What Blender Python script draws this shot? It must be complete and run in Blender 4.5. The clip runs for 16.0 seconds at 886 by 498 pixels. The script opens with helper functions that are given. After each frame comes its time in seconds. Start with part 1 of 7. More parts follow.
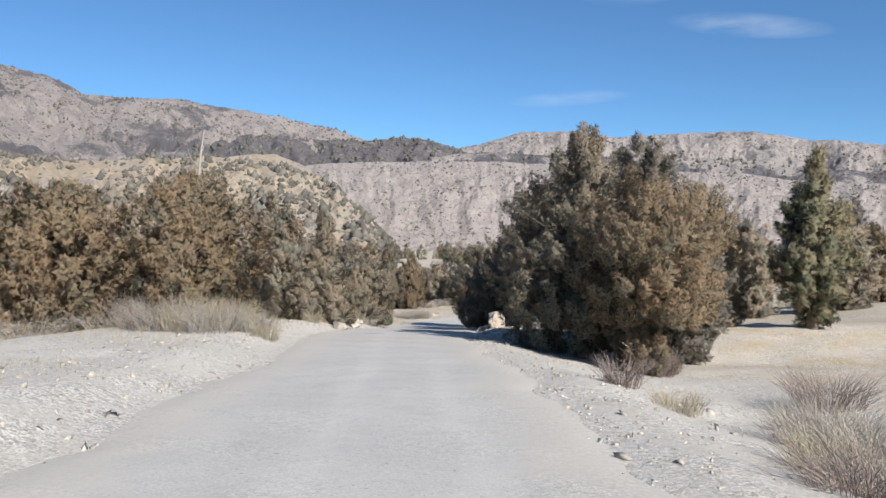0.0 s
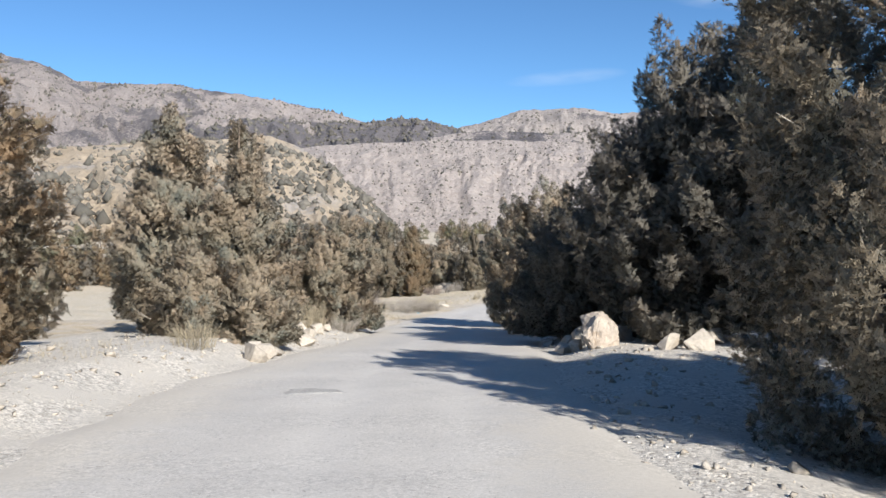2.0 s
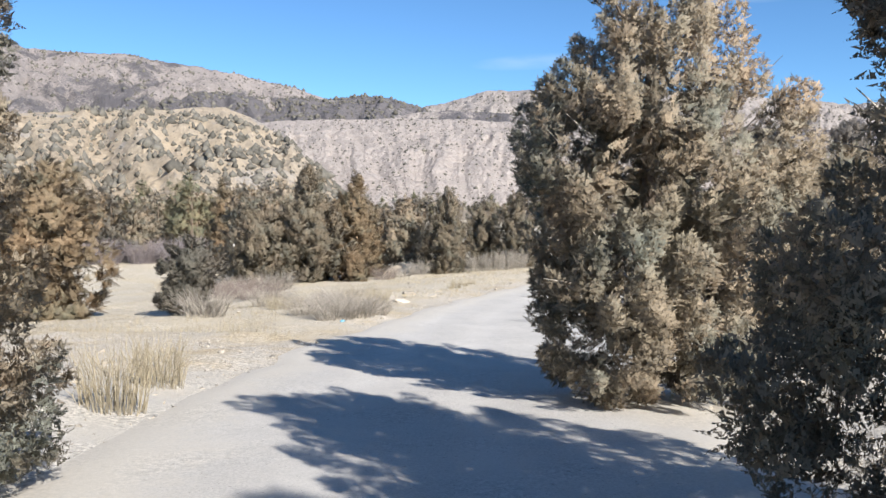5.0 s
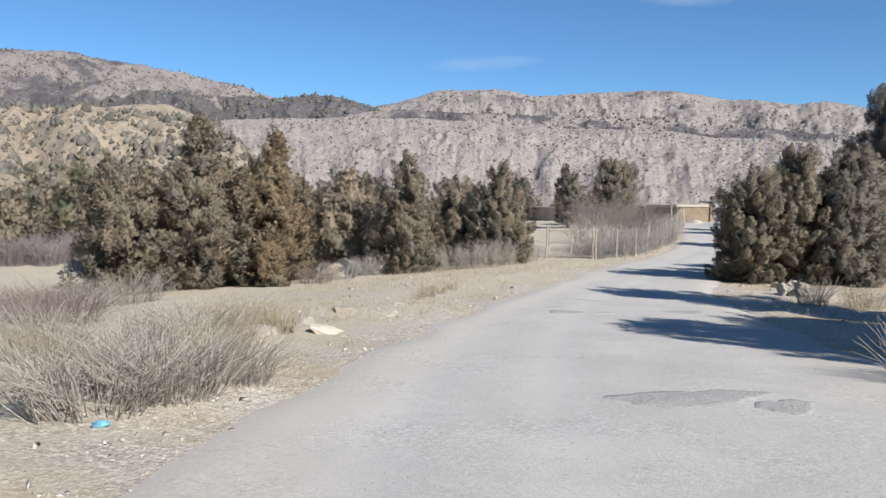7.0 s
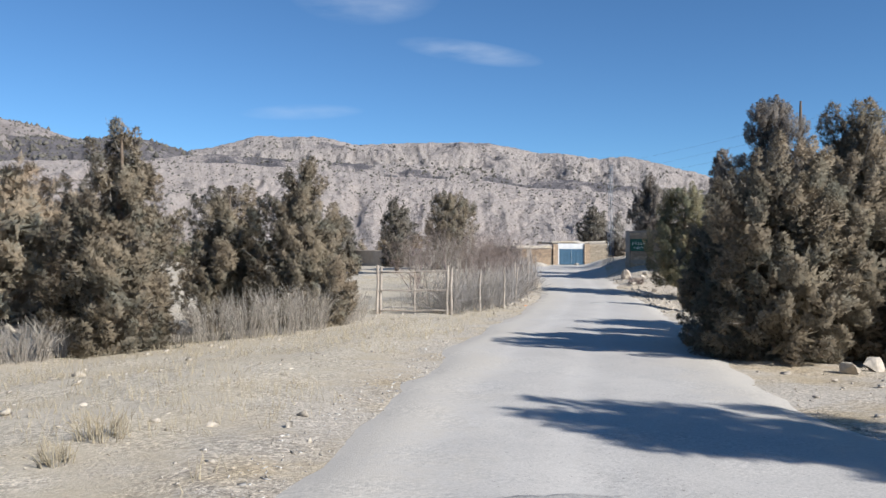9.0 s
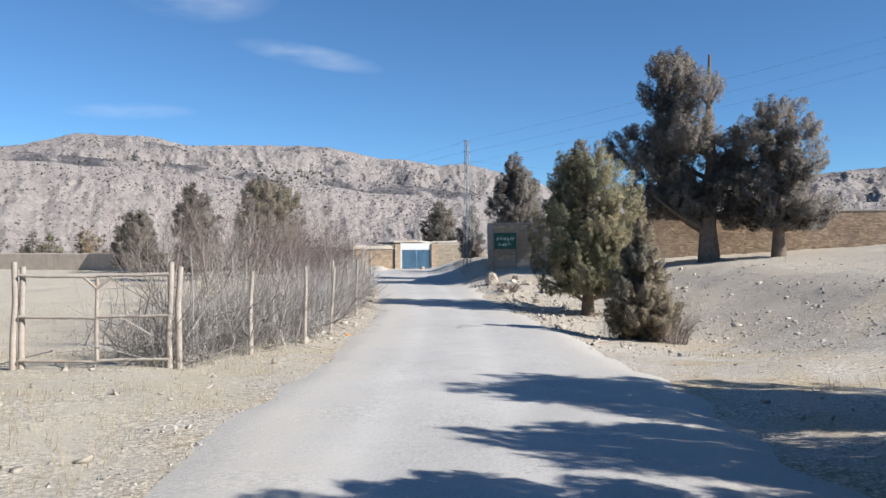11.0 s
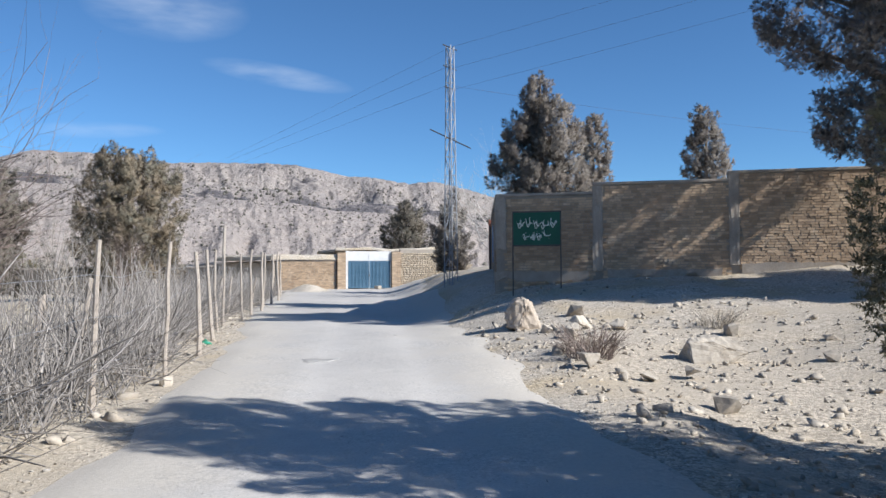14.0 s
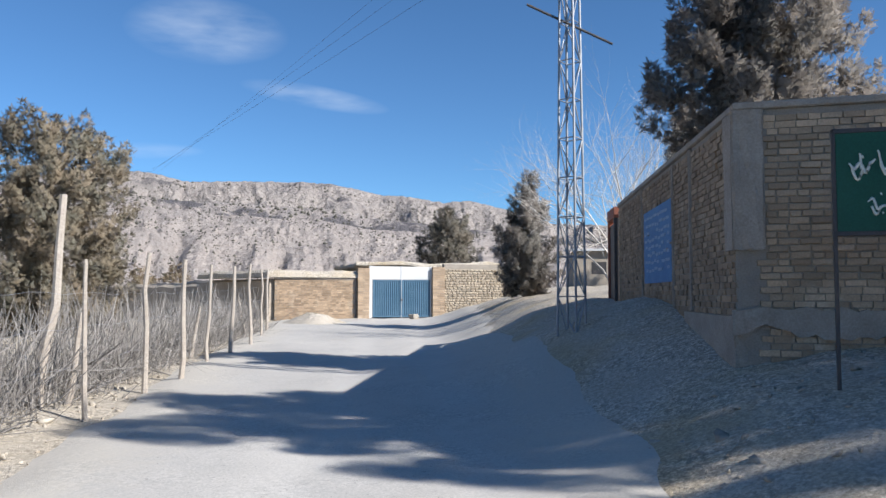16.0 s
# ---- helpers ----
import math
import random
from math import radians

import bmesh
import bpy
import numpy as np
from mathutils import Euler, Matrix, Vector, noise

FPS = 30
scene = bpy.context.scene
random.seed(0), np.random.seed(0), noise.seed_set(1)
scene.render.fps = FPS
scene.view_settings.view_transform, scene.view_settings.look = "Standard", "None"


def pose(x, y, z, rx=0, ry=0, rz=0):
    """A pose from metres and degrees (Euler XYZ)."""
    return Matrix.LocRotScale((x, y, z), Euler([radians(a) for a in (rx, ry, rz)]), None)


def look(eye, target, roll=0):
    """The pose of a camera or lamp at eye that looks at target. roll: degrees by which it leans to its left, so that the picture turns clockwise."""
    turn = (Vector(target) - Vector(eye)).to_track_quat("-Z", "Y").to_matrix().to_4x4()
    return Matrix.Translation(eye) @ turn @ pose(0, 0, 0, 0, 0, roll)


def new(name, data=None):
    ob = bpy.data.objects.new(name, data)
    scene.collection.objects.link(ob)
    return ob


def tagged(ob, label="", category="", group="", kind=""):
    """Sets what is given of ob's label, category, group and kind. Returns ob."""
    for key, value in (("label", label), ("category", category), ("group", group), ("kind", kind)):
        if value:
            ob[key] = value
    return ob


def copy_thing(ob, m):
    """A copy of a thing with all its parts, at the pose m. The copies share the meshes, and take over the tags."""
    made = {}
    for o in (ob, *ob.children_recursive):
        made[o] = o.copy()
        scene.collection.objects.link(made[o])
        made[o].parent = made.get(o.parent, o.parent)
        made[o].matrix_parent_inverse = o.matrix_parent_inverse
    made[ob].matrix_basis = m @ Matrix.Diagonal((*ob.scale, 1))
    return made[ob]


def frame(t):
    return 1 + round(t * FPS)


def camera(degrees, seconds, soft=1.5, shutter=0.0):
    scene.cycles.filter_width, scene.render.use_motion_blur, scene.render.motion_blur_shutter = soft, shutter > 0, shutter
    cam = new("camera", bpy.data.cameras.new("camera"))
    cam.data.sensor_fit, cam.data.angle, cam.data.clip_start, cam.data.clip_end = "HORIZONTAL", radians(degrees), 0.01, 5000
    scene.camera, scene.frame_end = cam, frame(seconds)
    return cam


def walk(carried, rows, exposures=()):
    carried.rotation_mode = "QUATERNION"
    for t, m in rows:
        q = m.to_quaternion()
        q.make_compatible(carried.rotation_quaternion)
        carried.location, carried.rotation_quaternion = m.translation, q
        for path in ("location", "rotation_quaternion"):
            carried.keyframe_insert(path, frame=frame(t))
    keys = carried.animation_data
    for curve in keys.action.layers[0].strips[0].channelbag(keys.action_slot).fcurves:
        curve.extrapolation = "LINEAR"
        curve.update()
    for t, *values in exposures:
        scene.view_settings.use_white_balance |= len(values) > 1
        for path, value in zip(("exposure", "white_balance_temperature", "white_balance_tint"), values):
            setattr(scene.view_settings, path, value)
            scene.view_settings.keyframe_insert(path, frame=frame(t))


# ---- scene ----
cam = camera(59.34, 16.0)


def eye(x, y, z, yaw, pitch, lean):
    """A camera pose: yaw to the left of +y, pitch up, lean in degrees."""
    a, b = radians(yaw), radians(pitch)
    ahead = Vector((-math.sin(a) * math.cos(b), math.cos(a) * math.cos(b), math.sin(b)))
    at = Vector((x, y, z))
    return look(at, at + ahead, lean)


PATH = [
    (0, eye(0.000, 0.000, 1.550, -0.049, -1.136, 0.705)),
    (0.5, eye(-0.183, 4.402, 1.211, 0.023, -1.103, -0.023)),
    (1, eye(-0.335, 9.024, 0.897, 0.246, -1.340, -0.533)),
    (1.5, eye(-0.544, 13.838, 0.509, -0.180, -2.003, -0.444)),
    (2, eye(-0.767, 18.801, 0.110, -0.005, -2.453, -0.493)),
    (2.5, eye(-1.132, 23.702, -0.273, 0.917, -2.566, -0.199)),
    (3, eye(-1.297, 28.258, -0.647, -0.126, -2.807, 0.208)),
    (3.5, eye(-1.126, 32.276, -0.993, -2.089, -3.323, 1.360)),
    (4, eye(-0.802, 36.060, -1.395, -2.604, -3.863, 0.753)),
    (4.2, eye(-0.694, 37.273, -1.573, -2.657, -3.433, 0.543)),
    (4.7, eye(-0.567, 40.748, -1.962, -2.698, -3.625, 0.589)),
    (5.2, eye(-0.510, 44.380, -2.335, -2.861, -3.817, 0.635)),
    (5.75, eye(-0.477, 48.296, -2.759, -3.344, -4.028, 0.686)),
    (6.3, eye(-0.428, 52.210, -3.182, -4.100, -4.239, 0.737)),
    (6.5, eye(-0.371, 53.682, -3.329, -4.385, -3.759, 0.693)),
    (7, eye(-0.057, 57.504, -3.669, -6.201, -3.634, 0.275)),
    (7.5, eye(0.507, 61.396, -3.892, -8.529, -2.659, -1.039)),
    (8, eye(1.213, 65.199, -4.143, -11.147, -1.928, -1.093)),
    (8.5, eye(2.171, 68.737, -4.366, -14.521, -0.859, -0.487)),
    (9, eye(3.343, 72.640, -4.530, -19.256, -0.012, 0.114)),
    (9.5, eye(4.830, 76.412, -4.697, -23.312, -0.152, 0.013)),
    (10, eye(6.418, 79.490, -4.847, -26.196, -0.408, 0.403)),
    (10.2, eye(7.104, 80.696, -4.897, -27.280, -0.153, 0.396)),
    (10.7, eye(8.951, 83.869, -4.987, -29.681, 0.241, 0.119)),
    (11.25, eye(11.120, 87.488, -5.071, -31.864, 0.675, -0.185)),
    (11.8, eye(13.412, 91.167, -5.182, -33.378, 1.108, -0.490)),
    (12.3, eye(15.574, 94.547, -5.298, -33.963, 1.502, -0.767)),
    (12.5, eye(16.466, 95.936, -5.334, -33.653, 1.730, -0.898)),
    (13, eye(18.620, 99.431, -5.391, -33.758, 1.516, -0.760)),
    (13.5, eye(20.563, 102.733, -5.437, -34.042, 2.060, -0.548)),
    (14, eye(22.438, 105.934, -5.423, -33.138, 1.882, -0.284)),
    (14.5, eye(24.087, 108.913, -5.403, -32.809, 2.605, -0.048)),
    (15, eye(25.655, 111.901, -5.388, -32.769, 2.415, -0.266)),
    (15.5, eye(27.211, 114.910, -5.309, -32.366, 2.779, 0.021)),
    (16, eye(28.941, 118.150, -5.196, -30.630, 3.336, 0.111)),
]
walk(cam, PATH, [(0, 0.58, 6400, 10), (1.0, 0.58, 6400, 10), (2.5, 0.88, 6400, 10), (4.2, 1.0, 6450, 10), (6.3, 0.70, 6400, 10), (7.2, 0.54, 6380, 10), (8.5, 0.52, 6300, 10), (12.5, 0.72, 6250, 10), (14.2, 0.62, 6150, 10), (16, 0.72, 6250, 10)])

# ---- world, sun ----
SUN_AZ, SUN_EL = 149.0, 33.5
world = bpy.data.worlds.new("sky")
scene.world = world
world.use_nodes = True
wt = world.node_tree
bg = wt.nodes["Background"]
sky = wt.nodes.new("ShaderNodeTexSky")
sky.sky_type, sky.sun_disc = "NISHITA", False
sky.sun_elevation, sky.sun_rotation = radians(SUN_EL), radians(SUN_AZ)
sky.altitude, sky.air_density, sky.dust_density, sky.ozone_density = 2200, 1.0, 0.3, 3.0
bg.inputs[1].default_value = 0.078


def wisp(az, el, long_deg, thick_deg, tilt, strength):
    """A thin cloud streak round one direction of the sky; returns a 0..1 socket."""
    a, e = radians(az), radians(el)
    d = Vector((math.sin(a) * math.cos(e), math.cos(a) * math.cos(e), math.sin(e)))
    right = Vector((math.cos(a), -math.sin(a), 0))
    up = right.cross(d)
    c, s = math.cos(radians(tilt)), math.sin(radians(tilt))
    u, v = right * c + up * s, up * c - right * s
    tex = wt.nodes.new("ShaderNodeTexCoord")
    total = None
    for axis, size in ((u, long_deg), (v, thick_deg)):
        dot = wt.nodes.new("ShaderNodeVectorMath")
        dot.operation = "DOT_PRODUCT"
        dot.inputs[1].default_value = axis / math.sin(radians(size))
        wt.links.new(tex.outputs["Generated"], dot.inputs[0])
        sq = wt.nodes.new("ShaderNodeMath")
        sq.operation = "MULTIPLY"
        wt.links.new(dot.outputs["Value"], sq.inputs[0])
        wt.links.new(dot.outputs["Value"], sq.inputs[1])
        if total is None:
            total = sq.outputs[0]
        else:
            add = wt.nodes.new("ShaderNodeMath")
            wt.links.new(total, add.inputs[0])
            wt.links.new(sq.outputs[0], add.inputs[1])
            total = add.outputs[0]
    fall = wt.nodes.new("ShaderNodeMapRange")
    fall.inputs[1].default_value, fall.inputs[2].default_value = 1.0, 0.0
    fall.inputs[3].default_value, fall.inputs[4].default_value = 0.0, strength
    wt.links.new(total, fall.inputs[0])
    front = wt.nodes.new("ShaderNodeVectorMath")
    front.operation = "DOT_PRODUCT"
    front.inputs[1].default_value = d
    wt.links.new(tex.outputs["Generated"], front.inputs[0])
    gate = wt.nodes.new("ShaderNodeMath")
    gate.operation = "GREATER_THAN"
    gate.inputs[1].default_value = 0.2
    wt.links.new(front.outputs["Value"], gate.inputs[0])
    mapping = wt.nodes.new("ShaderNodeMapping")
    mapping.inputs["Rotation"].default_value = (0, 0, a)
    mapping.inputs["Scale"].default_value = (9, 9, 34)
    wt.links.new(tex.outputs["Generated"], mapping.inputs[0])
    nz = wt.nodes.new("ShaderNodeTexNoise")
    nz.inputs["Scale"].default_value, nz.inputs["Detail"].default_value = 1.4, 6
    wt.links.new(mapping.outputs[0], nz.inputs[0])
    ramp = wt.nodes.new("ShaderNodeMapRange")
    ramp.inputs[1].default_value, ramp.inputs[2].default_value = 0.3, 0.75
    wt.links.new(nz.outputs["Fac"], ramp.inputs[0])
    m1 = wt.nodes.new("ShaderNodeMath")
    m1.operation = "MULTIPLY"
    wt.links.new(fall.outputs[0], m1.inputs[0])
    wt.links.new(ramp.outputs[0], m1.inputs[1])
    m2 = wt.nodes.new("ShaderNodeMath")
    m2.operation = "MULTIPLY"
    wt.links.new(m1.outputs[0], m2.inputs[0])
    wt.links.new(gate.outputs[0], m2.inputs[1])
    return m2.outputs[0]


tint = wt.nodes.new("ShaderNodeMix")
tint.data_type, tint.blend_type = "RGBA", "MULTIPLY"
tint.inputs["Factor"].default_value = 1.0
wt.links.new(sky.outputs[0], tint.inputs["A"])
tint.inputs["B"].default_value = (0.66, 0.93, 1.09, 1)
colour = tint.outputs["Result"]
for cloud in (wisp(21.2, 14.2, 5.4, 0.85, -8, 0.36), wisp(13.5, 18.2, 5.5, 2.3, 0, 0.33), wisp(9, 9.8, 4.5, 0.6, 3, 0.22)):
    mix = wt.nodes.new("ShaderNodeMix")
    mix.data_type = "RGBA"
    mix.inputs["B"].default_value = (7.5, 8.0, 8.6, 1)
    wt.links.new(cloud, mix.inputs["Factor"])
    wt.links.new(colour, mix.inputs["A"])
    colour = mix.outputs["Result"]
wt.links.new(colour, bg.inputs[0])

sun = new("sun", bpy.data.lights.new("sun", "SUN"))
sun.data.energy, sun.data.angle, sun.data.color = 4.9, radians(0.53), (1.0, 0.962, 0.91)
sa, se = radians(SUN_AZ), radians(SUN_EL)
sun.matrix_world = look((200 * math.sin(sa) * math.cos(se), 200 * math.cos(sa) * math.cos(se), 200 * math.sin(se)), (0, 0, 0))


# ---- materials ----
def material(name, base, alt=None, scale=4.0, rough=0.9, bump=0.3, fine=60.0, spots=None, island=None, metal=0.0, bump_scale=None, detail=6.0, coord="Object", spread=(0.35, 0.65), distance=0.02, grain_range=(0.78, 1.2)):
    """A procedural surface: two colours mixed by coarse noise, darkened and lightened by fine grain, with relief.
    spots: (colour, scale, low, high) a third colour in patches; island: how much each loose piece varies."""
    m = bpy.data.materials.new(name)
    m.use_nodes = True
    nt = m.node_tree
    b = nt.nodes["Principled BSDF"]
    b.inputs["Roughness"].default_value = rough
    b.inputs["Metallic"].default_value = metal
    b.inputs["Specular IOR Level"].default_value = 0.25 if not metal else 0.5
    tc = nt.nodes.new("ShaderNodeTexCoord")
    src = tc.outputs[coord]

    def noisy(s, d=detail):
        n = nt.nodes.new("ShaderNodeTexNoise")
        n.inputs["Scale"].default_value, n.inputs["Detail"].default_value = s, d
        n.inputs["Roughness"].default_value = 0.62
        nt.links.new(src, n.inputs["Vector"])
        return n.outputs["Fac"]

    def ranged(sock, lo, hi, a=0.0, z=1.0):
        r = nt.nodes.new("ShaderNodeMapRange")
        for i, v in enumerate((lo, hi, a, z)):
            r.inputs[i + 1].default_value = v
        nt.links.new(sock, r.inputs[0])
        return r.outputs[0]

    def mixed(fac, a, z, mode="MIX"):
        n = nt.nodes.new("ShaderNodeMix")
        n.data_type, n.blend_type = "RGBA", mode
        for key, v in (("Factor", fac), ("A", a), ("B", z)):
            if isinstance(v, (int, float)):
                n.inputs[key].default_value = v
            elif isinstance(v, tuple):
                n.inputs[key].default_value = (*v, 1)
            else:
                nt.links.new(v, n.inputs[key])
        return n.outputs["Result"]

    col = mixed(ranged(noisy(scale), *spread), base, alt or tuple(c * 0.8 for c in base))
    if spots:
        c, s, lo, hi = spots
        col = mixed(ranged(noisy(s), lo, hi), col, c)
    grain = ranged(noisy(fine, 3.0), 0.25, 0.75, *grain_range)
    comb = nt.nodes.new("ShaderNodeCombineColor")
    for i in range(3):
        nt.links.new(grain, comb.inputs[i])
    col = mixed(1.0, col, comb.outputs[0], "MULTIPLY")
    if island:
        geo = nt.nodes.new("ShaderNodeNewGeometry")
        r = ranged(geo.outputs["Random Per Island"], 0, 1, 1 - island, 1 + island)
        comb2 = nt.nodes.new("ShaderNodeCombineColor")
        for i in range(3):
            nt.links.new(r, comb2.inputs[i])
        col = mixed(1.0, col, comb2.outputs[0], "MULTIPLY")
    nt.links.new(col, b.inputs["Base Color"])
    if bump:
        bn = nt.nodes.new("ShaderNodeBump")
        bn.inputs["Strength"].default_value, bn.inputs["Distance"].default_value = bump, distance
        nt.links.new(noisy(bump_scale or fine * 0.6, 8.0), bn.inputs["Height"])
        nt.links.new(bn.outputs[0], b.inputs["Normal"])
    return m


def per_object(m, amount):
    """Lets each object that carries the material m vary in brightness."""
    nt = m.node_tree
    b = nt.nodes["Principled BSDF"]
    link = b.inputs["Base Color"].links[0]
    sock = link.from_socket
    info = nt.nodes.new("ShaderNodeObjectInfo")
    r = nt.nodes.new("ShaderNodeMapRange")
    r.inputs[3].default_value, r.inputs[4].default_value = 1 - amount, 1 + amount
    nt.links.new(info.outputs["Random"], r.inputs[0])
    c = nt.nodes.new("ShaderNodeCombineColor")
    for i in range(3):
        nt.links.new(r.outputs[0], c.inputs[i])
    n = nt.nodes.new("ShaderNodeMix")
    n.data_type, n.blend_type = "RGBA", "MULTIPLY"
    n.inputs["Factor"].default_value = 1.0
    nt.links.new(sock, n.inputs["A"])
    nt.links.new(c.outputs[0], n.inputs["B"])
    nt.links.new(n.outputs["Result"], b.inputs["Base Color"])
    return m


M_ROAD = material("road_dust", (0.500, 0.470, 0.426), (0.445, 0.418, 0.38), 0.5, 0.95, 0.5, 42, spots=((0.435, 0.412, 0.378), 1.1, 0.52, 0.74), distance=0.012, grain_range=(0.78, 1.18), bump_scale=48)


def verge_blend(m):
    """Towards the road's edges lets the soil's colour break through in uneven drifts."""
    nt = m.node_tree
    b = nt.nodes["Principled BSDF"]
    at = nt.nodes.new("ShaderNodeAttribute")
    at.attribute_name = "verge"
    tc = nt.nodes.new("ShaderNodeTexCoord")
    total = at.outputs["Fac"]
    for scale, amount in ((0.8, 0.9), (5.0, 0.7), (26.0, 0.5)):
        n = nt.nodes.new("ShaderNodeTexNoise")
        n.inputs["Scale"].default_value, n.inputs["Detail"].default_value = scale, 4
        nt.links.new(tc.outputs["Object"], n.inputs["Vector"])
        r = nt.nodes.new("ShaderNodeMapRange")
        r.clamp = False
        r.inputs[1].default_value, r.inputs[2].default_value, r.inputs[3].default_value, r.inputs[4].default_value = 0, 1, -amount / 2, amount / 2
        nt.links.new(n.outputs["Fac"], r.inputs[0])
        add = nt.nodes.new("ShaderNodeMath")
        nt.links.new(total, add.inputs[0])
        nt.links.new(r.outputs[0], add.inputs[1])
        total = add.outputs[0]
    cut = nt.nodes.new("ShaderNodeMapRange")
    cut.inputs[1].default_value, cut.inputs[2].default_value = 0.28, 0.78
    nt.links.new(total, cut.inputs[0])
    grain = nt.nodes.new("ShaderNodeTexNoise")
    grain.inputs["Scale"].default_value, grain.inputs["Detail"].default_value = 26, 4
    nt.links.new(tc.outputs["Object"], grain.inputs["Vector"])
    soil = nt.nodes.new("ShaderNodeMix")
    soil.data_type = "RGBA"
    soil.inputs["A"].default_value, soil.inputs["B"].default_value = (0.42, 0.382, 0.326, 1), (0.55, 0.508, 0.442, 1)
    nt.links.new(grain.outputs["Fac"], soil.inputs["Factor"])
    mx = nt.nodes.new("ShaderNodeMix")
    mx.data_type = "RGBA"
    nt.links.new(cut.outputs[0], mx.inputs["Factor"])
    nt.links.new(b.inputs["Base Color"].links[0].from_socket, mx.inputs["A"])
    nt.links.new(soil.outputs["Result"], mx.inputs["B"])
    nt.links.new(mx.outputs["Result"], b.inputs["Base Color"])


def pebbles(m, scale, amount, low, high, relief):
    """Loose pebbles, each with its own tone, in patches over the surface m."""
    nt = m.node_tree
    b = nt.nodes["Principled BSDF"]
    tc = nt.nodes.new("ShaderNodeTexCoord")
    total = None
    for k in (1.0, 2.6):
        vo = nt.nodes.new("ShaderNodeTexVoronoi")
        vo.inputs["Scale"].default_value = scale * k
        nt.links.new(tc.outputs["Object"], vo.inputs["Vector"])
        tone = nt.nodes.new("ShaderNodeSeparateColor")
        nt.links.new(vo.outputs["Color"], tone.inputs[0])
        r = nt.nodes.new("ShaderNodeMapRange")
        r.inputs[3].default_value, r.inputs[4].default_value = 1 - amount, 1 + amount
        nt.links.new(tone.outputs[0], r.inputs[0])
        if total is None:
            total, cells = r.outputs[0], vo.outputs["Distance"]
        else:
            mul = nt.nodes.new("ShaderNodeMath")
            mul.operation = "MULTIPLY"
            nt.links.new(total, mul.inputs[0])
            nt.links.new(r.outputs[0], mul.inputs[1])
            total = mul.outputs[0]
    n = nt.nodes.new("ShaderNodeTexNoise")
    n.inputs["Scale"].default_value, n.inputs["Detail"].default_value = 0.9, 5
    nt.links.new(tc.outputs["Object"], n.inputs["Vector"])
    where = nt.nodes.new("ShaderNodeMapRange")
    where.inputs[1].default_value, where.inputs[2].default_value = low, high
    nt.links.new(n.outputs["Fac"], where.inputs[0])
    comb = nt.nodes.new("ShaderNodeCombineColor")
    for i in range(3):
        nt.links.new(total, comb.inputs[i])
    mx = nt.nodes.new("ShaderNodeMix")
    mx.data_type, mx.blend_type = "RGBA", "MULTIPLY"
    nt.links.new(where.outputs[0], mx.inputs["Factor"])
    nt.links.new(b.inputs["Base Color"].links[0].from_socket, mx.inputs["A"])
    nt.links.new(comb.outputs[0], mx.inputs["B"])
    nt.links.new(mx.outputs["Result"], b.inputs["Base Color"])
    bn = nt.nodes.new("ShaderNodeBump")
    bn.invert = True
    bn.inputs["Distance"].default_value = relief
    nt.links.new(where.outputs[0], bn.inputs["Strength"])
    nt.links.new(cells, bn.inputs["Height"])
    if b.inputs["Normal"].links:
        nt.links.new(b.inputs["Normal"].links[0].from_socket, bn.inputs["Normal"])
    nt.links.new(bn.outputs[0], b.inputs["Normal"])


def wheel_tracks(m):
    """Two bands where wheels press the dust pale and smooth, with coarse grit and dark specks between and beside them."""
    nt = m.node_tree
    b = nt.nodes["Principled BSDF"]
    tc = nt.nodes.new("ShaderNodeTexCoord")
    at = nt.nodes.new("ShaderNodeAttribute")
    at.attribute_name = "track"

    def noisy(scale, detail):
        n = nt.nodes.new("ShaderNodeTexNoise")
        n.inputs["Scale"].default_value, n.inputs["Detail"].default_value, n.inputs["Roughness"].default_value = scale, detail, 0.7
        nt.links.new(tc.outputs["Object"], n.inputs["Vector"])
        return n.outputs["Fac"]

    def blend(fac, colour_, mode="MIX"):
        mx = nt.nodes.new("ShaderNodeMix")
        mx.data_type, mx.blend_type = "RGBA", mode
        nt.links.new(fac, mx.inputs["Factor"])
        nt.links.new(b.inputs["Base Color"].links[0].from_socket, mx.inputs["A"])
        mx.inputs["B"].default_value = colour_
        nt.links.new(mx.outputs["Result"], b.inputs["Base Color"])

    def ranged(sock, lo, hi, top=1.0):
        r = nt.nodes.new("ShaderNodeMapRange")
        r.inputs[1].default_value, r.inputs[2].default_value, r.inputs[4].default_value = lo, hi, top
        nt.links.new(sock, r.inputs[0])
        return r.outputs[0]

    add = nt.nodes.new("ShaderNodeMath")
    nt.links.new(at.outputs["Fac"], add.inputs[0])
    nt.links.new(noisy(0.7, 6), add.inputs[1])
    blend(ranged(add.outputs[0], 0.75, 1.35, 0.3), (0.53, 0.503, 0.462, 1))
    blend(ranged(noisy(0.45, 7), 0.50, 0.66, 0.5), (0.405, 0.384, 0.354, 1))
    blend(ranged(noisy(1.9, 8), 0.52, 0.72, 0.45), (0.39, 0.366, 0.333, 1))
    blend(ranged(noisy(20.0, 3), 0.645, 0.69, 0.75), (0.20, 0.185, 0.168, 1))
    blend(ranged(noisy(24.0, 3), 0.35, 0.28, 0.45), (0.60, 0.575, 0.53, 1))


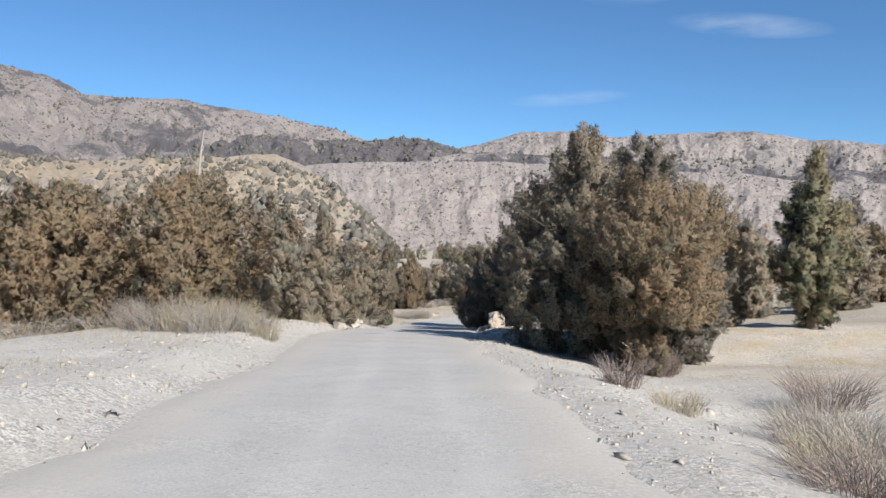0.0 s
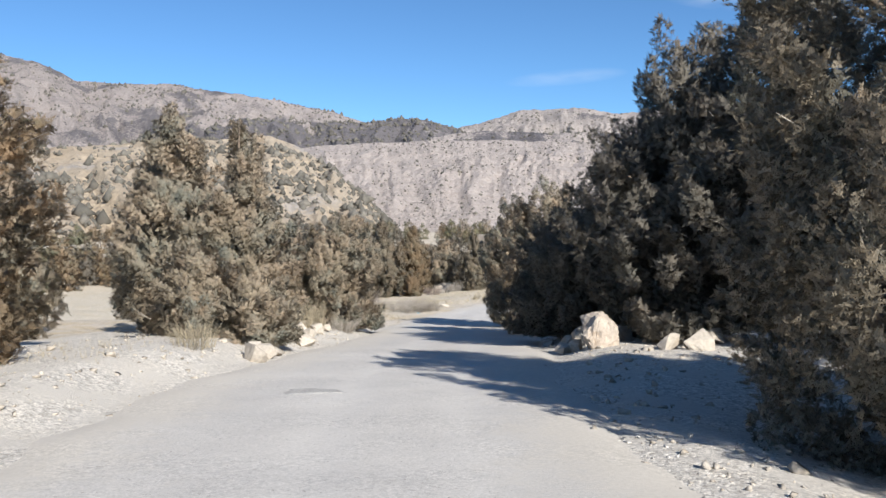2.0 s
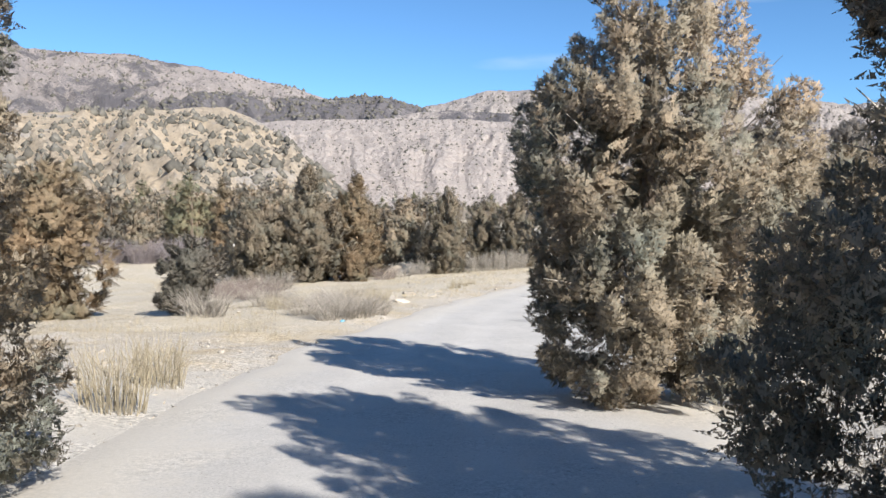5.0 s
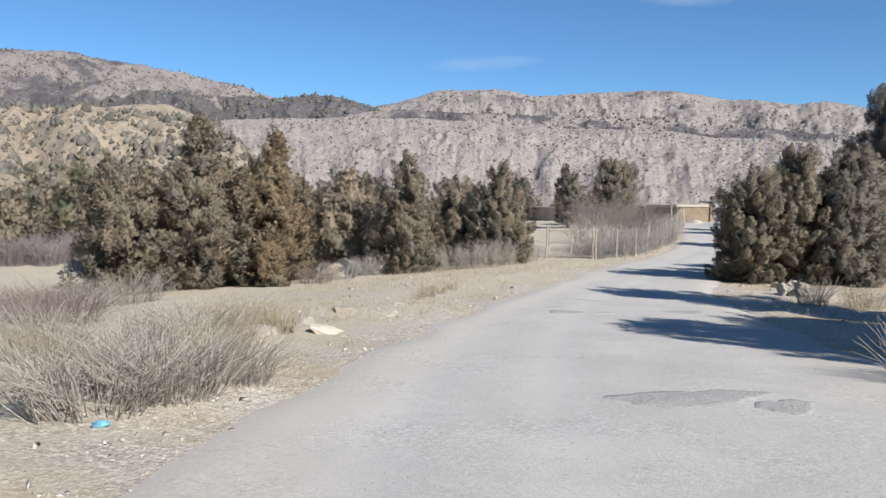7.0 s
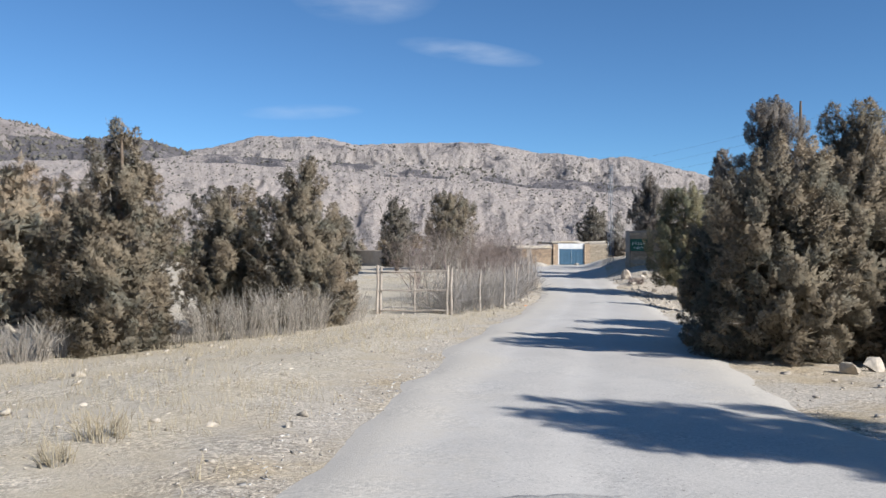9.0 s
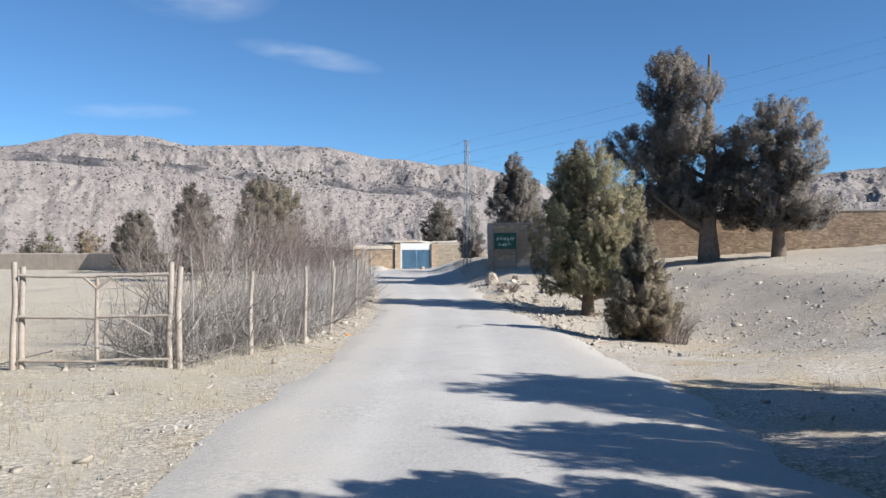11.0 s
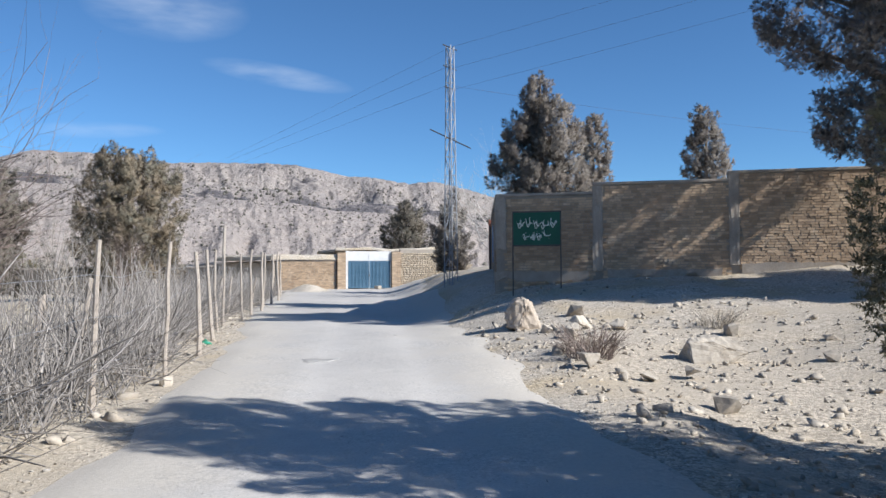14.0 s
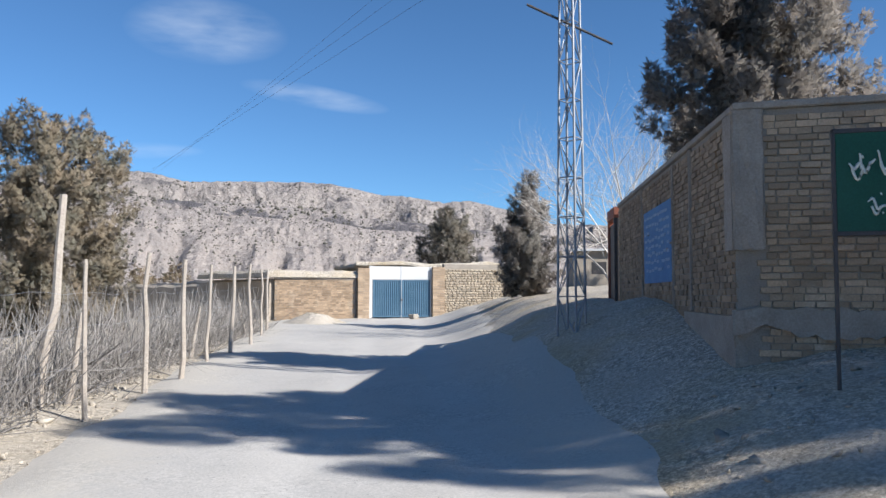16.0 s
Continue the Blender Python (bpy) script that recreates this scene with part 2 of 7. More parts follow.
def soil_kinds(m):
    """Where the soil is limestone rubble it is paler, where straw lies on it yellower."""
    nt = m.node_tree
    b = nt.nodes["Principled BSDF"]
    tc = nt.nodes.new("ShaderNodeTexCoord")
    n = nt.nodes.new("ShaderNodeTexNoise")
    n.inputs["Scale"].default_value, n.inputs["Detail"].default_value, n.inputs["Roughness"].default_value = 1.3, 8, 0.7
    nt.links.new(tc.outputs["Object"], n.inputs["Vector"])
    for kind, colour_ in (("limestone", (0.505, 0.470, 0.415, 1)), ("straw_soil", (0.475, 0.415, 0.315, 1)), ("scree", (0.455, 0.392, 0.308, 1))):
        at = nt.nodes.new("ShaderNodeAttribute")
        at.attribute_name = kind
        add = nt.nodes.new("ShaderNodeMath")
        nt.links.new(at.outputs["Fac"], add.inputs[0])
        nt.links.new(n.outputs["Fac"], add.inputs[1])
        r = nt.nodes.new("ShaderNodeMapRange")
        r.inputs[1].default_value, r.inputs[2].default_value, r.inputs[4].default_value = 0.72, 1.25, 0.85
        nt.links.new(add.outputs[0], r.inputs[0])
        mx = nt.nodes.new("ShaderNodeMix")
        mx.data_type = "RGBA"
        nt.links.new(r.outputs[0], mx.inputs["Factor"])
        nt.links.new(b.inputs["Base Color"].links[0].from_socket, mx.inputs["A"])
        mx.inputs["B"].default_value = colour_
        nt.links.new(mx.outputs["Result"], b.inputs["Base Color"])


wheel_tracks(M_ROAD)
verge_blend(M_ROAD)
pebbles(M_ROAD, 26.0, 0.14, 0.44, 0.66, 0.0015)
M_GROUND = material("stony_soil", (0.515, 0.456, 0.375), (0.426, 0.373, 0.301), 0.22, 0.95, 0.9, 26, spots=((0.445, 0.360, 0.242), 0.5, 0.46, 0.64), distance=0.03, grain_range=(0.6, 1.34), bump_scale=22)
soil_kinds(M_GROUND)
pebbles(M_GROUND, 21.0, 0.30, 0.34, 0.58, 0.004)
M_STONE = material("pale_limestone", (0.435, 0.388, 0.322), (0.365, 0.318, 0.256), 1.3, 0.9, 0.7, 14, spots=((0.43, 0.355, 0.262), 2.5, 0.58, 0.72), island=0.22, distance=0.04)
M_BOULDER = material("beige_limestone", (0.46, 0.395, 0.322), (0.38, 0.315, 0.248), 1.6, 0.9, 0.8, 14, spots=((0.30, 0.235, 0.17), 3.0, 0.56, 0.70), distance=0.04)
M_PATCH = material("worn_road_patch", (0.34, 0.325, 0.30), (0.40, 0.38, 0.35), 2.5, 0.95, 0.9, 40, distance=0.02, grain_range=(0.65, 1.3))
M_FOL = material("juniper_foliage", (0.318, 0.276, 0.202), (0.392, 0.298, 0.208), 0.55, 0.85, 0, 9, spots=((0.230, 0.234, 0.190), 0.9, 0.48, 0.64), island=0.16)
M_FOL_GREEN = material("green_juniper_foliage", (0.242, 0.230, 0.140), (0.308, 0.252, 0.155), 0.6, 0.85, 0, 9, spots=((0.160, 0.176, 0.118), 1.0, 0.48, 0.64), island=0.16)
M_FOL_RUST = material("rusty_juniper_foliage", (0.315, 0.220, 0.133), (0.250, 0.203, 0.133), 0.5, 0.85, 0, 9, spots=((0.192, 0.187, 0.132), 1.1, 0.53, 0.68), island=0.16)
# Dark junipers; the roadside row's shade is put into this colour too.
M_FOL_DARK = material("grey_green_shaded_needles", (0.176, 0.166, 0.136), (0.212, 0.180, 0.142), 0.7, 0.85, 0, 9, island=0.16)
# The same needles without that shade, lighter, for the conifers.
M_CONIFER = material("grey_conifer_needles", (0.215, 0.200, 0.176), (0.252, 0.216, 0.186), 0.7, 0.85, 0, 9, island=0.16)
M_FOL_OLIVE = material("olive_juniper_foliage", (0.252, 0.216, 0.155), (0.300, 0.238, 0.168), 0.6, 0.85, 0, 9, spots=((0.190, 0.184, 0.146), 1.0, 0.48, 0.64), island=0.16)
M_BARK = material("fibrous_bark", (0.20, 0.155, 0.115), (0.13, 0.10, 0.075), 5, 0.95, 0.8, 30, distance=0.02)
M_TWIG = material("grey_dry_twigs", (0.37, 0.333, 0.283), (0.30, 0.265, 0.222), 1.5, 0.95, 0, 20, island=0.35)
M_TWIG_RED = material("reddish_brushwood", (0.25, 0.20, 0.17), (0.20, 0.155, 0.135), 1.5, 0.95, 0, 20, island=0.35)
M_TWIG_PURPLE = material("purple_grey_brush", (0.29, 0.250, 0.245), (0.235, 0.200, 0.198), 1.5, 0.95, 0, 20, island=0.3)
M_PALE_TWIG = material("bleached_twigs", (0.56, 0.52, 0.47), (0.46, 0.42, 0.375), 1.5, 0.95, 0, 20, island=0.2)
M_BRUSH = material("weathered_brushwood", (0.310, 0.286, 0.262), (0.225, 0.206, 0.188), 1.5, 0.95, 0, 20, island=0.4)
M_GRASS = material("straw_grass", (0.46, 0.39, 0.27), (0.37, 0.32, 0.23), 1.0, 0.95, 0, 20, island=0.3)
M_POST = material("peeled_pole", (0.44, 0.385, 0.325), (0.35, 0.30, 0.25), 3, 0.85, 0.5, 35, spots=((0.38, 0.25, 0.16), 2.0, 0.62, 0.75), distance=0.01)
M_BRICK = per_object(material("tan_brick", (0.432, 0.319, 0.214), (0.326, 0.238, 0.163), 0.8, 0.92, 0.5, 40, spots=((0.513, 0.420, 0.311), 1.7, 0.56, 0.75), island=0.26, distance=0.008), 0.24)
M_MORTAR = material("grey_mortar", (0.335, 0.295, 0.245), (0.275, 0.242, 0.202), 3, 0.95, 0.6, 50, distance=0.01)
M_CEMENT = material("cement_plaster", (0.385, 0.335, 0.280), (0.300, 0.258, 0.212), 2.2, 0.9, 0.7, 40, spots=((0.245, 0.208, 0.170), 4.0, 0.58, 0.75), distance=0.008)
M_MUD = material("mud_plaster", (0.413, 0.350, 0.281), (0.338, 0.288, 0.231), 1.0, 0.95, 0.7, 20, distance=0.02)
M_BLUE = material("blue_gate_paint", (0.065, 0.135, 0.20), (0.085, 0.16, 0.23), 1.5, 0.55, 0.15, 40, spots=((0.16, 0.21, 0.25), 4, 0.62, 0.78), distance=0.004)
M_WHITE = material("whitewashed_panel", (0.619, 0.619, 0.611), (0.533, 0.533, 0.525), 2, 0.8, 0.3, 40, distance=0.005)
M_SIGN = material("dark_green_signboard", (0.012, 0.075, 0.05), (0.016, 0.09, 0.062), 2, 0.45, 0.1, 60, distance=0.002)
M_LETTER = material("white_lettering", (0.70, 0.74, 0.70), (0.6, 0.66, 0.62), 6, 0.7, 0, 60)
M_STEEL = material("dark_painted_steel", (0.05, 0.05, 0.055), (0.08, 0.07, 0.065), 6, 0.55, 0.1, 80, metal=0.3, distance=0.002)
M_GALV = material("galvanised_steel", (0.38, 0.39, 0.41), (0.28, 0.29, 0.31), 3, 0.5, 0.1, 60, metal=0.4, distance=0.002)
M_MURAL = material("faded_blue_mural", (0.10, 0.22, 0.42), (0.14, 0.28, 0.48), 2, 0.85, 0.3, 40, spots=((0.35, 0.38, 0.42), 3, 0.6, 0.75), distance=0.005)
M_RUST = material("rusty_red_paint", (0.35, 0.12, 0.07), (0.25, 0.10, 0.07), 4, 0.7, 0.2, 50, distance=0.004)


def rock_material(name, pale, mid, dark, scrub, dots, thick, patch=None, streak=0.5, relief=3.0):
    """Weathered rock of a mountain side: blotches, upright fracture streaks, ledges, cracks, and scrub in dots.
    dots: scrub cells per metre; thick: (low, high) noise between which the scrub thickens; patch: (colour, scale, low,
    high) large stands of scrub or pale screes."""
    m = bpy.data.materials.new(name)
    m.use_nodes = True
    nt = m.node_tree
    b = nt.nodes["Principled BSDF"]
    b.inputs["Roughness"].default_value, b.inputs["Specular IOR Level"].default_value = 0.95, 0.15
    tc = nt.nodes.new("ShaderNodeTexCoord").outputs["Object"]

    def stretched(scale):
        n = nt.nodes.new("ShaderNodeMapping")
        n.inputs["Scale"].default_value = scale
        nt.links.new(tc, n.inputs[0])
        return n.outputs[0]

    def noisy(src, scale, detail=8.0, rough=0.65):
        n = nt.nodes.new("ShaderNodeTexNoise")
        n.inputs["Scale"].default_value, n.inputs["Detail"].default_value, n.inputs["Roughness"].default_value = scale, detail, rough
        nt.links.new(src, n.inputs["Vector"])
        return n.outputs["Fac"]

    def cells(src, scale, feature="F1"):
        n = nt.nodes.new("ShaderNodeTexVoronoi")
        n.feature = feature
        n.inputs["Scale"].default_value = scale
        nt.links.new(src, n.inputs["Vector"])
        return n

    def ranged(sock, lo, hi, a=0.0, z=1.0):
        r = nt.nodes.new("ShaderNodeMapRange")
        for i, v in enumerate((lo, hi, a, z)):
            r.inputs[i + 1].default_value = v
        nt.links.new(sock, r.inputs[0])
        return r.outputs[0]

    def maths(kind, a, z):
        n = nt.nodes.new("ShaderNodeMath")
        n.operation = kind
        for i, v in enumerate((a, z)):
            if isinstance(v, (int, float)):
                n.inputs[i].default_value = v
            else:
                nt.links.new(v, n.inputs[i])
        return n.outputs[0]

    def mixed(fac, a, z):
        n = nt.nodes.new("ShaderNodeMix")
        n.data_type = "RGBA"
        nt.links.new(fac, n.inputs["Factor"])
        for key, v in (("A", a), ("B", z)):
            if isinstance(v, tuple):
                n.inputs[key].default_value = (*v, 1)
            else:
                nt.links.new(v, n.inputs[key])
        return n.outputs["Result"]

    col = mixed(ranged(noisy(tc, 0.012), 0.36, 0.64), pale, mid)
    upright = noisy(stretched((1, 1, 0.22)), 0.09, 9, 0.7)
    col = mixed(maths("MULTIPLY", ranged(upright, 0.50, 0.68), streak), col, dark)
    ledge = noisy(stretched((0.18, 0.18, 1.0)), 0.10, 7, 0.65)
    col = mixed(maths("MULTIPLY", ranged(ledge, 0.56, 0.66), 0.55), col, dark)
    fine = noisy(tc, 0.33, 6, 0.75)
    col = mixed(maths("MULTIPLY", ranged(fine, 0.53, 0.66), 0.6), col, tuple(c * 0.72 for c in dark))
    col = mixed(maths("MULTIPLY", ranged(fine, 0.47, 0.36), 0.5), col, tuple(min(0.6, c * 1.25) for c in pale))
    if patch:
        c, scale, lo, hi = patch
        ragged = maths("ADD", noisy(tc, scale, 9, 0.6), maths("MULTIPLY", maths("SUBTRACT", fine, 0.5), 0.35))
        col = mixed(ranged(ragged, lo, hi), col, c)
    far = cells(tc, dots)
    room = ranged(noisy(tc, dots * 0.12, 5), thick[0], thick[1], 0.0, 0.46)
    size = nt.nodes.new("ShaderNodeSeparateColor")
    nt.links.new(far.outputs["Color"], size.inputs[0])
    near = maths("SUBTRACT", maths("MULTIPLY", room, size.outputs[0]), far.outputs["Distance"])
    col = mixed(ranged(near, -0.03, 0.05), col, scrub)
    nt.links.new(col, b.inputs["Base Color"])
    joint = cells(stretched((1, 1, 0.5)), 0.055, "DISTANCE_TO_EDGE").outputs["Distance"]
    tall = maths("ADD", maths("ADD", maths("MULTIPLY", upright, 1.4), maths("MULTIPLY", ledge, 0.8)), maths("ADD", maths("MULTIPLY", ranged(joint, 0.0, 0.2), 0.35), maths("MULTIPLY", fine, 0.9)))
    bn = nt.nodes.new("ShaderNodeBump")
    bn.inputs["Strength"].default_value, bn.inputs["Distance"].default_value = 1.0, relief
    nt.links.new(tall, bn.inputs["Height"])
    nt.links.new(bn.outputs[0], b.inputs["Normal"])
    return m


M_ROCKFACE = rock_material("pale_cliff_rock", (0.43, 0.372, 0.330), (0.385, 0.334, 0.298), (0.285, 0.247, 0.226), (0.150, 0.136, 0.124), 0.17, (0.38, 0.72), streak=0.45, relief=3.2)
M_FARROCK = rock_material("far_ridge_rock", (0.44, 0.384, 0.342), (0.375, 0.330, 0.298), (0.270, 0.240, 0.224), (0.135, 0.124, 0.122), 0.13, (0.42, 0.72), patch=((0.170, 0.156, 0.156), 0.0085, 0.60, 0.66), streak=0.5, relief=5.0)
M_DARKHILL = rock_material("scrub_covered_hill", (0.165, 0.150, 0.150), (0.128, 0.118, 0.121), (0.100, 0.094, 0.097), (0.078, 0.074, 0.076), 0.13, (0.2, 0.5), patch=((0.275, 0.248, 0.230), 0.016, 0.60, 0.66), streak=0.4, relief=3.0)
M_BAND = rock_material("scrubby_shelf_rock", (0.40, 0.350, 0.315), (0.345, 0.302, 0.274), (0.250, 0.222, 0.208), (0.115, 0.107, 0.109), 0.13, (0.3, 0.6), patch=((0.135, 0.124, 0.128), 0.012, 0.48, 0.53), streak=0.5, relief=4.0)
M_LEFTRIDGE = rock_material("scrubby_ridge_rock", (0.41, 0.355, 0.320), (0.345, 0.300, 0.276), (0.245, 0.218, 0.205), (0.112, 0.104, 0.105), 0.12, (0.32, 0.64), patch=((0.150, 0.138, 0.141), 0.0075, 0.51, 0.58), streak=0.45, relief=5.0)
M_YELLOW = rock_material("ochre_hillside", (0.47, 0.372, 0.258), (0.43, 0.360, 0.275), (0.30, 0.250, 0.195), (0.120, 0.112, 0.090), 0.16, (0.30, 0.66), patch=((0.37, 0.332, 0.290), 0.02, 0.56, 0.64), streak=0.4, relief=2.5)
M_SCRUB = material("hill_scrub", (0.115, 0.107, 0.088), (0.15, 0.135, 0.11), 0.2, 0.95, 0, 1, island=0.3)
M_BLUEBAG = material("blue_plastic", (0.10, 0.28, 0.42), (0.2, 0.4, 0.5), 8, 0.4, 0.2, 60)
M_GREENBAG = material("green_plastic", (0.03, 0.25, 0.14), (0.06, 0.3, 0.2), 8, 0.4, 0.2, 60)
M_ORANGE = material("orange_peel", (0.75, 0.25, 0.05), (0.7, 0.3, 0.1), 8, 0.6, 0.2, 60)


def translucent(m, share, strands=None):
    """Lets a share of the light pass through thin leaves; strands: how many fine upright cords of scale leaves lie
    side by side in a metre, with gaps between them."""
    nt = m.node_tree
    b = nt.nodes["Principled BSDF"]
    t = nt.nodes.new("ShaderNodeBsdfTranslucent")
    nt.links.new(b.inputs["Base Color"].links[0].from_socket, t.inputs["Color"])
    mx = nt.nodes.new("ShaderNodeMixShader")
    mx.inputs[0].default_value = share
    nt.links.new(b.outputs[0], mx.inputs[1])
    nt.links.new(t.outputs[0], mx.inputs[2])
    out = mx.outputs[0]
    if strands:
        tc = nt.nodes.new("ShaderNodeTexCoord")
        mp = nt.nodes.new("ShaderNodeMapping")
        mp.inputs["Scale"].default_value = (strands, strands, strands * 0.5)
        nt.links.new(tc.outputs["Object"], mp.inputs[0])
        n = nt.nodes.new("ShaderNodeTexNoise")
        n.inputs["Scale"].default_value, n.inputs["Detail"].default_value = 1.0, 1.5
        nt.links.new(mp.outputs[0], n.inputs["Vector"])
        r = nt.nodes.new("ShaderNodeMapRange")
        r.inputs[1].default_value, r.inputs[2].default_value = 0.455, 0.505
        nt.links.new(n.outputs["Fac"], r.inputs[0])
        gap = nt.nodes.new("ShaderNodeBsdfTransparent")
        mg = nt.nodes.new("ShaderNodeMixShader")
        nt.links.new(r.outputs[0], mg.inputs[0])
        nt.links.new(gap.outputs[0], mg.inputs[1])
        nt.links.new(out, mg.inputs[2])
        out = mg.outputs[0]
    nt.links.new(out, nt.nodes["Material Output"].inputs["Surface"])


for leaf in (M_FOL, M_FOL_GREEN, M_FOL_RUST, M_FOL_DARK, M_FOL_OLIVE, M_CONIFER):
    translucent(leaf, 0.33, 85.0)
translucent(M_GRASS, 0.2)


# ---- building helpers ----
def empty(name, x, y, z, rz=0.0):
    ob = new(name)
    ob.matrix_world = pose(x, y, z, 0, 0, rz)
    return ob


def mesh_object(name, verts, faces, mat, parent=None, label="", smooth=False):
    me = bpy.data.meshes.new(name)
    verts = np.asarray(verts, dtype=np.float32).reshape(-1, 3)
    if isinstance(faces, np.ndarray):
        k = faces.shape[1]
        me.vertices.add(len(verts))
        me.vertices.foreach_set("co", verts.ravel())
        me.loops.add(faces.size)
        me.loops.foreach_set("vertex_index", faces.ravel().astype(np.int32))
        me.polygons.add(len(faces))
        me.polygons.foreach_set("loop_start", np.arange(0, faces.size, k, dtype=np.int32))
        me.update(calc_edges=True)
    else:
        me.from_pydata(verts.tolist(), [], faces)
    if smooth:
        me.polygons.foreach_set("use_smooth", np.ones(len(me.polygons), dtype=bool))
    me.materials.append(mat)
    ob = new(name, me)
    if parent:
        ob.parent = parent
    return tagged(ob, label)


def part(name, bm, mat, parent=None, label="", smooth=False):
    me = bpy.data.meshes.new(name)
    if smooth:
        for f in bm.faces:
            f.smooth = True
    bm.to_mesh(me)
    bm.free()
    me.materials.append(mat)
    ob = new(name, me)
    if parent:
        ob.parent = parent
    return tagged(ob, label)


def add_box(bm, lo, hi, m=None, bevel=0.0):
    c = [(a + b) / 2 for a, b in zip(lo, hi)]
    d = [b - a for a, b in zip(lo, hi)]
    mm = Matrix.Translation(c) @ Matrix.Diagonal((*d, 1))
    got = bmesh.ops.create_cube(bm, size=1, matrix=(m @ mm) if m else mm)
    if bevel:
        edges = {e for v in got["verts"] for e in v.link_edges}
        bmesh.ops.bevel(bm, geom=list(edges), offset=bevel, segments=1, affect="EDGES")
    return bm


def boxed(lo, hi, m=None, bevel=0.0):
    return add_box(bmesh.new(), lo, hi, m, bevel)


def tubes(paths, sides=5):
    """Verts and quad faces of tapered tubes; each path is a list of (x, y, z, radius)."""
    vs, fs = [], []
    ang = np.arange(sides) * 2 * math.pi / sides
    base = 0
    for p in paths:
        p = np.asarray(p, float)
        d = np.gradient(p[:, :3], axis=0)
        d /= np.linalg.norm(d, axis=1, keepdims=True) + 1e-9
        ref = np.where(np.abs(d[:, 2:3]) > 0.9, np.array([[1.0, 0, 0]]), np.array([[0, 0, 1.0]]))
        a = np.cross(d, ref)
        a /= np.linalg.norm(a, axis=1, keepdims=True) + 1e-9
        b = np.cross(d, a)
        ring = p[:, None, :3] + p[:, 3, None, None] * (a[:, None] * np.cos(ang)[None, :, None] + b[:, None] * np.sin(ang)[None, :, None])
        n = len(p)
        vs.append(ring.reshape(-1, 3))
        i = np.arange(n - 1)[:, None] * sides + np.arange(sides)[None]
        j = np.arange(n - 1)[:, None] * sides + (np.arange(sides)[None] + 1) % sides
        fs.append(np.stack([i, j, j + sides, i + sides], -1).reshape(-1, 4) + base)
        base += n * sides
    return np.concatenate(vs), np.concatenate(fs)


def hash2(ix, iy, seed):
    h = (ix.astype(np.int64) * 374761393 + iy.astype(np.int64) * 668265263 + seed * 1442695041) & 0xFFFFFFFF
    h = ((h ^ (h >> 13)) * 1274126177) & 0xFFFFFFFF
    return ((h ^ (h >> 16)) & 0xFFFF) / 65535.0


def value_noise(x, y, seed=0):
    ix, iy = np.floor(x), np.floor(y)
    fx, fy = x - ix, y - iy
    fx, fy = fx * fx * (3 - 2 * fx), fy * fy * (3 - 2 * fy)
    a, b = hash2(ix, iy, seed), hash2(ix + 1, iy, seed)
    c, d = hash2(ix, iy + 1, seed), hash2(ix + 1, iy + 1, seed)
    return (a * (1 - fx) + b * fx) * (1 - fy) + (c * (1 - fx) + d * fx) * fy - 0.5


def fbm(x, y, seed=0, octaves=5, gain=0.5):
    out, amp = 0.0, 1.0
    for o in range(octaves):
        out = out + amp * value_noise(x * 2**o, y * 2**o, seed + o)
        amp *= gain
    return out


def ss(a, b, x):
    t = np.clip((x - a) / (b - a), 0, 1)
    return t * t * (3 - 2 * t)


# ---- the lie of the land ----
# The middle of the driven lane, every second or so, with the height of the road.
LANE = np.array([
    (0.8, -30, 2.1), (0.0, 0.0, 0.0), (-0.33, 9.02, -0.65), (-0.77, 18.8, -1.44), (-1.25, 28.3, -2.2), (-0.85, 36.06, -2.94), (-0.55, 42.94, -3.73),
    (-0.43, 50.06, -4.5), (0.0, 57.5, -5.22), (1.21, 65.2, -5.69), (3.34, 72.64, -6.08), (6.42, 79.49, -6.4), (10.1, 85.82, -6.58), (14.26, 92.51, -6.78),
    (18.62, 99.43, -6.94), (22.44, 105.93, -6.97), (25.66, 111.9, -6.94), (28.94, 118.15, -6.75), (36.6, 133.0, -6.62), (44.5, 148.2, -6.33), (60, 178, -6.2)])


def smooth_lane():
    u = np.arange(len(LANE))
    t = np.linspace(0, len(LANE) - 1, (len(LANE) - 1) * 8 + 1)
    out = []
    for k in range(3):
        p = LANE[:, k]
        i = np.clip(np.floor(t).astype(int), 0, len(p) - 2)
        f = t - i
        p0, p1, p2, p3 = p[np.clip(i - 1, 0, None)], p[i], p[i + 1], p[np.clip(i + 2, None, len(p) - 1)]
        out.append(0.5 * (2 * p1 + (p2 - p0) * f + (2 * p0 - 5 * p1 + 4 * p2 - p3) * f**2 + (3 * p1 - p0 - 3 * p2 + p3) * f**3))
    return np.stack(out, 1)


LINE = smooth_lane()
STEP = np.diff(LINE[:, :2], axis=0)
LENS = np.linalg.norm(STEP, axis=1)
ALONG = np.r_[0, np.cumsum(LENS)]


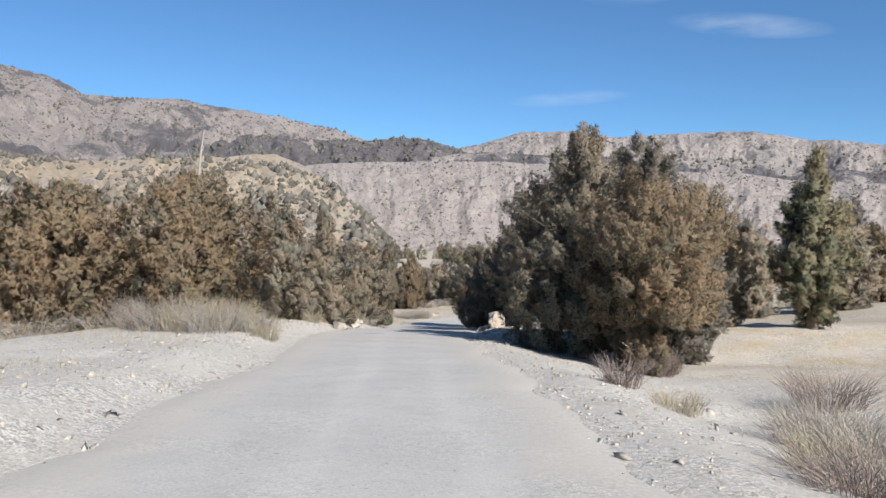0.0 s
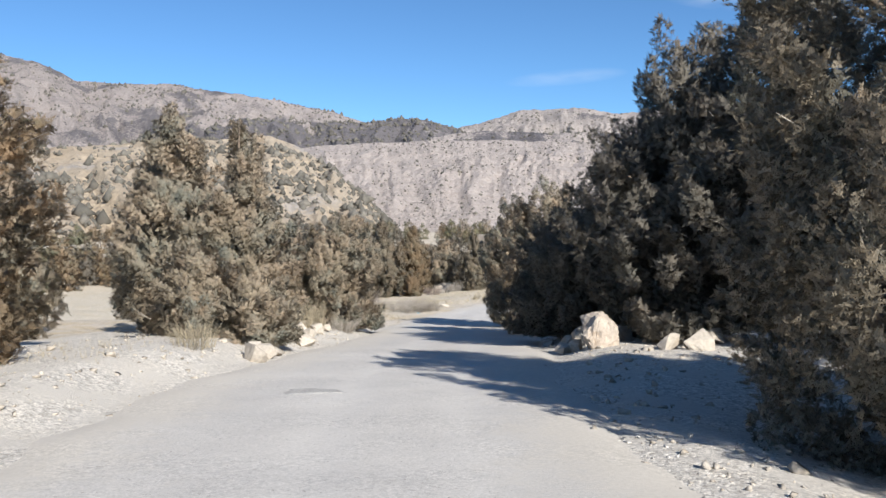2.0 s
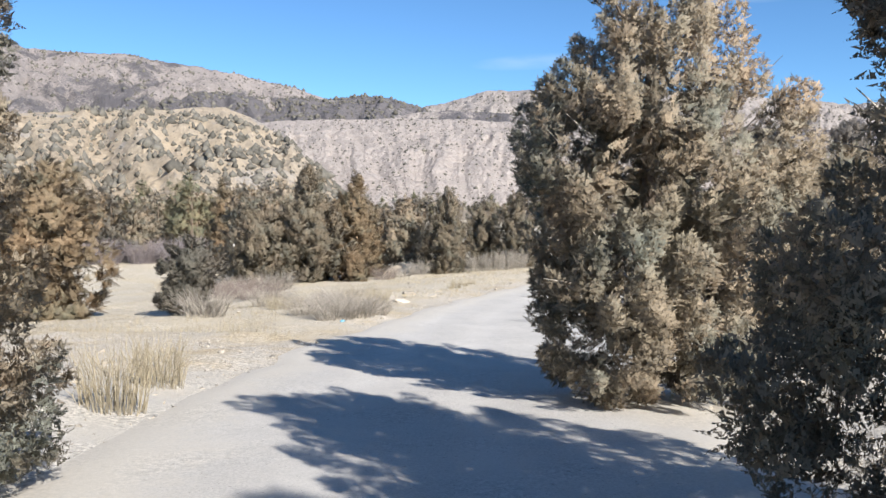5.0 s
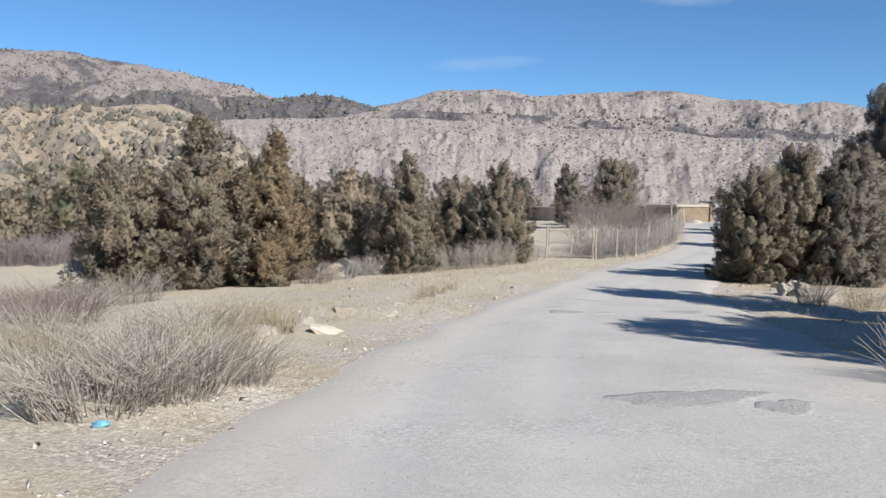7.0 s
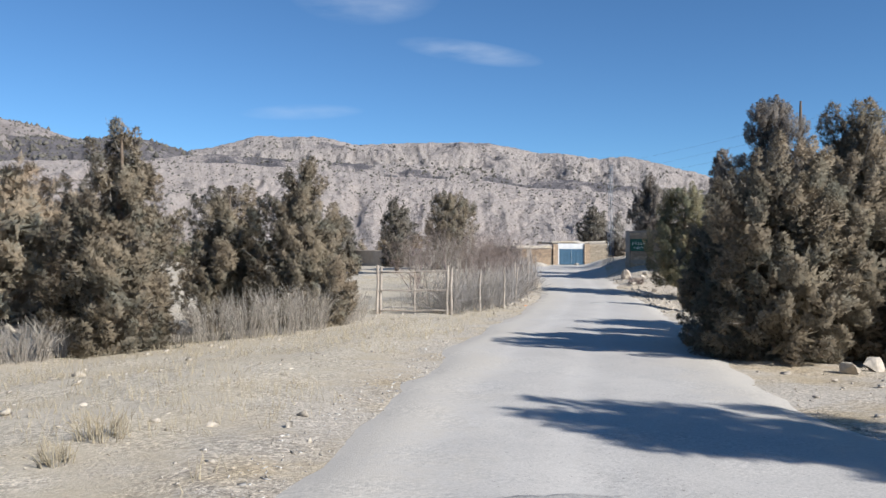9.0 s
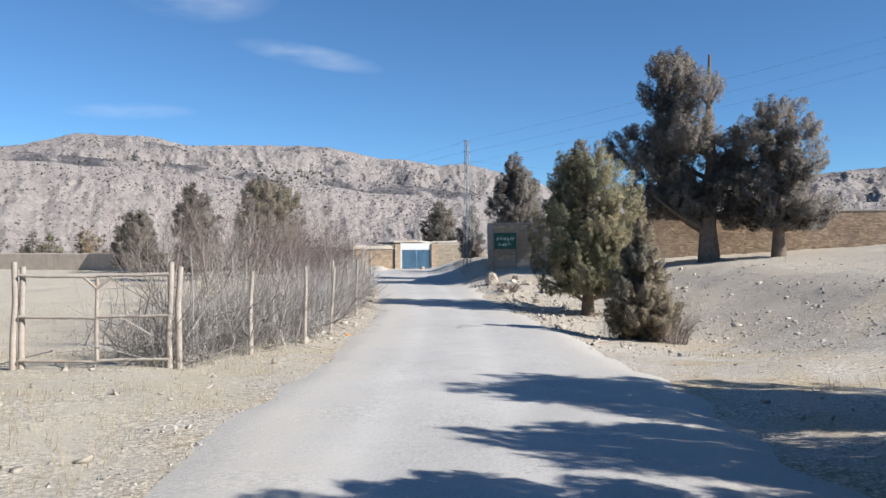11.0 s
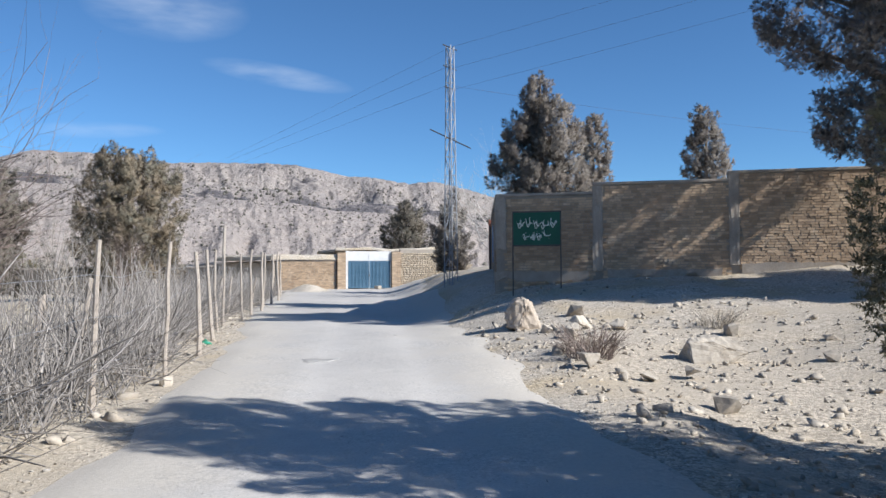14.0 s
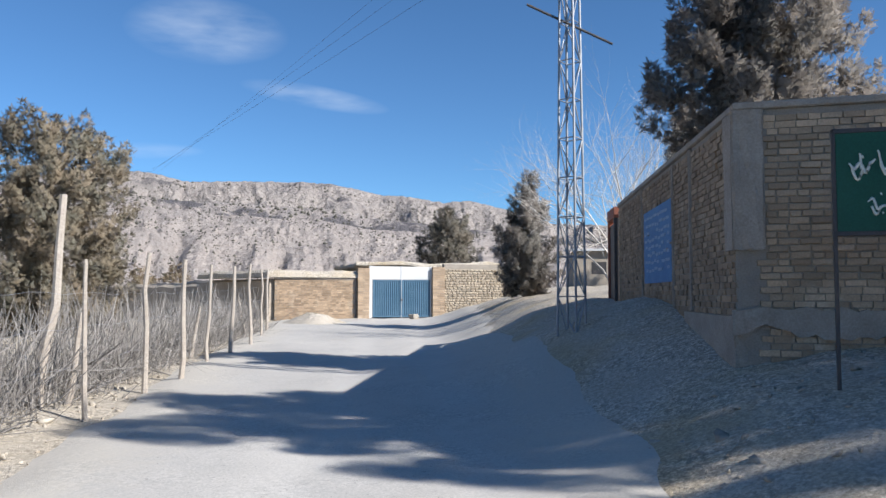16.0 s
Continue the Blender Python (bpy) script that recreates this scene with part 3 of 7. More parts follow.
def lane_coords(x, y):
    """How far along the lane a place lies, how far to its right, and the lane's height there."""
    x, y = np.atleast_1d(np.asarray(x, float)), np.atleast_1d(np.asarray(y, float))
    s, lat, z = np.zeros(len(x)), np.zeros(len(x)), np.zeros(len(x))
    for lo in range(0, len(x), 20000):
        px, py = x[lo:lo + 20000, None], y[lo:lo + 20000, None]
        ax, ay = LINE[None, :-1, 0], LINE[None, :-1, 1]
        u = np.clip(((px - ax) * STEP[None, :, 0] + (py - ay) * STEP[None, :, 1]) / LENS[None] ** 2, 0, 1)
        dx, dy = px - ax - u * STEP[None, :, 0], py - ay - u * STEP[None, :, 1]
        d = dx * dx + dy * dy
        k = d.argmin(1)
        r = np.arange(len(k))
        uu = u[r, k]
        s[lo:lo + 20000] = ALONG[k] + uu * LENS[k]
        side = np.sign(STEP[k, 1] * (px[:, 0] - LINE[k, 0]) - STEP[k, 0] * (py[:, 0] - LINE[k, 1]))
        lat[lo:lo + 20000] = np.sqrt(d[r, k]) * side
        z[lo:lo + 20000] = LINE[k, 2] * (1 - uu) + LINE[k + 1, 2] * uu
    return s, lat, z


def edges(s):
    """The road's left and right edge, metres from the lane's middle."""
    left = -np.interp(s, [30, 45, 60, 75, 88, 95, 105, 112, 122, 136, 150, 160, 170, 200], [3.2, 3.3, 3.4, 3.1, 2.9, 2.0, 1.5, 1.6, 2.3, 2.4, 2.3, 2.9, 4.2, 6.0])
    right = np.interp(s, [30, 50, 70, 80, 88, 100, 108, 114, 120, 136, 150, 160, 175, 200], [2.0, 2.1, 2.3, 3.2, 4.8, 5.2, 4.4, 3.3, 3.0, 2.8, 2.1, 2.0, 2.4, 4.0])
    return left + 0.35 * value_noise(s * 0.9, s * 0, 5), right + 0.35 * value_noise(s * 0.9, s * 0, 9)


BUMP = 0.45


def height(x, y, rough=True):
    """The ground's height."""
    s, l, z = lane_coords(x, y)
    x, y = np.atleast_1d(np.asarray(x, float)), np.atleast_1d(np.asarray(y, float))
    a = np.abs(l)
    el, er = edges(s)
    h = z.copy()
    h += 0.30 * ss(0, 1.6, el - l) * (1 - ss(72, 88, s)) * (1 - ss(8, 14, a))
    h += 0.22 * ss(0, 1.5, l - er) * (1 - ss(80, 92, s)) * ss(55, 64, s)
    h -= (0.3 * ss(0.3, 2.5, l - er) + 0.45 * ss(1.5, 5.0, l - er)) * (1 - ss(54, 63, s))
    h -= 0.075 * np.clip(-l - 4.5, 0, 26) * ss(88, 100, s) * (1 - ss(124, 134, s))
    h -= 0.03 * np.clip(-l - 4.5, 0, 26) * ss(124, 134, s)
    h -= 0.02 * np.clip(-l - 9, 0, 60) * (1 - ss(88, 100, s))
    h += 1.35 * ss(5.6, 13.0, l) * ss(125, 138, s) * (1 - ss(150, 160, s))
    h -= 0.25 * ss(2.3, 4.5, l) * ss(130, 137, s) * (1 - ss(150, 157, s))
    h += ss(150, 166, s) * (0.85 * ss(1.0, 5.0, l) + 0.2 * ss(3.4, 7, l) + 0.5 * ss(5, 12, l))
    h += ss(152, 174, s) * (1 - ss(180, 196, s)) * 0.32 * ss(0.6, 4.0, l)
    h += BUMP * np.exp(-((x - 37.6) ** 2 + (y - 128.2) ** 2) / 2.6**2)
    h += 0.10 * np.clip(l - 10, 0, 35) * (1 - ss(170, 200, s)) * ss(40, 80, s)
    if rough:
        off = np.maximum(ss(0, 1.2, el - l), ss(0, 1.2, l - er))
        h += off * (0.16 * fbm(x * 0.35, y * 0.35, 3, 3) + 0.06 * fbm(x * 1.7, y * 1.7, 7, 3))
        h -= 0.055 * (1 - off) * (s > 0)
    return h


def at_ground(x, y):
    return float(height([x], [y])[0])


def place(s, lat):
    """World x, y of a spot s metres along the lane and lat metres to its right."""
    k = int(np.clip(np.searchsorted(ALONG, s) - 1, 0, len(LENS) - 1))
    d = STEP[k] / LENS[k]
    p = LINE[k, :2] + d * (s - ALONG[k])
    return float(p[0] + d[1] * lat), float(p[1] - d[0] * lat)


def graded(lo, a, b, hi, step):
    mid = np.arange(a, b + step, step)

    def out(start, end, sign):
        v, d, c = [], step, start
        while sign * (end - c) > 0:
            d *= 1.16
            c += sign * d
            v.append(c)
        return v
    return np.array(out(a, lo, -1)[::-1] + mid.tolist() + out(b, hi, 1))


gx, gy = graded(-4800, -12, 46, 4800, 0.42), graded(-700, 2, 152, 4800, 0.42)
X, Y = np.meshgrid(gx, gy, indexing="ij")
Z = height(X.ravel(), Y.ravel())
far = np.hypot(X.ravel() - 15, Y.ravel() - 70)
Z = Z * (1 - ss(180, 420, far)) + (-14.0) * ss(180, 420, far) + 3.0 * fbm(X.ravel() * 0.01, Y.ravel() * 0.01, 2, 3) * ss(120, 300, far)
nx, ny = len(gx), len(gy)
idx = np.arange(nx * ny).reshape(nx, ny)
quads = np.stack([idx[:-1, :-1], idx[1:, :-1], idx[1:, 1:], idx[:-1, 1:]], -1).reshape(-1, 4)
ground = mesh_object("ground", np.stack([X.ravel(), Y.ravel(), Z], 1), quads, M_GROUND, smooth=True)
tagged(ground, "pale stony soil with gravel and sparse straw", "ground", kind="structure")
g_s, g_l, _ = lane_coords(X.ravel(), Y.ravel())
lime = (1 - ss(78, 92, g_s)) * (1 - ss(7, 14, np.abs(g_l))) * np.where(g_l > 0, 0.75, 1.0)
scree = ss(134, 140, g_s) * (ss(1.5, 4, g_l) * (1 - 0.75 * ss(150, 160, g_s)) + 0.55 * ss(-1.6, -2.4, g_l) * ss(-6, -4, g_l))
straw = ss(86, 94, g_s) * (1 - ss(150, 170, g_s)) * ss(-1, -4, g_l) + 0.8 * ss(136, 140, g_s) * ss(-4.0, -6.0, g_l)
for kind, amount in (("limestone", lime), ("straw_soil", straw), ("scree", scree)):
    ground.data.attributes.new(kind, "FLOAT", "POINT").data.foreach_set("value", np.clip(amount * (0.62 if kind == "straw_soil" else 1.0), 0, 1).astype(np.float32))


def build_road():
    ss_ = np.arange(4.0, ALONG[-1] - 18, 0.3)
    el, er = edges(ss_)
    us = np.linspace(0, 1, 37)
    vs, soft, worn = [], [], []
    k = np.clip(np.searchsorted(ALONG, ss_) - 1, 0, len(LENS) - 1)
    d = STEP[k] / LENS[k][:, None]
    p = LINE[k, :2] + d * (ss_ - ALONG[k])[:, None]
    z = LINE[k, 2] + (LINE[k + 1, 2] - LINE[k, 2]) * ((ss_ - ALONG[k]) / LENS[k])
    for u in us:
        jag = 0.30 * value_noise(ss_ * 2.3, ss_ * 0 + u * 7, 21) + 0.30 * value_noise(ss_ * 0.7, ss_ * 0 + u * 7, 23)
        lat = el - 0.5 + (er - el + 1.0) * u + jag * (1 if u in (0, 1) else 0.3)
        edge = np.maximum(ss(0.9, 0.0, lat - el + 0.5), ss(0.9, 0.0, er + 0.5 - lat))
        x, y = p[:, 0] + d[:, 1] * lat, p[:, 1] - d[:, 0] * lat
        soft.append(np.maximum(ss(2.3, -0.3, lat - el), ss(2.2, -0.3, er - lat)))
        rut = -0.018 * (np.exp(-((lat - 0.75) / 0.28) ** 2) + np.exp(-((lat + 0.75) / 0.28) ** 2))
        worn.append(np.exp(-((lat - 0.75) / 0.42) ** 2) + np.exp(-((lat + 0.75) / 0.42) ** 2))
        zz = height(x, y, False) + rut + 0.03 * fbm(x * 0.5, y * 0.5, 13, 3) + 0.012 * fbm(x * 2.2, y * 2.2, 17, 3) - 0.10 * edge
        vs.append(np.stack([x, y, zz], 1))
    v = np.stack(vs, 1)
    n, m = v.shape[:2]
    i = np.arange(n * m).reshape(n, m)
    f = np.stack([i[:-1, :-1], i[:-1, 1:], i[1:, 1:], i[1:, :-1]], -1).reshape(-1, 4)
    ob = mesh_object("road", v.reshape(-1, 3), f, M_ROAD, smooth=True)
    verge = ob.data.attributes.new("verge", "FLOAT", "POINT")
    ob.data.attributes.new("track", "FLOAT", "POINT").data.foreach_set("value", np.stack(worn, 1).ravel().astype(np.float32))
    verge.data.foreach_set("value", np.stack(soft, 1).ravel().astype(np.float32))
    tagged(ob, "dusty pale grey gravel road with shallow ruts", "road", kind="structure")


build_road()

# ---- mountains ----
HUB = (15.0, 60.0, -2.0)


def ridged(x, y, seed, octaves=4, gain=0.55):
    out, amp = 0.0, 1.0
    for o in range(octaves):
        out = out + amp * (0.5 - np.abs(2 * value_noise(x * 2**o, y * 2**o, seed + o)))
        amp *= gain
    return out


def mountain(name, mat, az_el, r_foot, r_top, r_back, rough, gully, seed, label, naz=0.12, power=1.0, flat=0.0, rows=60, crag=1.0):
    """One range: a slope from its foot to a skyline given as (bearing, elevation) seen from the hub, with gullies,
    upright ribs and ledges. crag: metres by which the ribs and blocks stand out."""
    az = np.radians(np.arange(az_el[0][0], az_el[-1][0] + 1e-6, naz))
    deg = np.degrees(az)
    el = np.interp(deg, [a for a, _ in az_el], [e for _, e in az_el])
    el = el + 0.13 * fbm(deg * 0.55, az * 0, seed + 40, 3, 0.55) + 0.045 * ridged(deg * 1.9, az * 0, seed + 60, 5, 0.62) * crag
    t = np.r_[np.linspace(0, 1, rows) ** 0.85, np.linspace(1.08, 1.6, 4)]
    A, T = np.meshgrid(az, t, indexing="ij")
    E = el[:, None] + 0 * T
    top = np.tan(np.radians(E)) * r_top + HUB[2]
    R = np.where(T <= 1, r_foot + (r_top - r_foot) * T, r_top + (r_back - r_top) * (T - 1) / 0.6)
    foot = -26.0
    rise = np.clip(T, 0, 1) ** power
    Z = foot + (top - foot) * rise
    Z = np.where(T > 1, top - (top + 30) * ((T - 1) / 0.6) ** 1.5 * (1 - flat), Z)
    px, py = HUB[0] + R * np.sin(A), HUB[1] + R * np.cos(A)
    arc = A * r_top
    warp = 0.4 * fbm(px / 90, py / 90, seed + 3)
    hold = np.sin(np.clip(T, 0, 1) * math.pi) ** 0.6 * np.clip((top - foot) / 70.0, 0, 1)
    Z = Z + hold * (gully * (ridged(arc / 55.0 + warp, R / 260.0, seed) * 1.3 - 0.1) + rough * fbm(px / 120.0, py / 120.0, seed + 7, 6, 0.55))
    # ribs and blocks push the face towards the valley and back
    push = crag * hold ** 0.5 * (4.2 * ridged(arc / 24.0 + warp, Z / 60.0, seed + 13, 4, 0.6) + 3.4 * fbm(arc / 9.0, Z / 7.0, seed + 17, 3, 0.6))
    step = 9.0 + 3.0 * fbm(arc / 80, Z * 0, seed + 23, 2)
    push = push + crag * hold * 1.3 * np.sin(2 * math.pi * (Z / step + 1.5 * fbm(arc / 60, Z / 60, seed + 29, 3)))
    R = R - push
    px, py = HUB[0] + R * np.sin(A), HUB[1] + R * np.cos(A)
    n, m = Z.shape
    i = np.arange(n * m).reshape(n, m)
    f = np.stack([i[:-1, :-1], i[1:, :-1], i[1:, 1:], i[:-1, 1:]], -1).reshape(-1, 4)
    v = np.stack([px.ravel(), py.ravel(), Z.ravel()], 1)
    tagged(mesh_object(name, v, f, mat, smooth=False), label, "mountain", kind="structure")
    return px, py, Z


far_left = mountain("mountain", M_LEFTRIDGE, [(-75, 9), (-60, 10), (-45, 11), (-33, 11.2), (-29.5, 10.4), (-27.6, 10.1), (-26, 9.2), (-20, 9.3), (-15.6, 8.9), (-11.7, 8.3), (-8.7, 7.8), (-6.3, 7.0), (-3, 6.0), (1, 4.6)], 950, 1750, 2300, 26, 18, 11, "far rocky ridge speckled with dark scrub", 0.16, 0.8, crag=1.3)
dark = mountain("mountain", M_DARKHILL, [(-40, 5.4), (-30, 6.3), (-24.7, 6.6), (-19.4, 7.0), (-14, 7.25), (-11, 7.1), (-6.5, 7.0), (-4, 7.3), (-1.9, 7.25), (0.5, 6.5), (2.5, 5.7), (5, 4.6)], 900, 1500, 2000, 14, 20, 23, "rounded far hill darkened by scrub", 0.16, 0.7, crag=0.5)
right = mountain("mountain", M_FARROCK, [(-2, 5.2), (0.5, 6.6), (2.7, 7.1), (5.4, 7.9), (9.5, 7.9), (12, 7.4), (17, 7.6), (22, 7.6), (26.3, 6.8), (30, 6.4), (32, 6.55), (34.5, 5.9), (38, 4.9), (45, 4.5), (60, 5.5), (75, 7)], 1000, 1560, 2100, 20, 13, 31, "far pale ridge of bare fractured rock", 0.10, 0.75, crag=1.6)
band = mountain("mountain", M_BAND, [(-2, 5.9), (2, 6.5), (8.7, 6.15), (14.8, 5.95), (20.6, 5.8), (24.4, 5.25), (31, 4.5), (38, 3.8), (60, 3.2)], 950, 1230, 1500, 10, 12, 37, "dark scrub-covered shelf below the far ridge", 0.12, 0.8, rows=40)
cliff = mountain("mountain", M_ROCKFACE, [(-20, 4.0), (-14, 4.9), (-11, 5.3), (-6, 5.7), (0, 5.85), (4.6, 5.8), (8.7, 5.5), (12.8, 5.2), (17, 5.0), (21, 4.8), (24.4, 4.4), (31, 3.8), (36, 3.3), (60, 3.2)], 640, 1040, 1200, 10, 7, 43, "long pale limestone scarp with gullies", 0.08, 0.9, rows=76)
near_hill = mountain("mountain", M_YELLOW, [(-75, 7), (-60, 7.5), (-40, 6), (-29.5, 5.0), (-23, 5.5), (-19.4, 5.8), (-14.5, 6.3), (-12.5, 5.6), (-11.3, 4.8), (-9.2, 3.1), (-7.4, 1.5), (-5, -0.5)], 330, 690, 860, 10, 16, 53, "ochre hillside dotted with junipers", 0.2, 0.85, crag=0.7)

# ---- trees ----


def ico(level=1):
    bm = bmesh.new()
    bmesh.ops.create_icosphere(bm, subdivisions=level, radius=1)
    v = np.array([x.co[:] for x in bm.verts])
    f = np.array([[x.index for x in fc.verts] for fc in bm.faces])
    bm.free()
    return v, f


ICO_V, ICO_F = ico(1)
ICO2_V, ICO2_F = ico(2)


def blades(rng, roots, dirs, facing, length, width):
    """Narrow leaf blades standing on the roots and pointing along dirs; facing: the way the clump's surface looks
    there. Returns verts, faces and normals."""
    n = len(roots)
    a = np.cross(dirs, rng.normal(size=(n, 3)))
    a /= np.linalg.norm(a, axis=1, keepdims=True) + 1e-9
    L = length * rng.uniform(0.55, 1.45, (n, 1))
    w = width * rng.uniform(0.6, 1.4, (n, 1))
    v = np.stack([roots + a * w, roots - a * w, roots + dirs * L], 1).reshape(-1, 3)
    nn = np.repeat(facing, 3, 0)
    e = np.cross(v[1::3] - v[0::3], v[2::3] - v[0::3])
    f = np.arange(len(v)).reshape(-1, 3)
    flip = (e * facing).sum(1) < 0
    f[flip] = f[flip][:, ::-1]
    return v, f, nn


def unit(v):
    return v / (np.linalg.norm(v, axis=1, keepdims=True) + 1e-9)


SHAPES = {
    "cone": lambda u: np.minimum(1.0, (1 - u) * 1.5) ** 0.72 * (0.72 + 0.28 * np.clip(u / 0.2, 0, 1)),
    "egg": lambda u: np.sqrt(np.clip(1 - ((u - 0.38) / 0.64) ** 2, 0.02, 1)),
    "bush": lambda u: np.sqrt(np.clip(1 - ((u - 0.3) / 0.72) ** 2, 0.02, 1)),
    "spindle": lambda u: np.minimum(1.0, 0.40 + 1.9 * u) * np.minimum(1.0, (1.02 - u) * 1.5) ** 0.75,
    "oval": lambda u: np.sqrt(np.clip(1 - ((u - 0.46) / 0.56) ** 2, 0.02, 1)),
    "pine": lambda u: np.sqrt(np.clip(1 - ((u - 0.36) / 0.66) ** 2, 0.02, 1)) * (0.82 + 0.18 * np.sin(u * 18)),
}


def tree(name, x, y, H, R, mat, label, seed, shape="cone", clear=0.05, detail=1.0, lean=0.0, group="", trunk_r=None, z=None, sway=(0.0, 0.0)):
    """A conifer: tapered trunk, limbs, and a crown of many leaf plumes on uneven masses; sway: how far
    the crown hangs to one side of the trunk."""
    rng = np.random.default_rng(seed)
    gz = at_ground(x, y) if z is None else z
    thing = tagged(empty(name, x, y, gz - 0.03), label, "tree" if H > 1.6 else "bush", group)
    prof = SHAPES[shape]
    tr = trunk_r or 0.028 * H
    wob = rng.uniform(-0.04, 0.04, (7, 2)) * H * 0.5
    tp = [(wob[i, 0] * i / 6 + lean * H * i / 6, wob[i, 1] * i / 6, H * 0.93 * i / 6 - (0.1 if i == 0 else 0), tr * (1.25 if i == 0 else 1 - 0.145 * i)) for i in range(7)]
    v, f = tubes([tp], 8)
    mesh_object("trunk", v, f, M_BARK, thing, smooth=True)
    # the crown is built of several uneven masses, each covered with upright plumes of foliage
    pine = shape == "pine"
    nm = 15 if pine else int(10 + 2.2 * H)
    um = np.clip((np.arange(nm) + rng.uniform(0.1, 0.9, nm)) / nm, 0.03, 0.95)
    am = np.arange(nm) * 2.39996 + rng.uniform(-0.6, 0.6, nm)
    pm = prof(um) * R
    rm = pm * (0.72 if pine else 0.66) * rng.uniform(0.65, 1.2, nm)
    sm = np.maximum(pm * (rng.uniform(0.28, 0.5, nm) if pine else rng.uniform(0.3, 0.52, nm)), 0.16)
    mc = np.stack([rm * np.cos(am), rm * np.sin(am), H * (clear + (1 - clear) * um)], 1)
    mr = np.stack([sm, sm, sm * (rng.uniform(0.7, 1.1, nm) if pine else rng.uniform(1.1, 1.8, nm))], 1)
    ua = np.linspace(0.08, 0.86, 7)
    mc = np.concatenate([mc, np.stack([0 * ua, 0 * ua, H * (clear + (1 - clear) * ua)], 1)])
    sa_ = np.maximum(prof(ua) * R * (0.4 if pine else 0.52), 0.14)
    mr = np.concatenate([mr, np.stack([sa_, sa_, np.maximum(sa_, H * 0.09)], 1)])
    area = mr[:, 0] * mr[:, 2]
    nl = int((40 + 25 * H * R) * np.interp(detail, [0.1, 0.5, 1.0, 1.5], [0.35, 0.8, 1.0, 1.15]))
    own = rng.choice(len(mc), nl * 3, p=area / area.sum())
    d = rng.normal(size=(nl * 3, 3))
    d[:, 2] += 0.15
    d = unit(d)
    c = mc[own] + d * mr[own] * rng.uniform(0.78, 1.05, (nl * 3, 1))
    inside = ((((c[:, None] - mc[None]) / mr[None]) ** 2).sum(-1) < 0.5).any(1)
    c = c[~inside][:nl]
    up = (H - min(0.45, 0.1 * H) - clear * H) / max(0.1, c[:, 2].max() - clear * H)
    wide = R * 0.95 / np.quantile(np.hypot(c[:, 0], c[:, 1]), 0.96)
    c[:, 2] = clear * H + (c[:, 2] - clear * H).clip(0.05) * up
    c[:, :2] *= wide
    nl = len(c)
    big = math.sqrt(min(R, 2.6) / 2.0)
    plume = big * rng.uniform(0.34, 0.78, nl) * (1.25 if detail < 0.4 else 1.0)
    fat = plume * rng.uniform(0.22, 0.36, nl)
    c[:, 2] = np.maximum(c[:, 2], clear * H + plume * 0.25)
    c[:, 0] += lean * c[:, 2]
    c[:, :2] += np.array(sway) * np.clip(2.5 * c[:, 2:] / H, 0, 1)
    cx, cy, cz = c.T
    rad = np.hypot(cx, cy)
    out = unit(np.stack([cx - lean * cz - sway[0], cy - sway[1], (cz - H * 0.35) * 0.25], 1))
    stand = unit(out * rng.uniform(0.35, 0.9, (nl, 1)) + np.array([0, 0, 0.75]) + 0.22 * rng.normal(size=(nl, 3)))
    if detail >= 0.5:
        for i in range(2, nl, max(1, nl // (14 if detail >= 0.9 else 8))):
            z0 = min(max(0.10 * H * rng.uniform(0.7, 1.4), cz[i] - rad[i] * 0.6 - 0.1), cz[i])
            a = np.array([lean * z0, 0, z0])
            m = (a + c[i]) / 2 + rng.normal(size=3) * 0.06 + np.array([0, 0, -0.05])
            r0 = tr * 0.36 * (1 - 0.6 * z0 / H)
            v, f = tubes([[(*a, r0), (*m, r0 * 0.7), (*c[i], r0 * 0.35)]], 4)
            mesh_object("limb", v, f, M_BARK, thing)
    if detail >= 0.9:
        # bare grey twigs showing between the plumes
        some = rng.choice(nl, min(nl, 90), replace=False)
        paths = []
        for i in some:
            a = c[i] - out[i] * 0.35 - np.array([0, 0, 0.15])
            e = c[i] + stand[i] * 0.25 + rng.normal(size=3) * 0.10
            paths.append([(*a, 0.010), (*((a + e) / 2 + rng.normal(size=3) * 0.06), 0.007), (*e, 0.003)])
        v, f = tubes(paths, 3)
        tagged(mesh_object("twig_mass", v, f, M_TWIG, thing, "bare grey twigs"), kind="stuff")
    # the plumes: slim blades round an upright axis, thinning to a tip
    want = np.interp(detail, [0.1, 0.5, 0.7, 1.0, 1.5], [1100, 7500, 16000, 36000, 96000]) * (0.4 + 0.6 * H * R / 13)
    weight = plume * fat
    per = np.maximum(6, want * weight / weight.sum()).astype(int)
    own = np.repeat(np.arange(nl), per)
    n = len(own)
    t = rng.uniform(0, 1, n) ** 1.25
    q = rng.normal(size=(n, 3))
    ax = stand[own]
    q = unit(q - ax * (q * ax).sum(1, keepdims=True))
    girth = fat[own] * np.clip(1.15 * (1 - t) ** 0.75 * (0.55 + 1.6 * t), 0, 1) * rng.uniform(0.45, 1.1, n)
    p = c[own] + ax * ((t - 0.42) * plume[own])[:, None] + q * girth[:, None]
    p[:, 2] = np.maximum(p[:, 2], 0.02)
    way = unit(ax * 0.6 + q * 0.6 + 0.55 * rng.normal(size=(n, 3)))
    slim = 0.36
    size = min(0.45, math.sqrt(6.2 * math.pi * R * H * (1 - clear) / (n * slim)))
    facing = unit(q * 0.55 + 0.8 * out[own] + ax * 0.2 + 0.2 * rng.normal(size=(n, 3)))
    v, f, nn = blades(rng, p, way, facing, size, size * slim)
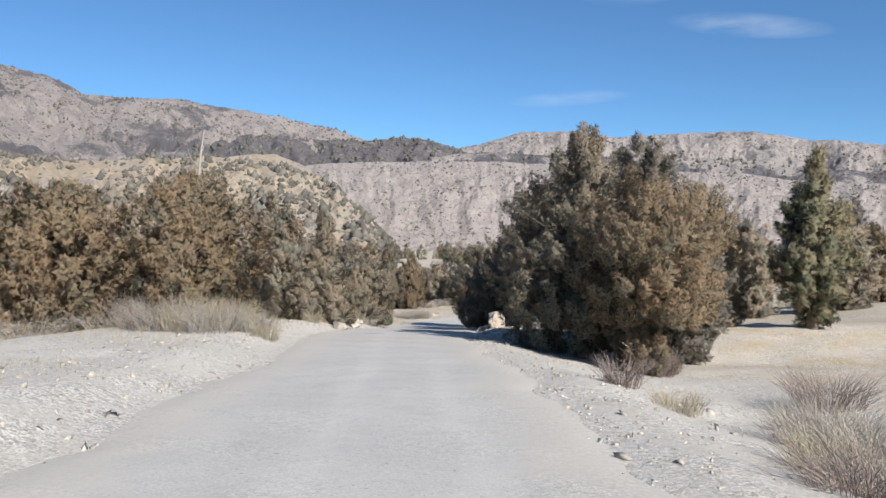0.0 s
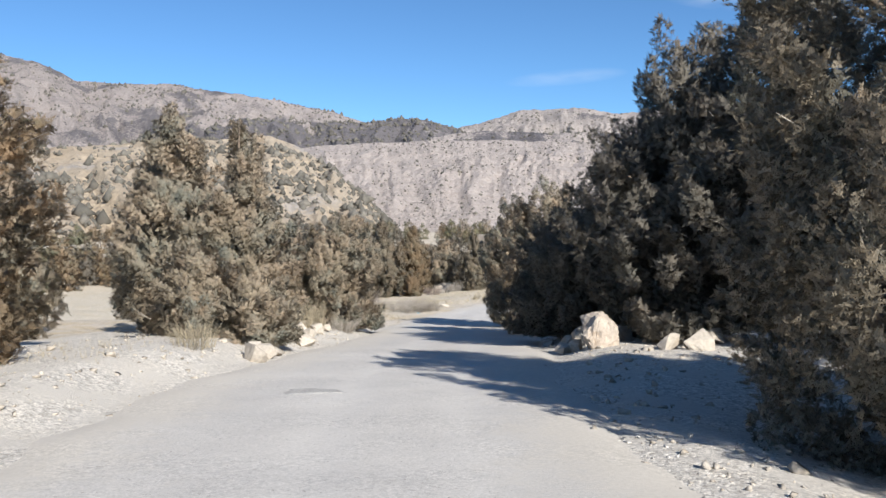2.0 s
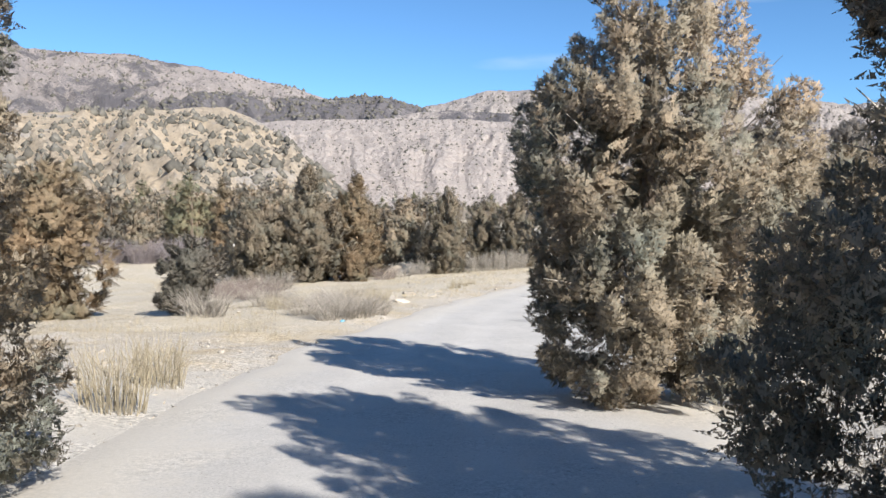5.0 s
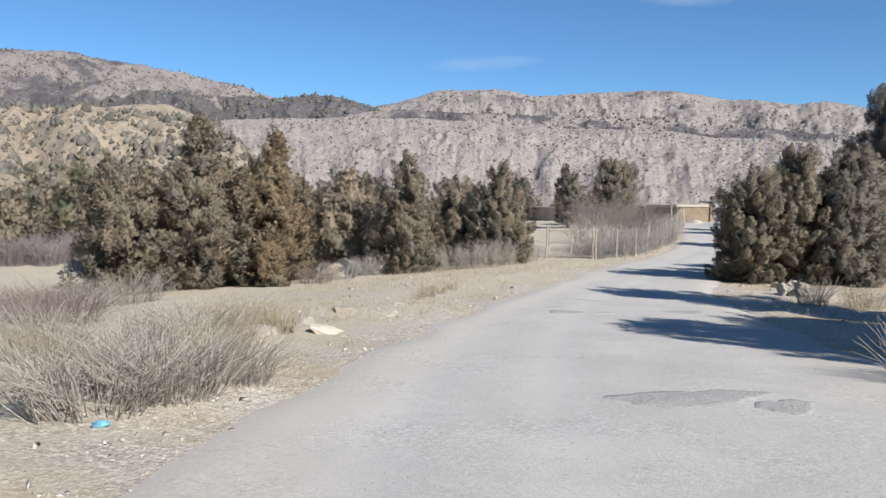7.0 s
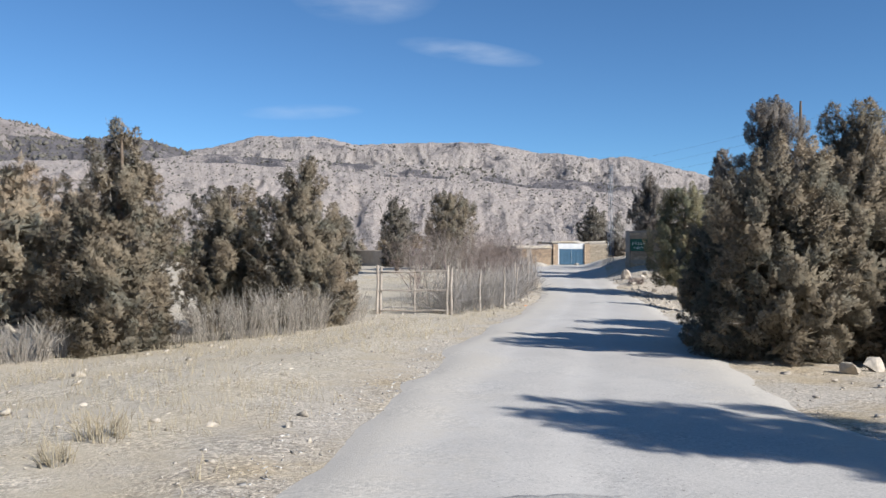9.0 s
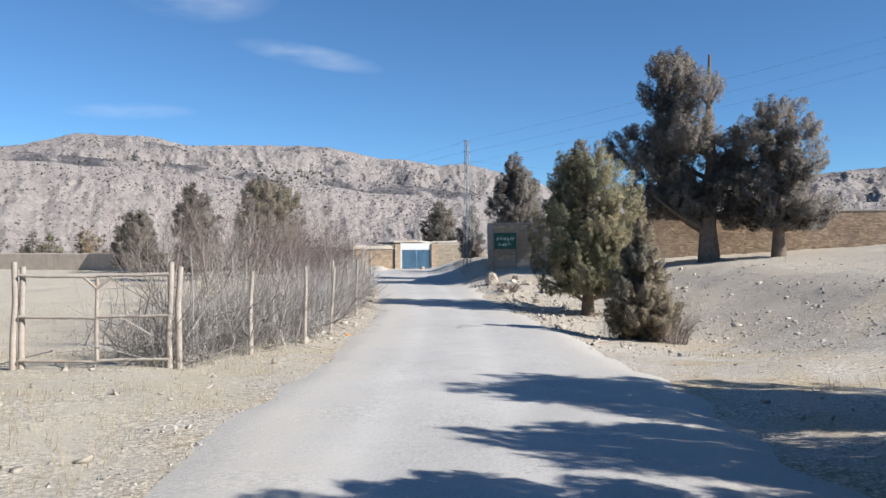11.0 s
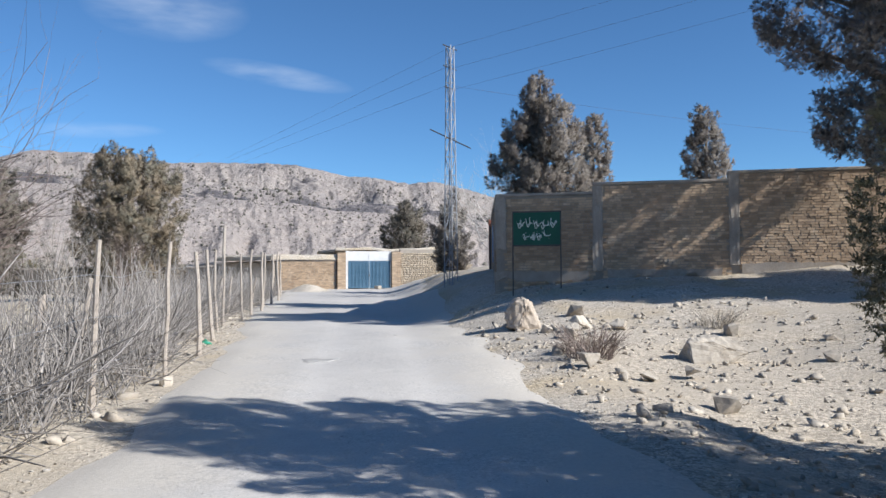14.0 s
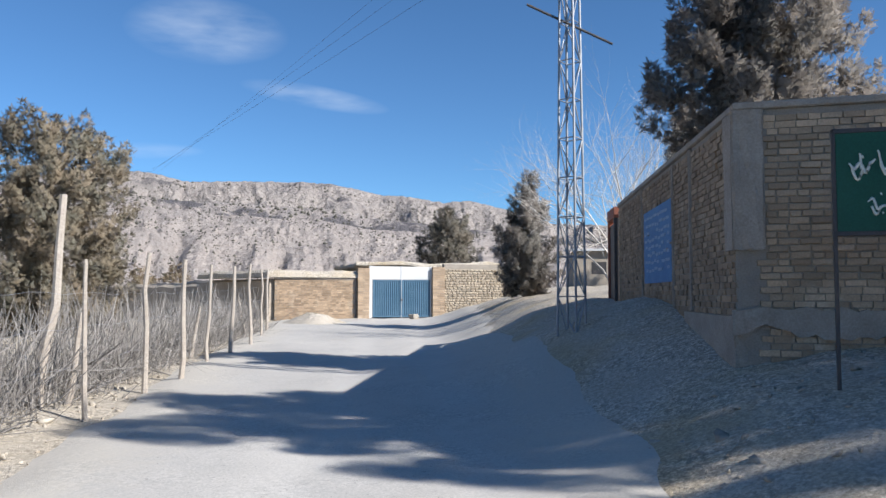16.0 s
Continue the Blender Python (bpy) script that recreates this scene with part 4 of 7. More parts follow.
    # coarse dense growth inside the crown
    k = int(np.interp(detail, [0.1, 0.5, 1.5], [80, 1100, 6500]))
    who = rng.choice(len(mc), k, p=area / area.sum())
    q = unit(rng.normal(size=(k, 3)))
    p2 = mc[who] + q * mr[who] * rng.uniform(0, 0.85, (k, 1))
    p2[:, 2] = clear * H + (p2[:, 2] - clear * H).clip(0.1) * up * 0.95
    p2[:, :2] *= wide * 0.85
    p2[:, 0] += lean * p2[:, 2]
    p2[:, :2] += np.array(sway) * np.clip(2.5 * p2[:, 2:] / H, 0, 1)
    v2, f2, n2 = blades(rng, p2, q, unit(q + 0.5 * unit(p2 * np.array([1, 1, 0.1]))), min(0.3, max(0.16, 1.5 * size)), min(0.12, max(0.06, 0.6 * size)))
    ob = mesh_object("crown", np.concatenate([v, v2]), np.concatenate([f, f2 + len(v)]), mat, thing)
    at = ob.data.attributes.new("custom_normal", "FLOAT_VECTOR", "POINT")
    at.data.foreach_set("vector", np.concatenate([nn, n2]).astype(np.float32).ravel())
    return thing


TREES = [
    # x, y, height, radius, material, seed, shape, clear, detail, label
    (5.95, 22.4, 1.5, 1.05, M_FOL_RUST, 79, "bush", 0.0, 1.2, "low rust-tinged juniper bush under a larger tree"),
    (6.3, 22.85, 6.4, 2.4, M_FOL_RUST, 1, "oval", 0.24, 1.4, "rust-tinged juniper tree with dense crown beside the road"),
    (4.7, 26.0, 8.0, 2.75, M_FOL_OLIVE, 2, "cone", 0.03, 1.3, "tall brown-green juniper tree with ragged crown at the verge"),
    # Hidden behind the pair; added to throw shade on the verge.
    (7.8, 25.6, 5.4, 1.5, M_FOL_DARK, 9, "oval", 0.04, 0.6, "hidden dark juniper tree added behind the roadside pair for shade"),
    # Hidden; stands here to block the sun from the rest of the row.
    (8.2, 31.4, 8.0, 1.9, M_FOL_DARK, 3, "egg", 0.04, 0.8, "dark shaded juniper tree, placed to shade a roadside row"),
    # Set where its shadow falls on the trees at the road edge.
    (6.3, 34.8, 7.8, 2.1, M_FOL_DARK, 4, "egg", 0.04, 1.0, "dark shaded juniper tree, placed to shade a roadside row"),
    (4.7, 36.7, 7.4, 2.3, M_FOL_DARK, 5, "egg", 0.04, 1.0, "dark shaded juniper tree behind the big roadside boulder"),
    (3.1, 40.0, 4.0, 2.1, M_FOL_DARK, 6, "bush", 0.0, 1.5, "dense dark juniper tree overhanging the road edge"),
    # Added bush: darkens the lit gap beneath the overhanging tree.
    (2.8, 41.0, 2.3, 1.0, M_FOL_DARK, 82, "bush", 0.0, 1.4, "low dark juniper bush added to darken the road edge"),
    (2.85, 45.6, 5.7, 1.75, M_FOL, 7, "egg", 0.02, 1.5, "large olive-brown juniper tree at the road edge"),
    (2.6, 52.8, 5.8, 1.8, M_FOL, 8, "egg", 0.04, 1.4, "olive-brown juniper tree at the road edge"),
    (10.0, 65.3, 5.6, 1.8, M_FOL, 10, "egg", 0.05, 0.7, "olive-brown juniper tree beside the road"),
    # Out of view; added to widen the shadow at the road's right side.
    (12.4, 66.4, 5.8, 2.0, M_FOL_OLIVE, 81, "egg", 0.02, 0.7, "unseen olive juniper tree casting shadow beside the road"),
    # Out of view; set back along the sun's line for its shadow.
    (13.4, 71.9, 7.3, 1.7, M_FOL_DARK, 11, "egg", 0.05, 0.7, "unseen grey-green juniper tree casting shadow beside the road"),
    (-9.6, 29.4, 6.1, 2.8, M_FOL_RUST, 12, "egg", 0.02, 1.0, "broad rust-brown juniper tree above a gravel bank"),
    (-13.5, 27.2, 5.5, 2.6, M_FOL_RUST, 13, "egg", 0.02, 0.8, "broad rust-brown juniper tree above a gravel bank"),
    (-17.0, 26.0, 5.9, 2.2, M_FOL, 14, "egg", 0.02, 0.6, "olive juniper tree on the slope"),
    (-7.8, 39.2, 6.1, 1.75, M_FOL, 15, "cone", 0.01, 1.2, "spreading olive-grey juniper tree reaching to the ground"),
    (-6.0, 39.2, 5.9, 1.5, M_FOL, 76, "cone", 0.0, 1.2, "pointed olive-grey juniper tree reaching to the ground"),
    (-5.1, 36.4, 1.8, 1.1, M_FOL, 77, "bush", 0.0, 1.2, "low olive-grey juniper bush above white rocks"),
    (-6.6, 36.9, 2.2, 1.3, M_FOL, 78, "bush", 0.0, 1.0, "low olive-grey juniper bush above white rocks"),
    (-10.2, 46.5, 7.9, 2.4, M_FOL, 16, "cone", 0.02, 0.9, "tall spreading olive-brown juniper tree"),
    (-4.9, 48.3, 4.6, 1.9, M_FOL, 17, "egg", 0.0, 1.4, "bushy grey-green juniper tree reaching to the ground"),
    (-6.9, 46.4, 4.2, 1.6, M_FOL, 18, "egg", 0.0, 1.2, "bushy olive-brown juniper tree reaching to the ground"),
    (-13.5, 40.0, 6.2, 2.2, M_FOL, 19, "cone", 0.02, 0.6, "olive juniper tree on the slope"),
    (-8.5, 54.5, 5.2, 2.0, M_FOL, 20, "egg", 0.01, 0.7, "olive juniper tree on the slope"),
    (-7.2, 67.5, 2.6, 1.0, M_FOL_DARK, 21, "egg", 0.0, 1.0, "small dark juniper tree beside dry scrub"),
    (2.2, 93.0, 5.9, 1.75, M_FOL_OLIVE, 22, "cone", 0.0, 1.2, "upright olive-green juniper tree with pointed crown"),
    (7.4, 97.9, 5.6, 1.9, M_FOL_OLIVE, 23, "cone", 0.0, 1.2, "upright olive-brown juniper tree with pointed crown"),
    (5.15, 100.0, 5.1, 1.8, M_FOL_OLIVE, 24, "egg", 0.0, 1.1, "grey-green juniper tree among dry reeds"),
    (-6.3, 89.5, 7.2, 2.3, M_FOL_OLIVE, 25, "cone", 0.01, 1.0, "tall olive-green juniper tree with pointed crown"),
    (-3.6, 91.5, 7.0, 1.75, M_FOL_RUST, 26, "cone", 0.01, 0.9, "tall rust-tinged juniper tree with pointed crown"),
    (-9.0, 89.0, 5.0, 2.2, M_FOL_OLIVE, 27, "egg", 0.0, 0.9, "broad olive juniper tree at the edge of a dry field"),
    (-3.6, 88.6, 2.3, 1.05, M_FOL_RUST, 28, "bush", 0.0, 0.9, "low reddish juniper bush at the field edge"),
    (14.9, 86.9, 3.3, 1.0, M_FOL_OLIVE, 29, "egg", 0.01, 1.0, "dense olive juniper tree at the road edge"),
    (14.3, 84.6, 4.5, 1.55, M_FOL_OLIVE, 30, "egg", 0.0, 1.5, "dense olive juniper tree at the road edge"),
    (16.0, 84.3, 5.2, 1.6, M_FOL_OLIVE, 31, "cone", 0.0, 1.4, "olive-brown juniper tree in a roadside clump"),
    (17.4, 83.6, 4.4, 1.6, M_FOL_DARK, 80, "egg", 0.0, 0.9, "dark juniper tree in a roadside clump"),
    (17.8, 86.5, 4.6, 1.6, M_FOL_OLIVE, 32, "egg", 0.0, 0.8, "olive juniper tree in a roadside clump"),
    (29.0, 107.2, 6.3, 2.15, M_FOL_GREEN, 33, "egg", 0.13, 1.5, "bushy green-brown juniper tree with bare lower trunk"),
    (24.55, 100.1, 3.25, 0.95, M_FOL_OLIVE, 34, "cone", 0.0, 1.5, "narrow brown-green juniper tree on the stony verge"),
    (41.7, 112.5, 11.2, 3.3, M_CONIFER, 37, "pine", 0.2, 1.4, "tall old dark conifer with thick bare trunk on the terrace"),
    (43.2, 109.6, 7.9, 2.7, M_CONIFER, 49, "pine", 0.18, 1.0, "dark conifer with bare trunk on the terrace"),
    (-14.5, 60.0, 5.6, 2.1, M_FOL, 50, "egg", 0.02, 0.5, "olive juniper tree on the valley side"),
    (-12.0, 68.0, 5.2, 1.9, M_FOL_RUST, 51, "egg", 0.02, 0.5, "rust-tinged juniper tree on the valley side"),
    (-17.5, 75.0, 5.8, 2.1, M_FOL, 52, "cone", 0.02, 0.5, "olive juniper tree on the valley side"),
    (-20.0, 52.0, 6.0, 2.2, M_FOL_GREEN, 53, "egg", 0.02, 0.5, "green-brown juniper tree on the valley side"),
    (-26.0, 119.0, 5.4, 1.9, M_FOL, 54, "egg", 0.02, 0.5, "olive juniper tree beyond the dry field"),
    (0.5, 104.0, 5.6, 1.7, M_FOL_DARK, 55, "egg", 0.02, 0.5, "grey-green juniper tree beyond the reeds"),
    (-3.5, 108.0, 5.5, 1.9, M_FOL, 56, "egg", 0.02, 0.5, "olive juniper tree beyond the reeds"),
    (39.9, 126.5, 7.2, 1.75, M_CONIFER, 38, "cone", 0.1, 1.0, "green conifer rising behind the brick wall"),
    (69.0, 154.0, 13.0, 1.7, M_CONIFER, 39, "egg", 0.1, 0.5, "slim far conifer behind the compound"),
    (80.0, 151.0, 14.5, 2.5, M_CONIFER, 40, "egg", 0.1, 0.5, "far dark conifer behind the compound"),
    (45.0, 139.6, 4.6, 1.15, M_CONIFER, 41, "cone", 0.02, 0.8, "small dark conifer beside the rubble wall"),
    (59.5, 169.0, 7.3, 2.3, M_FOL_DARK, 42, "egg", 0.05, 0.5, "grey-green tree behind the mud roof"),
    (31.0, 149.5, 8.4, 2.8, M_FOL_OLIVE, 43, "egg", 0.02, 0.9, "large brown-grey juniper tree in the fenced field"),
    (24.2, 146.0, 7.4, 1.7, M_FOL_DARK, 44, "egg", 0.1, 0.5, "dark juniper tree in the fenced field"),
    (26.0, 182.0, 7.5, 2.6, M_FOL_DARK, 45, "egg", 0.1, 0.4, "far juniper tree behind the field wall"),
    (33.5, 70.0, 12.0, 2.4, M_CONIFER, 46, "pine", 0.1, 0.5, "tall far dark conifer on rising ground"),
    (17.0, 43.0, 5.6, 1.9, M_FOL, 47, "egg", 0.02, 0.5, "olive juniper tree on open stony ground"),
    (14.6, 30.6, 7.3, 1.5, M_FOL_GREEN, 57, "spindle", 0.02, 0.8, "dark juniper tree on open stony ground"),
    (21.5, 42.0, 5.6, 1.8, M_FOL, 58, "egg", 0.02, 0.5, "olive juniper tree on open stony ground"),
    (27.0, 47.5, 5.0, 2.0, M_FOL_RUST, 59, "egg", 0.02, 0.5, "rust-tinged juniper tree on open stony ground"),
    (20.6, 88.2, 5.6, 1.9, M_FOL_DARK, 60, "egg", 0.02, 0.6, "dark juniper tree in a roadside clump"),
    (30.0, 58.0, 5.8, 2.0, M_FOL_DARK, 61, "egg", 0.02, 0.5, "dark juniper tree on open stony ground"),
    (24.0, 63.0, 5.0, 1.9, M_FOL, 62, "egg", 0.02, 0.5, "olive juniper tree on open stony ground"),
    (-1.0, 97.0, 5.8, 1.8, M_FOL, 65, "egg", 0.02, 0.5, "olive juniper tree beyond the reeds"),
    (-10.6, 95.0, 6.2, 2.2, M_FOL, 66, "egg", 0.0, 0.6, "olive-brown juniper tree beyond the dry field"),
    (-15.8, 109.0, 8.2, 1.7, M_FOL_RUST, 69, "cone", 0.02, 0.5, "tall rust-brown juniper tree beyond the dry field"),
    (-6.5, 99.5, 5.8, 1.8, M_FOL_DARK, 70, "cone", 0.02, 0.5, "grey-green juniper tree beyond the dry field"),
    (-18.5, 66.0, 6.0, 2.1, M_FOL, 73, "egg", 0.02, 0.5, "olive juniper tree on the valley side"),
    # Mostly out of view; added to shade the tree overhanging the road.
    (4.5, 38.6, 5.6, 1.8, M_FOL_DARK, 74, "egg", 0.0, 0.9, "dark shaded juniper tree, placed to shade a roadside row"),
    (11.2, 33.5, 4.6, 1.9, M_FOL_RUST, 48, "egg", 0.02, 0.6, "rust-tinged juniper tree on open stony ground"),
]
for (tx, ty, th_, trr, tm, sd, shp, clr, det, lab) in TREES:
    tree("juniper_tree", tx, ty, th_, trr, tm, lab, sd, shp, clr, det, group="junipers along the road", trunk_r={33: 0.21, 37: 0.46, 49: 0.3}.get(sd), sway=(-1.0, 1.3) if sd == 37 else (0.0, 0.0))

# woods on the valley floor
rw = np.random.default_rng(77)
protos = [tree("juniper_tree", 400 + 20 * i, -300, 6.0, 1.9, m, "olive-brown juniper tree in the valley wood", 200 + i, sh, 0.02, 0.10, group="valley wood", z=-30.0) for i, (m, sh) in enumerate(((M_FOL, "egg"), (M_FOL_GREEN, "cone"), (M_FOL_RUST, "egg"), (M_FOL_DARK, "cone")))]
WOOD = []
while len(WOOD) < 260:
    az, r = radians(rw.uniform(-46, 16)), 48 + 260 * rw.uniform(0, 1) ** 1.5
    x, y = 2 + r * math.sin(az), 48 + r * math.cos(az)
    s_, l_, _ = lane_coords([x], [y])
    if l_[0] > -15 or (l_[0] > -22 and s_[0] > 118) or (s_[0] > 125 and y < 215) or (-52 < x and 62 < y < 110):
        continue
    WOOD.append((x, y))
WOOD += [(-11.0 - 1.25 * i + rw.uniform(-1.5, 1.5), 127 + 9 * (i % 3) + rw.uniform(-3, 3)) for i in range(34)]
for k, (x, y) in enumerate(WOOD):
    sc = rw.uniform(0.6, 1.15) if k < 260 else rw.uniform(0.95, 1.4)
    d_ = math.hypot(x - 15, y - 70)
    z = at_ground(x, y) if d_ < 170 else float(np.interp(d_, [170, 420], [at_ground(x, y), -13]))
    ob = copy_thing(protos[k % 4], pose(x, y, z - 0.2, 0, 0, rw.uniform(0, 360)) @ Matrix.Diagonal((sc * 1.1, sc * 1.1, sc, 1)))
for p in protos:
    for o in list(p.children_recursive) + [p]:
        bpy.data.objects.remove(o)

# ---- rocks and stones ----
def hull(rng, n=13, squash=(1, 1, 1)):
    """Verts and faces of an angular lump: the hull of scattered points."""
    p = rng.normal(size=(n, 3))
    p /= np.linalg.norm(p, axis=1, keepdims=True)
    p = np.clip(p * rng.uniform(0.9, 1.7, (n, 1)), -0.82, 0.82) * np.array(squash)
    bm = bmesh.new()
    for q in p:
        bm.verts.new(q)
    got = bmesh.ops.convex_hull(bm, input=bm.verts[:])
    bmesh.ops.delete(bm, geom=list({g for g in got["geom_interior"] + got["geom_unused"] if isinstance(g, bmesh.types.BMVert)}), context="VERTS")
    bm.verts.index_update()
    v = np.array([x.co[:] for x in bm.verts])
    f = [[x.index for x in fc.verts] for fc in bm.faces]
    bm.free()
    return v, f


def rock(x, y, w, h, seed, label="pale angular limestone boulder on the verge", mat=None, turn=0.0, sink=0.12, name="boulder", taper=0.0, lean=0.0):
    rng = np.random.default_rng(seed)
    v, f = hull(rng, 13 if w > 0.7 else 11)
    wide = np.hypot(v[:, 0], v[:, 1])
    if wide[v[:, 2] > 0.45].mean() > wide[v[:, 2] < -0.45].mean():
        v, f = v * np.array([1, 1, -1]), [q[::-1] for q in f]
    bm = bmesh.new()
    vs = [bm.verts.new(q) for q in v]
    for q in f:
        bm.faces.new([vs[i] for i in q])
    bmesh.ops.scale(bm, vec=(w / 1.64, w / 1.64 * rng.uniform(0.75, 0.95), h / 1.64), verts=bm.verts[:])
    for q in bm.verts:
        k = q.co.z / h + 0.5
        q.co.x, q.co.y = q.co.x * (1 - taper * k) + lean * k * w, q.co.y * (1 - 0.6 * taper * k)
    bmesh.ops.bevel(bm, geom=bm.edges[:], offset=0.018 * w, segments=1, affect="EDGES")
    bmesh.ops.subdivide_edges(bm, edges=bm.edges[:], cuts=5 if w > 0.6 else 2, use_grid_fill=True)
    if w > 0.6:
        bmesh.ops.triangulate(bm, faces=bm.faces[:])
        for q in bm.verts:
            q.co += q.co.normalized() * (0.035 * w * noise.noise(q.co * 16.0 / w + Vector((seed, 9, 0))) + 0.10 * w * (abs(noise.noise(q.co * 2.2 / w + Vector((seed, 3, 0)))) - 0.2))
    for q in bm.verts:
        q.co += q.co.normalized() * (0.05 * w * noise.noise(q.co * 3.0 / w + Vector((seed, 0, 0))) + 0.03 * w * noise.noise(q.co * 9.0 / w + Vector((seed, 5, 0))))
    ob = part(name, bm, mat or M_STONE)
    z = at_ground(x, y)
    ob.matrix_world = pose(x, y, z + h * (0.5 - sink), rng.uniform(-8, 8), rng.uniform(-8, 8), turn)
    return tagged(ob, label, "rock", "roadside rocks")


rock(2.42, 34.95, 0.9, 0.8, 17, "large cubic beige boulder lit by the sun", M_BOULDER, turn=100)
rock(32.65, 118.4, 0.92, 0.74, 17, "upright beige pointed boulder at the foot of the bank", M_BOULDER, turn=-60, taper=0.55, lean=-0.2)
rock(32.75, 114.0, 0.95, 0.56, 3, "broad cream boulder on rubble", turn=-20, sink=0.35)
for i, (x, y, w) in enumerate(((2.55, 36.8, 0.6), (1.86, 35.7, 0.4), (2.12, 35.75, 0.42), (-4.55, 34.25, 0.55), (-4.5, 34.85, 0.45), (-4.42, 35.6, 0.32), (-4.3, 38.6, 0.5), (-4.5, 39.9, 0.55), (-4.7, 42.9, 0.45), (-4.85, 43.8, 0.4), (3.3, 36.6, 0.55), (3.9, 35.6, 0.58), (5.1, 36.2, 0.6), (3.56, 33.4, 0.5), (4.0, 33.2, 0.58), (4.8, 34.6, 0.5), (-4.75, 35.0, 0.42),
                               (-4.95, 41.7, 0.5), (-5.3, 46.0, 0.5), (-5.5, 44.9, 0.5), (-4.9, 40.6, 0.62), (-4.5, 38.8, 0.5), (-5.3, 43.3, 0.5), (-4.65, 44.3, 0.35), (-4.6, 42.1, 0.3), (-6.0, 43.3, 0.35), (1.95, 38.8, 0.28), (2.3, 37.9, 0.3),
                               (33.9, 118.4, 0.42), (33.0, 117.2, 0.4), (33.4, 116.6, 0.34), (32.5, 116.9, 0.3), (32.2, 117.3, 0.26), (33.3, 114.4, 0.5), (31.6, 115.6, 0.26), (31.4, 113.2, 0.28), (30.2, 111.8, 0.3), (33.8, 112.6, 0.26), (35.2, 113.4, 0.3), (31.9, 116.3, 0.3), (30.9, 115.5, 0.26), (30.4, 114.3, 0.33), (30.7, 113.4, 0.22), (34.6, 114.9, 0.34), (29.9, 109.6, 0.24),
                               (12.75, 80.0, 0.62), (13.45, 79.85, 0.6), (13.1, 79.7, 0.4), (15.0, 83.0, 0.4), (14.3, 82.9, 0.3), (6.6, 64.2, 0.4), (6.9, 64.6, 0.34), (7.2, 64.1, 0.42), (6.75, 65.0, 0.28), (25.0, 116.6, 0.2), (-1.5, 70.6, 0.22), (46.0, 149.6, 0.42))):
    rock(x, y, w, w * 0.72, 20 + i, "small pale angular rock among gravel", turn=i * 37, name="rock")


for i, (x, y, w, h) in enumerate(((-0.34, 74.4, 0.6, 0.16), (0.57, 73.7, 0.5, 0.14), (-1.65, 70.4, 0.55, 0.26), (-0.6, 71.0, 0.55, 0.16), (-1.0, 72.2, 0.4, 0.14), (0.9, 76.0, 0.4, 0.12), (-2.6, 73.4, 0.4, 0.14), (12.6, 77.2, 0.45, 0.3), (13.3, 76.6, 0.4, 0.25))):
    rock(x, y, w, h, 80 + i, "flat pale stone slab bedded in dry soil", turn=i * 53, sink=0.3, name="stone_slab")

OCT_V = np.array([(1, 0, 0), (-1, 0, 0), (0, 1, 0), (0, -1, 0), (0, 0, 1), (0, 0, -1)], float)
OCT_F = np.array([(0, 2, 4), (2, 1, 4), (1, 3, 4), (3, 0, 4), (2, 0, 5), (1, 2, 5), (3, 1, 5), (0, 3, 5)])


def stones(name, xy, sizes, mat, label, seed, detailed=False):
    """Loose angular stones lying on the ground, in one mesh."""
    rng = np.random.default_rng(seed)
    z = height(xy[:, 0], xy[:, 1])
    shapes = [hull(rng, 11 if detailed else 7) for _ in range(12)]
    vs, fs, base = [], [], 0
    for k, (V, F) in enumerate(shapes):
        mine = np.arange(len(xy)) % 12 == k
        n = int(mine.sum())
        sc = sizes[mine][:, None] * rng.uniform(0.6, 1.35, (n, 3)) * np.array([1, 1, 0.62])
        a = rng.uniform(0, 2 * math.pi, n)
        v = V[None] * sc[:, None]
        v[..., 2] += v[..., 0] * rng.normal(size=(n, 1)) * 0.4
        c, s = np.cos(a)[:, None], np.sin(a)[:, None]
        v = np.stack([v[..., 0] * c - v[..., 1] * s, v[..., 0] * s + v[..., 1] * c, v[..., 2]], -1)
        v += np.stack([xy[mine, 0], xy[mine, 1], z[mine] + sc[:, 2] * 0.15], 1)[:, None]
        vs.append(v.reshape(-1, 3))
        f = np.array([q for q in F if len(q) == 3])
        fs.append((f[None] + (np.arange(n) * len(V))[:, None, None]).reshape(-1, 3) + base)
        base += n * len(V)
    return tagged(mesh_object(name, np.concatenate(vs), np.concatenate(fs), mat), label, "stones", kind="stuff")


def strip(rng, n, s0, s1, side, lo, hi, power=1.0):
    """n spots along the lane from s0 to s1, lo to hi metres outside the road's edge."""
    s = rng.uniform(s0, s1, n)
    el, er = edges(s)
    off = lo + (hi - lo) * rng.uniform(0, 1, n) ** power
    lat = er + off if side > 0 else el - off
    k = np.clip(np.searchsorted(ALONG, s) - 1, 0, len(LENS) - 1)
    d = STEP[k] / LENS[k][:, None]
    p = LINE[k, :2] + d * (s - ALONG[k])[:, None]
    return np.stack([p[:, 0] + d[:, 1] * lat, p[:, 1] - d[:, 0] * lat], 1)


M_GRAVEL = material("grey_gravel", (0.36, 0.345, 0.32), (0.46, 0.43, 0.385), 2.0, 0.95, 0.2, 30, island=0.35)
rs = np.random.default_rng(5)
